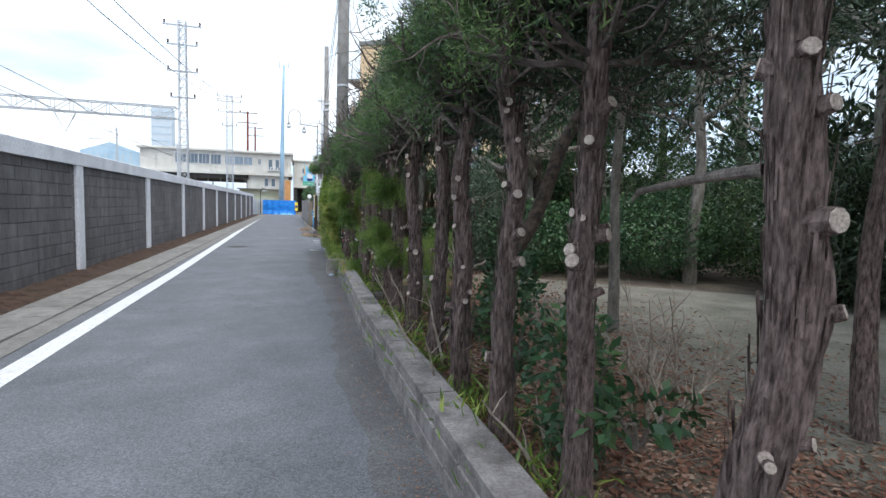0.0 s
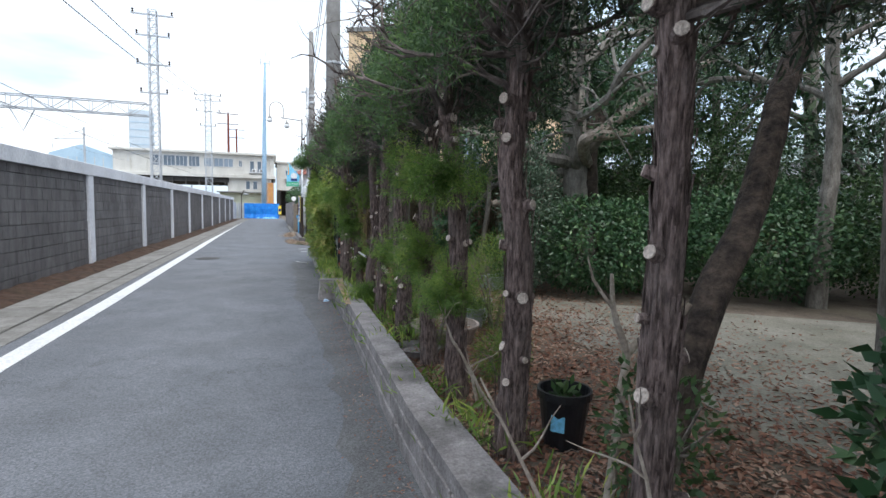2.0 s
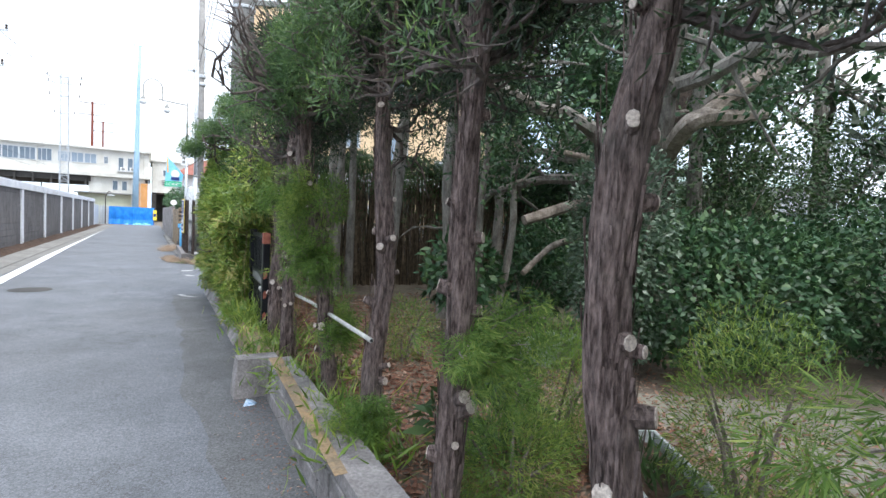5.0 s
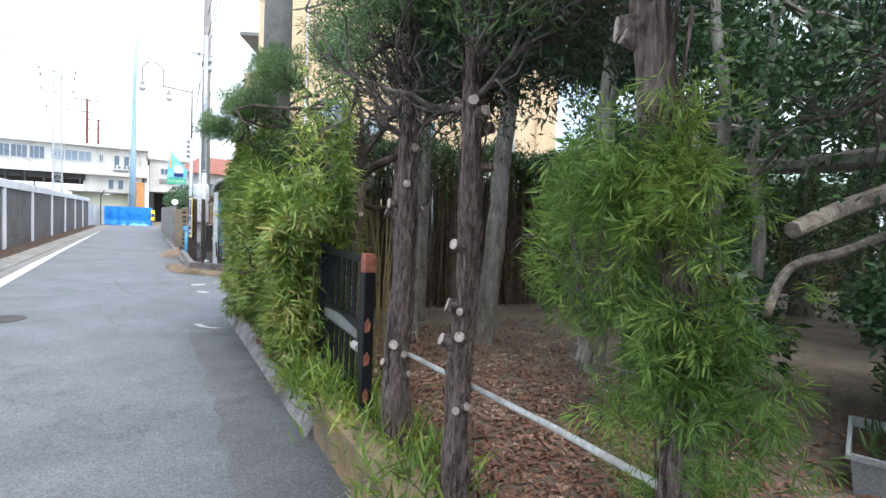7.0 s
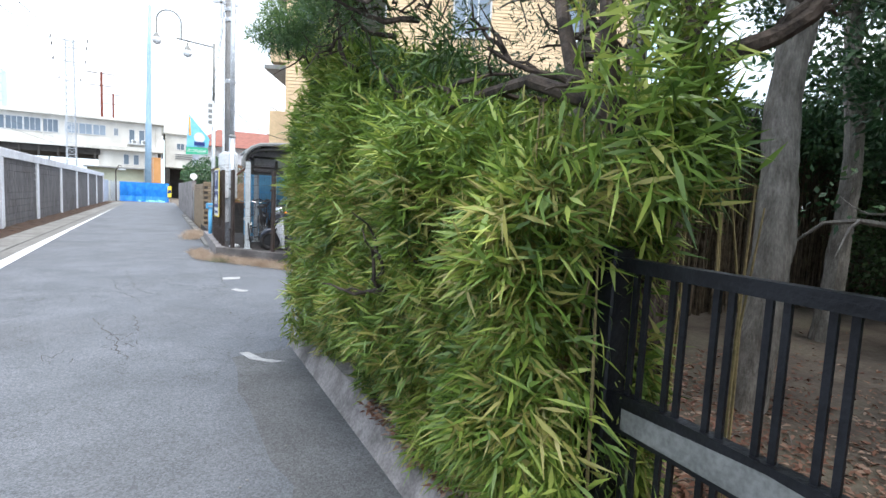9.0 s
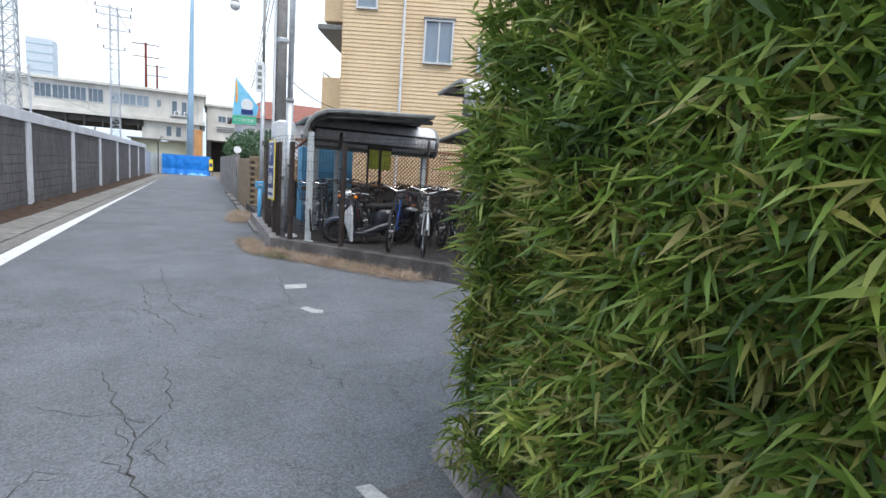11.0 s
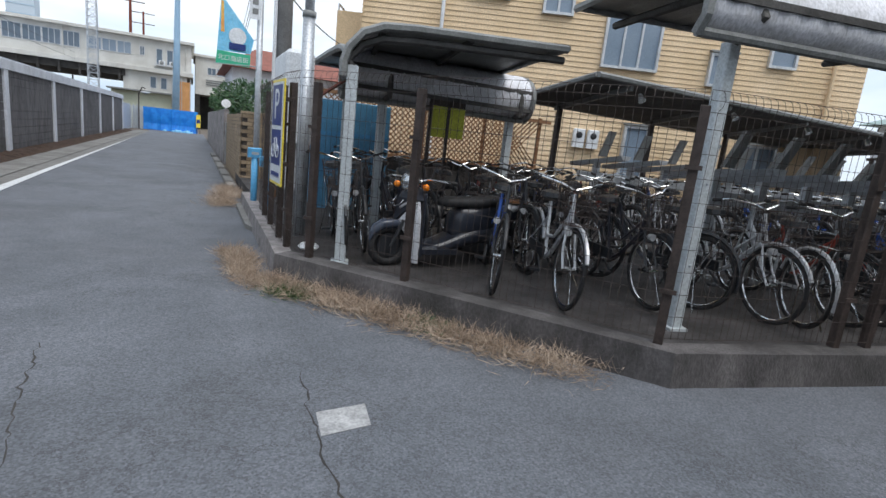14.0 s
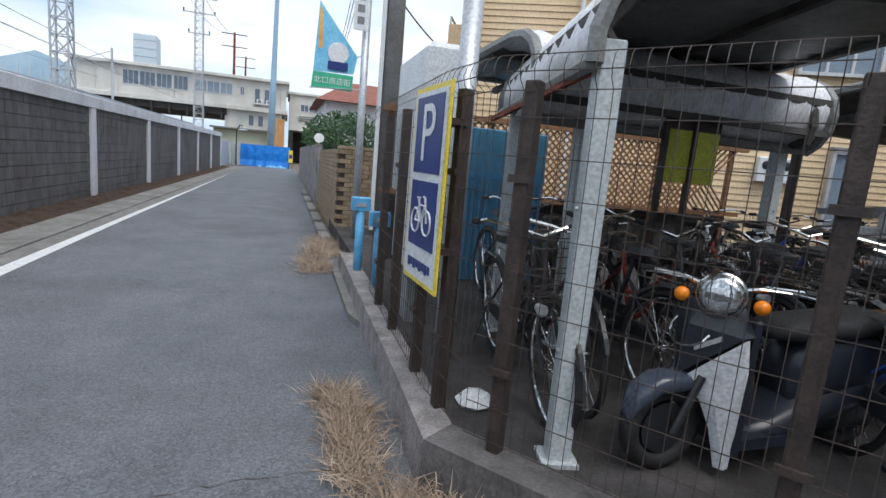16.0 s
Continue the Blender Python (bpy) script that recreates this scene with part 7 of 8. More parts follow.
# ---- bicycles and scooter ----
def wheel(parent, y, z=0.33, r=0.31, guard=M_silver):
    w = part("wheel", Shape().ring_tube((0, y, z), r, 0.017, "x", 26, 6), M_rubber, parent, "black tyre")
    part("rim", Shape().ring_tube((0, y, z), r - 0.024, 0.008, "x", 26, 4), M_chrome, w, "shiny rim")
    sp_ = Shape()
    for i in range(18):
        a = 2 * math.pi * i / 18
        sp_.tube([((-1) ** i * 0.02, y, z), (0, y + (r - 0.03) * math.cos(a), z + (r - 0.03) * math.sin(a))], 0.0013, 3, False)
    sp_.tube([(-0.045, y, z), (0.045, y, z)], 0.018, 8)
    part("spoke_set", sp_, M_chrome, w, "thin spokes and hub", kind="stuff")
    fen = Shape()
    pts = [(0, y + (r + 0.035) * math.cos(a), z + (r + 0.035) * math.sin(a)) for a in np.linspace(0.35 if y > 0 else 0.3, 2.6 if y > 0 else 3.4, 12)]
    fen.tube(pts, 0.017, 5)
    part("mudguard", fen, guard, w)
    return w


def bicycle(frame_mat, color, basket=True, seat_mat=M_black_plastic, guard=M_black_plastic):
    t = thing("bicycle", (0, 0, 0), color + " city bicycle with black saddle parked upright in the bicycle park", "bicycle", "parked bicycles")
    wheel(t, 0.53, guard=guard)
    wheel(t, -0.53, guard=guard)
    fr = Shape()
    fr.tube([(0, 0.36, 0.78), (0, 0.3, 0.6), (0, 0.05, 0.36), (0, -0.08, 0.29)], 0.019, 6).tube([(0, 0.33, 0.72), (0, 0.05, 0.5), (0, -0.14, 0.48)], 0.014, 6).tube([(0, -0.08, 0.29), (0, -0.2, 0.78)], 0.016, 6)
    for s in (-0.05, 0.05):
        fr.tube([(0, -0.08, 0.29), (s, -0.53, 0.33)], 0.009, 5).tube([(0, -0.17, 0.66), (s, -0.53, 0.33)], 0.008, 5)
    part("frame", fr, frame_mat, t)
    fk = Shape()
    for s in (-0.05, 0.05):
        fk.tube([(s * 0.6, 0.39, 0.68), (s, 0.46, 0.45), (s, 0.53, 0.33)], 0.01, 5)
    fk.tube([(0, 0.4, 0.68), (0, 0.34, 0.9)], 0.015, 6)
    part("fork", fk, guard, t)
    hb = part("handlebar", Shape().tube([(-0.28, 0.12, 0.98), (-0.25, 0.22, 1.0), (-0.12, 0.34, 0.97), (0, 0.34, 0.93), (0.12, 0.34, 0.97), (0.25, 0.22, 1.0), (0.28, 0.12, 0.98)], 0.011, 6), M_chrome, t, "chrome handlebar")
    for s in (-1, 1):
        part("grip", Shape().tube([(s * 0.283, 0.06, 0.975), (s * 0.279, 0.15, 0.985)], 0.016, 8), M_rubber, hb)
    part("saddle", Shape().lathe([(0.05, -0.05), (0.11, -0.03), (0.1, 0.01), (0.03, 0.03)], (0, 0, 0), 10), seat_mat, t).matrix_basis = Matrix.Translation((0, -0.23, 0.85)) @ Matrix.Diagonal((0.85, 1.35, 1, 1))
    part("chain_guard", Shape().box(0.03, 0.05, -0.5, 0.0, 0.3, 0.4, 0.008), M_black_plastic, t)
    part("crank", Shape().tube([(0.06, -0.08, 0.29), (0.07, 0.05, 0.2)], 0.01, 5).box(0.07, 0.16, 0.02, 0.08, 0.185, 0.205).tube([(-0.06, -0.08, 0.29), (-0.07, -0.2, 0.38)], 0.01, 5).box(-0.16, -0.07, -0.23, -0.17, 0.37, 0.39), M_black_plastic, t, kind="stuff")
    part("carrier", Shape().tube([(-0.06, -0.3, 0.7), (-0.06, -0.75, 0.7), (0.06, -0.75, 0.7), (0.06, -0.3, 0.7)], 0.006, 4).tube([(0.06, -0.7, 0.7), (0.06, -0.53, 0.33)], 0.005, 4).tube([(-0.06, -0.7, 0.7), (-0.06, -0.53, 0.33)], 0.005, 4), M_chrome, t)
    part("stand", Shape().tube([(-0.06, -0.53, 0.33), (-0.14, -0.62, 0.0)], 0.008, 4).tube([(0.06, -0.53, 0.33), (0.14, -0.62, 0.0)], 0.008, 4), M_chrome, t)
    if basket:
        b = Shape()
        for z, k in ((0.68, 0.8), (0.76, 0.87), (0.84, 0.94), (0.93, 1.0)):
            b.tube([(-0.17 * k, 0.42, z), (0.17 * k, 0.42, z), (0.17 * k, 0.42 + 0.26 * k, z), (-0.17 * k, 0.42 + 0.26 * k, z), (-0.17 * k, 0.42, z)], 0.003, 3, False)
        for i in range(9):
            x = -0.16 + i * 0.04
            b.tube([(x, 0.42, 0.93), (x * 0.8, 0.42, 0.68), (x * 0.8, 0.63, 0.68), (x, 0.68, 0.93)], 0.0025, 3, False)
        for y in (0.48, 0.54, 0.6):
            for s in (-1, 1):
                b.tube([(s * 0.17, y, 0.93), (s * 0.136, y, 0.68), (-s * 0.136, y, 0.68)], 0.0025, 3, False)
        part("basket", b, M_brown_steel, t, "dark wire basket", kind="stuff")
    part("lamp", Shape().tube([(0.07, 0.5, 0.62), (0.07, 0.56, 0.62)], [0.02, 0.03], 8), M_silver, t)
    return t


bikes = [bicycle(M_frame_dark, "dark"), bicycle(M_frame_blue, "blue", False), bicycle(M_silver, "silver", guard=M_silver), bicycle(M_frame_red, "red"), bicycle(M_frame_dark, "black", False)]
rb = random.Random(12)
spots = []
run = Vector((math.cos(radians(-14.2)), math.sin(radians(-14.2)), 0))
back = Vector((-run.y, run.x, 0))
origin = Vector((3.0, 21.55, 0.2))
for i in range(34):
    if 0.3 + i * 0.4 > 1.2:
        spots.append((origin + run * (0.3 + i * 0.4) + back * rb.uniform(0.75, 1.0), -14.2 + 180 * (i % 2) + rb.uniform(-12, 12), rb.randrange(5)))
for i in range(30):
    spots.append((origin + run * (-0.1 + i * 0.44) + back * rb.uniform(3.3, 3.7), -14.2 + 180 * (i % 2) + rb.uniform(-9, 9), rb.randrange(5)))
for i in range(22):
    spots.append((origin + run * (1.0 + i * 0.48) + back * rb.uniform(5.3, 5.6), -14.2 + 180 * (i % 2) + rb.uniform(-9, 9), rb.randrange(5)))
spots += [(Vector((3.06, 22.58, 0.2)), 160, 2), (Vector((2.75, 23.0, 0.2)), 152, 1), (Vector((3.8, 22.5, 0.2)), 170, 0), (Vector((4.1, 22.45, 0.2)), 10, 4),
          (Vector((1.66, 24.35, 0.2)), 172, 0), (Vector((1.95, 24.5, 0.2)), 168, 4), (Vector((2.3, 24.55, 0.2)), 5, 0), (Vector((2.65, 24.6, 0.2)), 176, 3), (Vector((3.0, 24.55, 0.2)), 184, 0), (Vector((3.35, 24.5, 0.2)), 3, 4), (Vector((3.7, 24.45, 0.2)), 180, 2), (Vector((4.05, 24.3, 0.2)), 172, 0), (Vector((4.4, 24.2, 0.2)), 5, 4), (Vector((4.75, 24.1, 0.2)), 176, 3), (Vector((3.35, 23.7, 0.2)), 168, 4), (Vector((3.7, 23.6, 0.2)), 172, 0), (Vector((2.2, 25.9, 0.2)), 176, 0), (Vector((2.6, 26.0, 0.2)), 4, 4), (Vector((3.0, 25.9, 0.2)), 180, 0)]
used = set()
for p, a, k in spots:
    m = Matrix.Translation(p) @ pose(0, 0, 0, 0, rb.uniform(-5, 5), a)
    if k in used:
        copy_thing(bikes[k], m)
    else:
        bikes[k].matrix_basis = m
        used.add(k)

rack = thing("cycle_rack", (0, 0, 0), "pale galvanised two-tier cycle rack post with tray and clamp", "rack", "two-tier cycle racks")
part("post", Shape().box(-0.05, 0.05, -0.04, 0.04, 0, 1.15, 0.006), M_galv, rack)
part("tray", Shape().add([(-0.08, -0.8, 1.12), (0.08, -0.8, 1.12), (0.08, 0.8, 1.28), (-0.08, 0.8, 1.28), (-0.05, -0.8, 1.06), (0.05, -0.8, 1.06), (0.05, 0.8, 1.22), (-0.05, 0.8, 1.22)], [(3, 2, 6, 7), (1, 0, 4, 5), (0, 3, 7, 4), (2, 1, 5, 6), (7, 6, 5, 4), (0, 1, 2, 3)]), M_galv, rack)
part("clamp", Shape().add([(-0.06, 0.1, 1.25), (0.06, 0.1, 1.25), (0.05, 0.3, 1.62), (-0.05, 0.3, 1.62), (-0.06, 0.16, 1.25), (0.06, 0.16, 1.25), (0.05, 0.36, 1.62), (-0.05, 0.36, 1.62)], [(0, 1, 2, 3), (7, 6, 5, 4), (0, 3, 7, 4), (1, 5, 6, 2), (3, 2, 6, 7), (0, 4, 5, 1)]), M_gutter, rack)
part("brace", Shape().box(-0.3, 0.3, -0.03, 0.03, 0.85, 1.0, 0.006), M_galv, rack)
first = True
for i in range(20):
    for off in (1.7, 4.3):
        p = origin + run * (1.9 + i * 0.6) + back * off
        m = Matrix.Translation(p) @ pose(0, 0, 0, 0, 0, -14.2 + 180)
        if first:
            rack.matrix_basis, first = m, False
        else:
            copy_thing(rack, m)

def hull(rings):
    """A closed body through rings of (y, z, half width, half height)."""
    s, seg = Shape(), 14
    for y, z, hw, hh in rings:
        for j in range(seg):
            a = 2 * math.pi * j / seg
            ca, sa = math.cos(a), math.sin(a)
            s.v.append((hw * abs(ca) ** 0.7 * (1 if ca > 0 else -1), y, z + hh * abs(sa) ** 0.7 * (1 if sa > 0 else -1)))
    for i in range(len(rings) - 1):
        for j in range(seg):
            k = (j + 1) % seg
            s.f.append((i * seg + j, (i + 1) * seg + j, (i + 1) * seg + k, i * seg + k))
    s.f += [tuple(range(seg)), tuple((len(rings) - 1) * seg + j for j in range(seg - 1, -1, -1))]
    return s


def plate(ring, deep):
    """A bent plate: a ring of (x, y, z) given depth towards the rider."""
    n = len(ring)
    cx, cy, cz = (sum(p[i] for p in ring) / n for i in range(3))
    v = list(ring) + [(cx, cy + 0.012, cz)] + [(x * 0.94, y - deep, z) for x, y, z in ring] + [(cx * 0.94, cy - deep, cz)]
    f = [(i, (i + 1) % n, n) for i in range(n)] + [(n + 1 + (i + 1) % n, n + 1 + i, 2 * n + 1) for i in range(n)] + [(i, n + 1 + i, n + 1 + (i + 1) % n, (i + 1) % n) for i in range(n)]
    return Shape().add(v, f)


sc = thing("motor_scooter", (2.49, 23.49, 0.2), "small dark scooter with white leg shield behind the fence", "scooter", turn=91)
for y, nm in ((0.58, "front_wheel"), (-0.57, "rear_wheel")):
    w = part(nm, Shape().ring_tube((0, y, 0.2), 0.16, 0.042, "x", 26, 8), M_rubber, sc, "black tyre", True)
    part("rim", Shape().lathe([(0.115, -0.025), (0.05, -0.03), (0.05, 0.03), (0.115, 0.025)], (0, 0, 0), 18), M_black_plastic, w, "dark rim").matrix_basis = pose(0, y, 0.2, 0, 90)
M_scooter = material("dark_blue_grey_plastic", (0.016, 0.019, 0.028), (0.022, 0.026, 0.037), 3.0, 0.28, 0.0)
M_fender = material("glossy_grey_fender", (0.05, 0.06, 0.085), (0.065, 0.08, 0.11), 3.0, 0.18)
M_shield = material("white_scooter_panel", (0.66, 0.68, 0.72), (0.76, 0.78, 0.81), 5.0, 0.25, stain=0.15, stain_color=(0.3, 0.3, 0.3), blotch=9)
part("front_fender", hull([(0.77, 0.26, 0.03, 0.04), (0.74, 0.34, 0.06, 0.05), (0.65, 0.4, 0.07, 0.045), (0.52, 0.41, 0.07, 0.045), (0.43, 0.36, 0.05, 0.04)]), M_fender, sc, "glossy grey-blue front mudguard", True)
part("fork", Shape().tube([(0.075, 0.47, 0.45), (0.075, 0.58, 0.2)], 0.018, 8).tube([(-0.075, 0.47, 0.45), (-0.075, 0.58, 0.2)], 0.018, 8), M_black_plastic, sc)
for s in (1, -1):
    ring = [(0.01 * s, 0.52, 0.42), (0.1 * s, 0.47, 0.53), (0.185 * s, 0.4, 0.64), (0.19 * s, 0.38, 0.5), (0.165 * s, 0.36, 0.25), (0.15 * s, 0.35, 0.05), (0.115 * s, 0.37, 0.05), (0.095 * s, 0.41, 0.22), (0.07 * s, 0.46, 0.34)]
    part("leg_shield", plate(ring[::s], 0.035), M_shield, sc, "white leg shield")
part("nose_panel", Shape().add([(0, 0.545, 0.43), (0.185, 0.41, 0.65), (0.1, 0.4, 0.76), (0, 0.43, 0.785), (-0.1, 0.4, 0.76), (-0.185, 0.41, 0.65), (0, 0.515, 0.66),
                                (0, 0.4, 0.43), (0.17, 0.33, 0.65), (0.09, 0.32, 0.75), (0, 0.34, 0.77), (-0.09, 0.32, 0.75), (-0.17, 0.33, 0.65)],
                               [(0, 1, 6), (0, 6, 5), (6, 1, 2, 3), (6, 3, 4, 5), (1, 0, 7, 8), (2, 1, 8, 9), (3, 2, 9, 10), (4, 3, 10, 11), (5, 4, 11, 12), (0, 5, 12, 7), (7, 12, 11, 10, 9, 8)]), M_scooter, sc, "dark wedge-shaped nose panel")
part("inner_shield", Shape().box(-0.17, 0.17, 0.29, 0.325, 0.12, 0.72, 0.015), M_scooter, sc)
part("trim_arc", Shape().tube([(0.1 * math.cos(a) - 0.0, 0.5 - 0.1 * math.sin(a) * 0.5, 0.64 + 0.07 * math.sin(a)) for a in np.linspace(math.pi, 2.1 * math.pi, 9)], 0.006, 5), M_chrome, sc, "chrome trim line")
part("lettering_strip", Shape().add([(-0.045, 0.51, 0.555), (-0.125, 0.452, 0.622), (-0.125, 0.456, 0.645), (-0.045, 0.514, 0.578)], [(0, 1, 2, 3)]), M_silver, sc, "silver name strip")
part("side_panel", hull([(0.28, 0.17, 0.13, 0.05), (0.1, 0.2, 0.16, 0.06), (-0.12, 0.27, 0.175, 0.09), (-0.45, 0.36, 0.17, 0.09), (-0.7, 0.43, 0.11, 0.05)]), M_scooter, sc, "dark side panel", True)
part("footboard", Shape().box(-0.16, 0.16, -0.1, 0.34, 0.14, 0.21, 0.02), M_scooter, sc)
part("body", hull([(-0.04, 0.36, 0.09, 0.17), (-0.14, 0.42, 0.14, 0.2), (-0.42, 0.46, 0.16, 0.17), (-0.64, 0.52, 0.13, 0.11), (-0.8, 0.56, 0.05, 0.06)]), M_scooter, sc, smooth=True)
part("seat", hull([(0.08, 0.62, 0.06, 0.03), (0.0, 0.635, 0.12, 0.05), (-0.3, 0.64, 0.14, 0.055), (-0.54, 0.665, 0.13, 0.055), (-0.66, 0.67, 0.06, 0.03)]), M_rubber, sc, "black vinyl seat", True)
part("tail_panel", hull([(-0.6, 0.585, 0.1, 0.05), (-0.74, 0.6, 0.09, 0.05), (-0.84, 0.615, 0.05, 0.03)]), M_silver, sc, "silver tail panel", True)
part("engine", hull([(-0.2, 0.2, 0.07, 0.06), (-0.4, 0.21, 0.1, 0.09), (-0.62, 0.2, 0.09, 0.08)]), M_black_plastic, sc, smooth=True)
bars = part("handlebar", Shape().tube([(-0.29, -0.1, 0.83), (-0.15, 0.0, 0.84), (0, 0.02, 0.8), (0.15, 0.0, 0.84), (0.29, -0.1, 0.83)], 0.013, 8).tube([(0, 0.0, 0.66), (0, 0.02, 0.82)], 0.03, 10), M_chrome, sc)
bars.matrix_basis = pose(0, 0.36, 0, 0, 0, 40)
head = part("headlamp", Shape().lathe([(0.03, -0.12), (0.08, -0.07), (0.098, 0.0), (0.093, 0.016)], (0, 0, 0), 24), M_chrome, bars, "round chrome headlamp", True)
head.matrix_basis = pose(0, 0.1, 0.8, -82)
for sd in (-1, 1):
    part("indicator", Shape().lathe([(0.012, -0.04), (0.032, 0), (0.028, 0.02), (0.006, 0.03)], (0, 0, 0), 14), M_amber, bars, "orange indicator", True).matrix_basis = pose(sd * 0.15, 0.06, 0.77, -90)
    part("grip", Shape().tube([(sd * 0.29, -0.1, 0.83), (sd * 0.35, -0.17, 0.82)], 0.018, 8), M_rubber, bars)
    part("lever", Shape().tube([(sd * 0.13, 0.04, 0.84), (sd * 0.24, 0.02, 0.84), (sd * 0.33, -0.07, 0.82)], 0.006, 5), M_chrome, bars)
    part("mirror", Shape().tube([(sd * 0.17, 0.0, 0.85), (sd * 0.2, -0.02, 0.98)], 0.006, 5).lathe([(0.01, 0), (0.045, 0.01), (0.045, 0.02), (0.01, 0.03)], (sd * 0.2, -0.02, 0.97), 12), M_black_plastic, bars)
part("lens", Shape().lathe([(0.088, 0.0), (0.07, 0.022), (0.03, 0.032)], (0, 0.1, 0), 24), M_glass_clear, bars, "clear ribbed headlamp lens", True).matrix_basis = pose(0, 0.12, 0.802, -82) @ Matrix.Translation((0, -0.1, 0))
part("carrier", Shape().box(-0.09, 0.09, -0.9, -0.7, 0.66, 0.675).tube([(-0.08, -0.7, 0.68), (-0.08, -0.9, 0.68), (0.08, -0.9, 0.68), (0.08, -0.7, 0.68)], 0.007, 5), M_trellis, sc)

# ---- lane side items ----
for i, (x, y, h) in enumerate(((1.2, 26.6, 0.92), (1.1, 27.2, 1.0))):
    b = thing("blue_bollard", (x, y, 0.0), "sky-blue painted steel bollard with square head", "bollard", "blue bollards")
    part("tube", Shape().tube([(0, 0, 0), (0, 0, h - 0.12)], 0.045, 14), M_blue_paint, b, smooth=True)
    part("head", Shape().box(-0.1, 0.1, -0.05, 0.05, h - 0.12, h + 0.02, 0.012), M_blue_paint, b)
    part("base", Shape().tube([(0, 0, 0.0), (0, 0, 0.03)], 0.055, 12), M_rust, b)
    part("slot", Shape().box(-0.05, 0.05, -0.058, -0.052, h - 0.08, h - 0.04), M_galv, b)

flag = new("banner")
flag.matrix_basis = pose(1.37, 29.6, 2.3, 0, 0, 0)
tagged(flag, "triangular sky blue and green street banner on the lamp pole", "banner")
part("cloth", Shape().add([(-0.72, -0.05, 0.28), (-0.15, 0, 0.3), (-0.1, 0, 0.55), (-0.66, -0.04, 1.22), (-0.72, -0.035, 0.28), (-0.15, 0.015, 0.3), (-0.1, 0.015, 0.55), (-0.66, -0.025, 1.22)], [(0, 1, 2, 3), (7, 6, 5, 4), (0, 3, 7, 4), (1, 0, 4, 5), (2, 1, 5, 6), (3, 2, 6, 7)]), M_flag_sky, flag)
part("green_band", Shape().add([(-0.74, -0.056, 0.06), (-0.16, -0.006, 0.06), (-0.15, -0.006, 0.278), (-0.72, -0.056, 0.278), (-0.74, -0.04, 0.06), (-0.16, 0.01, 0.06), (-0.15, 0.01, 0.278), (-0.72, -0.04, 0.278)], [(0, 1, 2, 3), (7, 6, 5, 4), (0, 3, 7, 4), (1, 0, 4, 5), (3, 2, 6, 7)]), M_flag_green, flag, "green lower band")
txt = part("lettering", text_mesh("北口商店街", 0.105, M_white), None, flag, "white lettering")
txt.matrix_basis = pose(-0.445, -0.036, 0.165, 90, 0, 5)
blob = Shape()
for r_, x_, z_ in ((0.15, -0.38, 0.52), (0.06, -0.5, 0.82)):
    blob.lathe([(r_, 0), (r_ * 0.98, 0.004), (0.01, 0.006)], (0, 0, 0), 18)
    break
part("white_shape", blob, M_white, flag, "plain white rounded shape").matrix_basis = pose(-0.38, -0.03, 0.56, 90, 0, 5)
part("blue_shape", Shape().box(-0.52, -0.24, -0.048, -0.044, 0.33, 0.44, 0.001), M_sign_blue, flag, "plain blue shape")
part("orange_stripe", Shape().add([(-0.66, -0.046, 0.6), (-0.6, -0.042, 0.6), (-0.62, -0.042, 1.1), (-0.66, -0.046, 1.15)], [(0, 1, 2, 3)]), M_flag_orange, flag, "orange stripe")
part("rod", Shape().tube([(0, 0, 0.1), (-0.76, -0.05, 0.05)], 0.01, 5).tube([(0, 0, 0.6), (-0.1, 0, 0.55)], 0.008, 5), M_galv, flag)
place = thing("place_name_plate", (1.37, 29.5, 3.2), "narrow white vertical name plate on the lamp pole", "sign")
part("plate", Shape().box(-0.2, 0.0, -0.02, 0.0, 0.0, 0.75, 0.004), M_white, place)
for i in range(4):
    part("character_bar", Shape().box(-0.15, -0.05, -0.024, -0.021, 0.08 + i * 0.16, 0.18 + i * 0.16), M_gutter, place)

tile = thing("brick_wall", (1.2, 30.9, 0), "tan brick garden wall with dark joints", "wall", kind="structure")
part("core", Shape().box(0.02, 1.35, 0.02, 0.2, 0, 1.55), M_mortar, tile)
part("core", Shape().box(0.02, 0.2, 0.203, 5.0, 0, 1.55), M_mortar, tile)
part("coping", Shape().box(-0.01, 1.38, -0.01, 0.22, 1.552, 1.6, 0.008), M_brick, tile)
grey = thing("grey_block_wall", (1.15, 36.1, 0), "plain grey concrete block boundary wall", "wall", kind="structure")
part("body", Shape().box(0.0, 0.15, 0.6, 18, 0, 1.7, 0.01), M_concrete, grey)
part("gate", Shape().box(0.04, 0.1, 0.0, 0.55, 0.1, 1.3, 0.01), M_gutter, grey, "grey metal gate")
for k, (y, w) in enumerate(((30.3, 0.6), (31.1, 1.1), (32.6, 1.3), (34.6, 1.6), (37, 1.5), (39.5, 1.5))):
    tagged(part("kerb_stone", Shape().box(-0.09, 0.09, 0, w, 0, 0.1, 0.015), M_slab, None, "pale worn kerb stone at the lane edge"), "", "kerb", "kerb stones").location = (1.0, y, 0)
dish = thing("satellite_dish", (1.3, 38.5, 1.7), "small white satellite dish on the boundary wall", "dish")
part("bowl", Shape().lathe([(0.14, 0.05), (0.08, 0.015), (0.01, 0.0), (0.01, -0.01), (0.085, 0.005), (0.15, 0.045)], (0, 0, 0), 18), M_white, dish).matrix_basis = pose(0, -0.1, 0.2, 75)
part("stem", Shape().tube([(0, 0, 0), (0, 0, 0.25)], 0.02, 6), M_galv, dish)
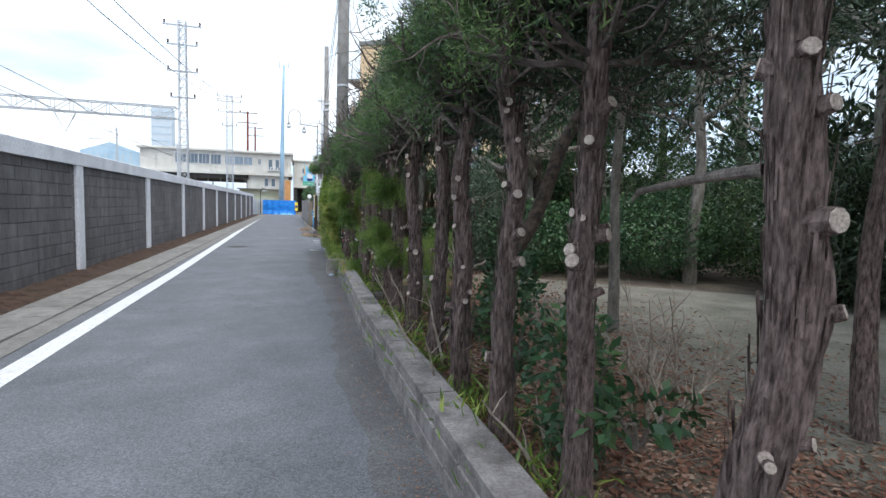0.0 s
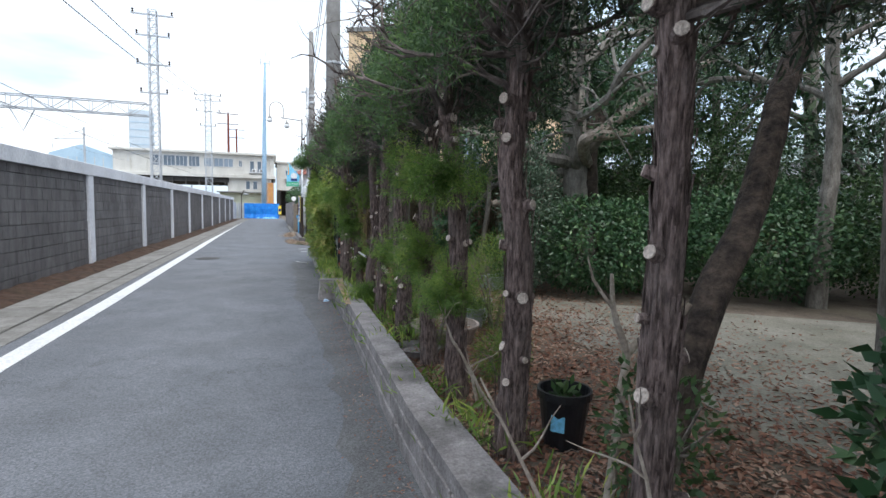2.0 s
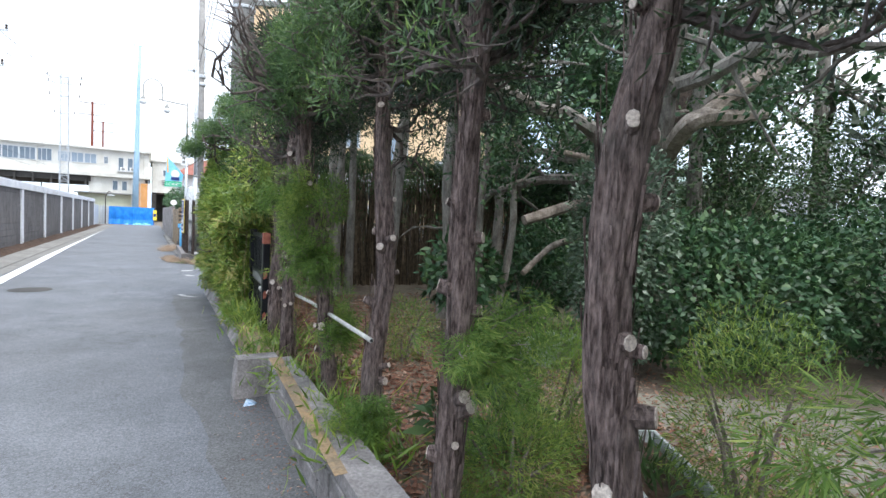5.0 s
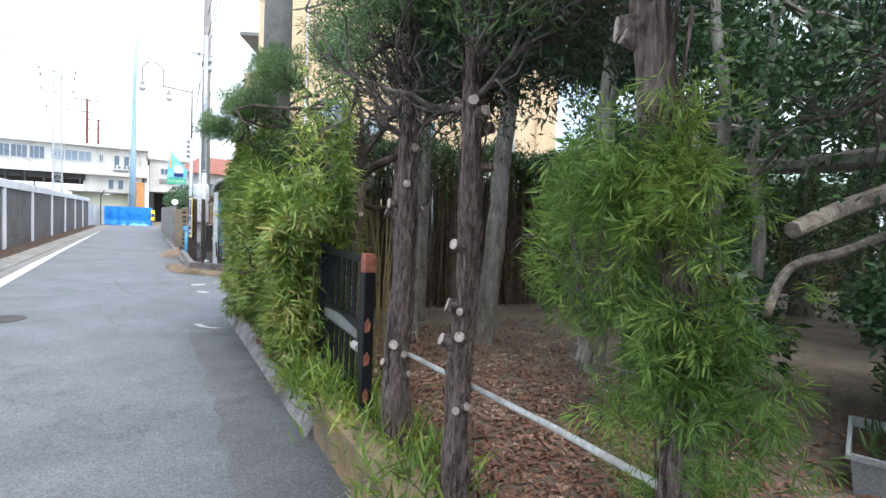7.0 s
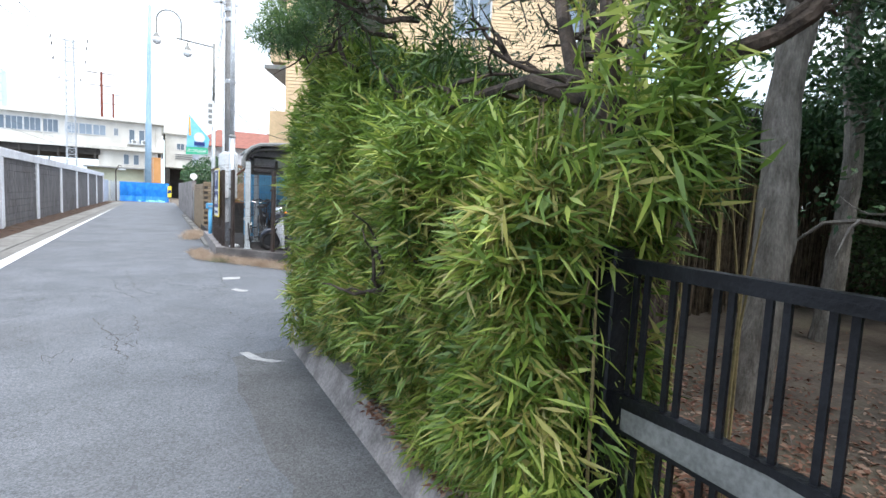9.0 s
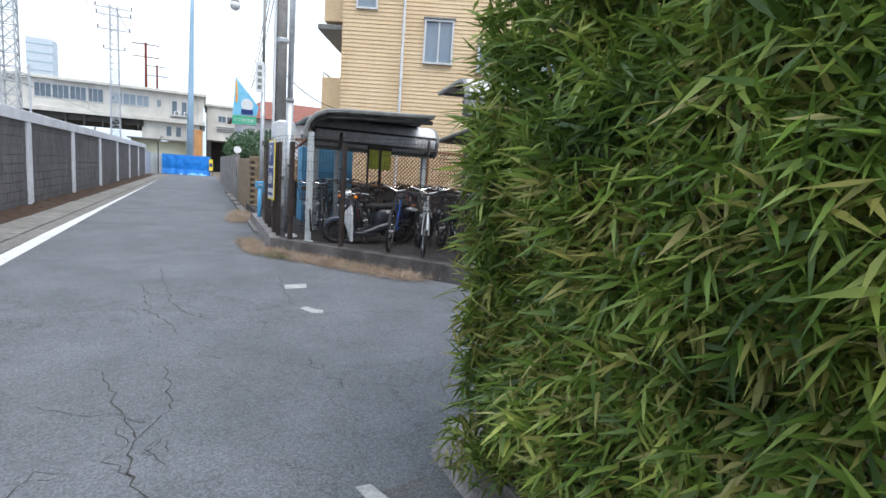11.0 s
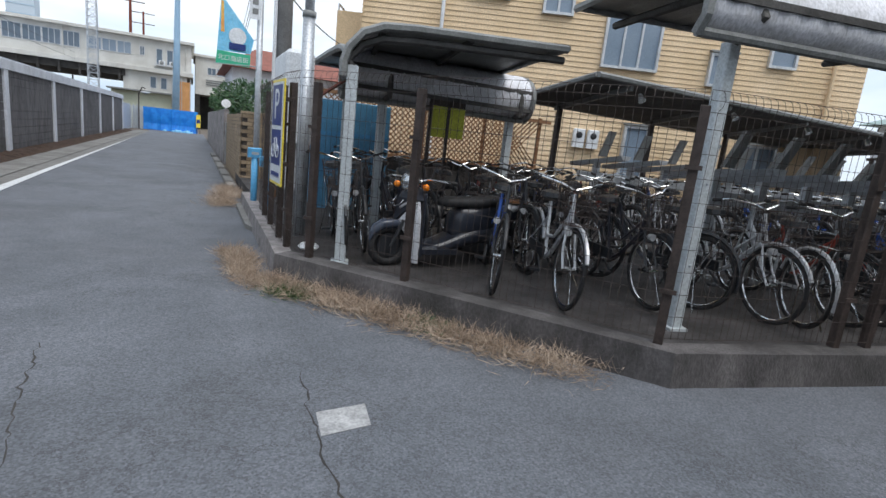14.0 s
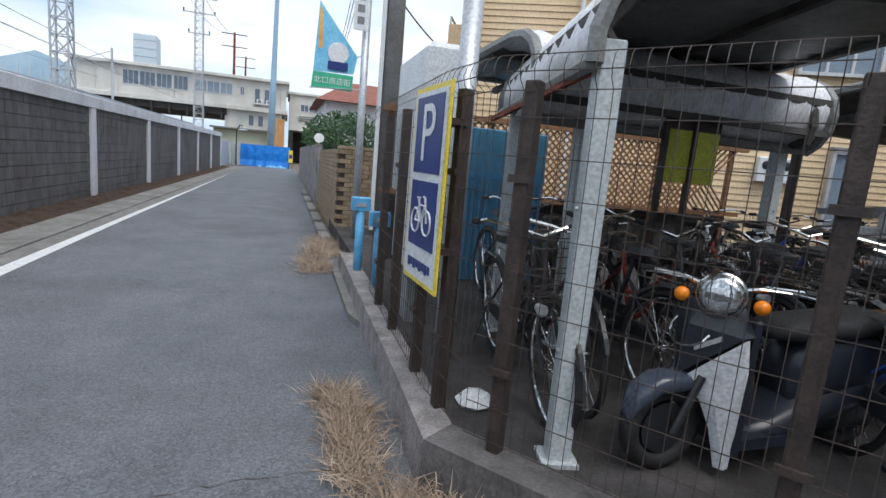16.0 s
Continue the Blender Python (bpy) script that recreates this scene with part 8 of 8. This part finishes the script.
leafy_bush(2.3, 40.0, 1.1, 1.4, 1.8, 0.9, 5000, M_camellia, "round dark green garden tree behind the block wall", 101, 0.12, 0.07)
leafy_bush(1.9, 44.0, 1.4, 0.9, 1.6, 0.6, 3000, M_shrub, "light green garden shrub above the block wall", 102, 0.12, 0.06)
fh = thing("red_roof_house", (2.2, 50, 0), "white house with brown-red tiled roof beyond the wall", "house")
part("wall", Shape().box(0, 7, 0, 7, 0, 4.2), M_white_wall, fh)
part("roof", Shape().add([(-0.5, -0.5, 4.2), (7.5, -0.5, 4.2), (7.5, 7.5, 4.2), (-0.5, 7.5, 4.2), (1.5, 3.5, 5.7), (6, 3.5, 5.7)], [(3, 2, 1, 0), (0, 1, 5, 4), (1, 2, 5), (2, 3, 4, 5), (3, 0, 4)]), M_roof_red, fh)
window(fh, 1.0, -0.003, 2.6, 1.2, 0.9, M_glass, 1)
window(fh, 3.6, -0.003, 2.6, 1.2, 0.9, M_glass, 1)

# dry grass and weeds along the kerb
def dry_tuft(x, y, n, h, mat, label, sp=0.1):
    g = np.random.default_rng(int(x * 1000 + y * 77))
    x, n, h = x - 0.04 - 0.08 * (h > 0.08), int(n * 1.5), h * 1.45
    t = thing("weed_tuft", (x, y, 0), label, "weeds", "weeds along the kerb")
    base = np.column_stack([g.normal(0, sp, n), g.normal(0, sp, n), g.uniform(0, 0.03, n)])
    way = np.column_stack([g.normal(0, 0.8, n), g.normal(0, 0.8, n), g.uniform(0.05, 0.9, n)])
    part("grass", leaves("grass", base, way, g.normal(0, 1, (n, 3)) + [0, 0, 0.8], h * g.uniform(0.4, 1.3, n), 0.005, mat, 0.1), None, t, kind="stuff")


rt = random.Random(4)
for i in range(44):
    u = i / 43
    dry_tuft(0.9 + 1.75 * u + rt.uniform(-0.05, 0.05), 23.72 - 2.3 * u + rt.uniform(-0.05, 0.03), int(150 - 60 * u), 0.1, M_dry_grass, "dry straw-coloured weeds at the kerb")
for i in range(9):
    dry_tuft(0.82 + rt.uniform(-0.05, 0.05), 23.9 + i * 0.1, 200, 0.11, M_dry_grass, "thick dry straw-coloured weeds at the kerb corner", 0.06)
for x, y, k in ((0.93, 28.3, 5), (1.0, 29.3, 5), (1.05, 30.1, 4)):
    for i in range(k):
        dry_tuft(x + rt.uniform(-0.15, 0.12), y + rt.uniform(-0.3, 0.3), 150, 0.13, M_dry_grass, "dry straw-coloured weeds by the pole")
for x, y in ((0.98, 23.35), (1.05, 23.28), (1.12, 23.22), (1.9, 22.4), (2.0, 22.3)):
    dry_tuft(x, y, 260, 0.06, M_shrub, "fresh green weeds among dry grass", 0.08)

# ---- marks on the road ----
def patch(name, ring, mat, label, z=0.004):
    s = Shape()
    s.prism(ring, 0.001, z)
    return structure(name, s, mat, label, "road marking")


M_marker = material("pale_worn_marker", (0.3, 0.3, 0.3), (0.5, 0.5, 0.5), 12.0, 0.9, 0.4, stain=0.5, stain_color=(0.13, 0.13, 0.13), blotch=6)
patch("paint_mark", [(0.8, 21.17), (1.05, 21.2), (1.08, 21.4), (0.82, 21.38)], M_marker, "worn pale rectangular mark on the asphalt")
patch("paint_mark", [(0.82, 20.32), (0.9, 20.13), (1.0, 20.1), (1.03, 20.2), (0.95, 20.26), (0.9, 20.37)], M_marker, "broken pale paint fleck on the asphalt")
patch("paint_mark", [(0.55, 17.3), (0.6, 17.1), (0.75, 16.95), (0.85, 16.95), (0.7, 17.08), (0.62, 17.3)], M_marker, "broken pale line on worn asphalt")
patch("asphalt_edge", [(0.73, -6), (0.73, 6.5), (0.92, 11.6), (0.97, 13.3), (1.0, 17.3)] + [(0.42 + 0.06 * math.sin(y * 0.9) + rt.uniform(-0.05, 0.05), y) for y in np.linspace(17.2, -6, 90)], M_rough_asphalt, "rough dark asphalt along the low wall", 0.003)
mh = Shape().lathe([(0.3, 0), (0.3, 0.005), (0.26, 0.006), (0.01, 0.006)], (0, 0, 0), 24)
tagged(part("manhole_cover", mh, M_dark_void, None, "round iron manhole cover flush in the asphalt"), "", "manhole cover").location = (-1.6, 18.35, 0)
for k in range(60):
    x, y = rt.uniform(0.1, 0.7), rt.uniform(0.5, 16)
    c = Shape().box(-0.006, 0.006, -0.004, 0.004, 0.003, 0.008)
    ob = tagged(part("pebble", c, M_slab, None, "small pale stone on the asphalt", kind="stuff"), "", "pebble")
    ob.matrix_basis = pose(x, y, 0, 0, 0, rt.uniform(0, 180))

# ---- pieces of walls and drain ----
blk = Shape().box(0.0, 0.045, 0.0, 0.39, 0.0, 0.19, 0.004)
bm_block = blk.mesh("block", M_block)
bh = Shape().box(0.0, 0.045, 0.0, 0.19, 0.0, 0.19, 0.004).mesh("block", M_block)
rest = Shape()
for k in range(len(POSTS) - 1):
    y0 = POSTS[k] + 0.16
    near = 2 < k + 0 <= 5
    for row in range(10):
        z = 0.03 + row * 0.2
        y = y0
        top = min(0.19, 1.975 - z)
        if top < 0.05:
            continue
        off = 0.2 if row % 2 else 0.0
        end_y = POSTS[k + 1] - 0.16
        while y < end_y - 0.02:
            w = 0.19 if (off and y == y0) else min(0.39, end_y - y)
            dx = rng.uniform(-0.002, 0.002)
            if near and top > 0.18 and w > 0.38:
                part("block", bm_block, None, wall_w).location = (-0.049 + dx, y, z)
            elif near and top > 0.18 and abs(w - 0.19) < 0.005:
                part("block", bh, None, wall_w).location = (-0.049 + dx, y, z)
            else:
                rest.box(-0.049 + dx, -0.004 + dx, y, y + w, z, z + top)
            y += w + 0.01
part("far_blocks", rest, M_block, wall_w, "grey concrete blocks further on", kind="stuff")

slab = Shape().box(0, 0.56, 0, 0.585, -0.01, 0.012, 0.006).mesh("slab", M_slab)
for i in range(112):
    part("slab", slab, None, drain).matrix_basis = pose(-3.26 + rng.uniform(-0.006, 0.006), -5.0 + i * 0.6, rng.uniform(-0.002, 0.006), rng.uniform(-0.4, 0.4), rng.uniform(-0.5, 0.5))

up = Shape().box(0, 0.028, 0, 0.385, 0, 0.115, 0.004).mesh("block", M_concrete)
lo = Shape().box(0, 0.034, 0, 0.785, 0, 0.095, 0.004).mesh("block", M_concrete)
for i in range(42):
    part("block", up, None, low).matrix_basis = pose(face_x(-5.4 + i * 0.4) + 0.006 + rng.uniform(-0.003, 0.003), -5.4 + i * 0.4, 0.1, 0, 0, 0 if i * 0.4 < 11.9 else -2.1)
for i in range(21):
    part("block", lo, None, low).matrix_basis = pose(face_x(-5.2 + i * 0.8) + rng.uniform(-0.003, 0.004), -5.2 + i * 0.8, 0, 0, 0, 0 if i * 0.8 < 11.7 else -2.1)

bk = Shape().box(0, 0.2, -0.012, 0.018, 0, 0.072, 0.003).mesh("brick", M_brick)
bs = Shape().box(-0.012, 0.018, 0, 0.2, 0, 0.072, 0.003).mesh("brick", M_brick)
bfar = Shape()
for r_ in range(19):
    for c in range(6):
        part("brick", bk, None, tile).location = (0.02 + c * 0.212 + (0.1 if r_ % 2 else 0), 0, 0.01 + r_ * 0.081)
    for c in range(23):
        if c < 8:
            part("brick", bs, None, tile).location = (0, 0.02 + c * 0.212 + (0.1 if r_ % 2 else 0), 0.01 + r_ * 0.081)
        else:
            y = 0.02 + c * 0.212 + (0.1 if r_ % 2 else 0)
            bfar.box(-0.012, 0.018, y, y + 0.2, 0.01 + r_ * 0.081, 0.082 + r_ * 0.081)
part("far_bricks", bfar, M_brick, tile, "tan bricks further on", kind="stuff")


# ---- main cracks of the worn crossing ----
def crack(points, width, seed):
    """A jagged dark ribbon along points on the road."""
    r = random.Random(seed)
    fine = []
    for a, b in zip(points, points[1:]):
        n = max(2, int(math.dist(a, b) / 0.05))
        for i in range(n):
            u = i / n
            fine.append((a[0] + (b[0] - a[0]) * u + r.gauss(0, 0.012), a[1] + (b[1] - a[1]) * u + r.gauss(0, 0.012)))
    fine.append(points[-1])
    s = Shape()
    for i, (x, y) in enumerate(fine):
        w = width * r.uniform(0.3, 1.2)
        s.v += [(x - w, y - w * 0.6, 0.0015), (x + w, y + w * 0.6, 0.0015)]
    s.f = [(2 * i, 2 * i + 1, 2 * i + 3, 2 * i + 2) for i in range(len(fine) - 1)]
    structure("road_crack", s, M_dark_void, "thin jagged dark crack in the asphalt", "road crack")


crack([(-0.38, 19.75), (-0.24, 19.72), (-0.14, 19.73), (-0.04, 19.71), (0.11, 19.7), (0.25, 19.73), (0.36, 19.79)], 0.005, 1)
crack([(-0.27, 20.0), (-0.14, 20.05), (-0.0, 20.1), (0.13, 20.12), (0.3, 20.26), (0.54, 20.39), (0.77, 20.53)], 0.005, 2)
crack([(0.77, 20.53), (0.78, 20.82), (0.79, 21.21), (0.83, 21.83)], 0.005, 3)
crack([(-0.0, 20.1), (-0.12, 20.23), (-0.21, 20.38), (-0.28, 20.59), (-0.35, 20.81)], 0.005, 4)
crack([(1.03, 20.14), (1.54, 20.04), (2.26, 19.91), (3.1, 19.75), (4.12, 19.58), (5.07, 19.42)], 0.006, 5)
crack([(-0.55, 20.55), (-0.42, 20.3), (-0.31, 20.01), (-0.24, 19.74)], 0.005, 6)
crack([(-0.35, 20.81), (-0.36, 21.12), (-0.45, 21.72), (-0.53, 22.54)], 0.005, 7)
crack([(-0.66, 21.53), (-0.56, 21.15), (-0.57, 20.86), (-0.48, 20.58), (-0.3, 20.48), (-0.21, 20.38)], 0.005, 8)
crack([(-0.26, 17.42), (-0.36, 17.73), (-0.35, 18.05), (-0.22, 18.33), (-0.27, 19.06)], 0.005, 9)
crack([(-0.35, 18.05), (-0.51, 18.49), (-0.64, 19.0)], 0.005, 10)
crack([(-0.14, 23.91), (0.13, 23.96), (0.41, 23.98), (0.74, 23.97)], 0.006, 11)
crack([(2.87, 19.07), (2.82, 18.68), (2.85, 18.34), (2.74, 18.15)], 0.005, 12)
rc = random.Random(6)
for k in range(26):
    x, y = rc.uniform(-1.6, 0.9), rc.uniform(17.4, 20.6)
    pts = [(x, y)]
    for i in range(rc.randint(3, 7)):
        pts.append((pts[-1][0] + rc.uniform(-0.16, 0.16), pts[-1][1] + rc.uniform(-0.16, 0.16)))
    crack(pts, 0.003, 100 + k)
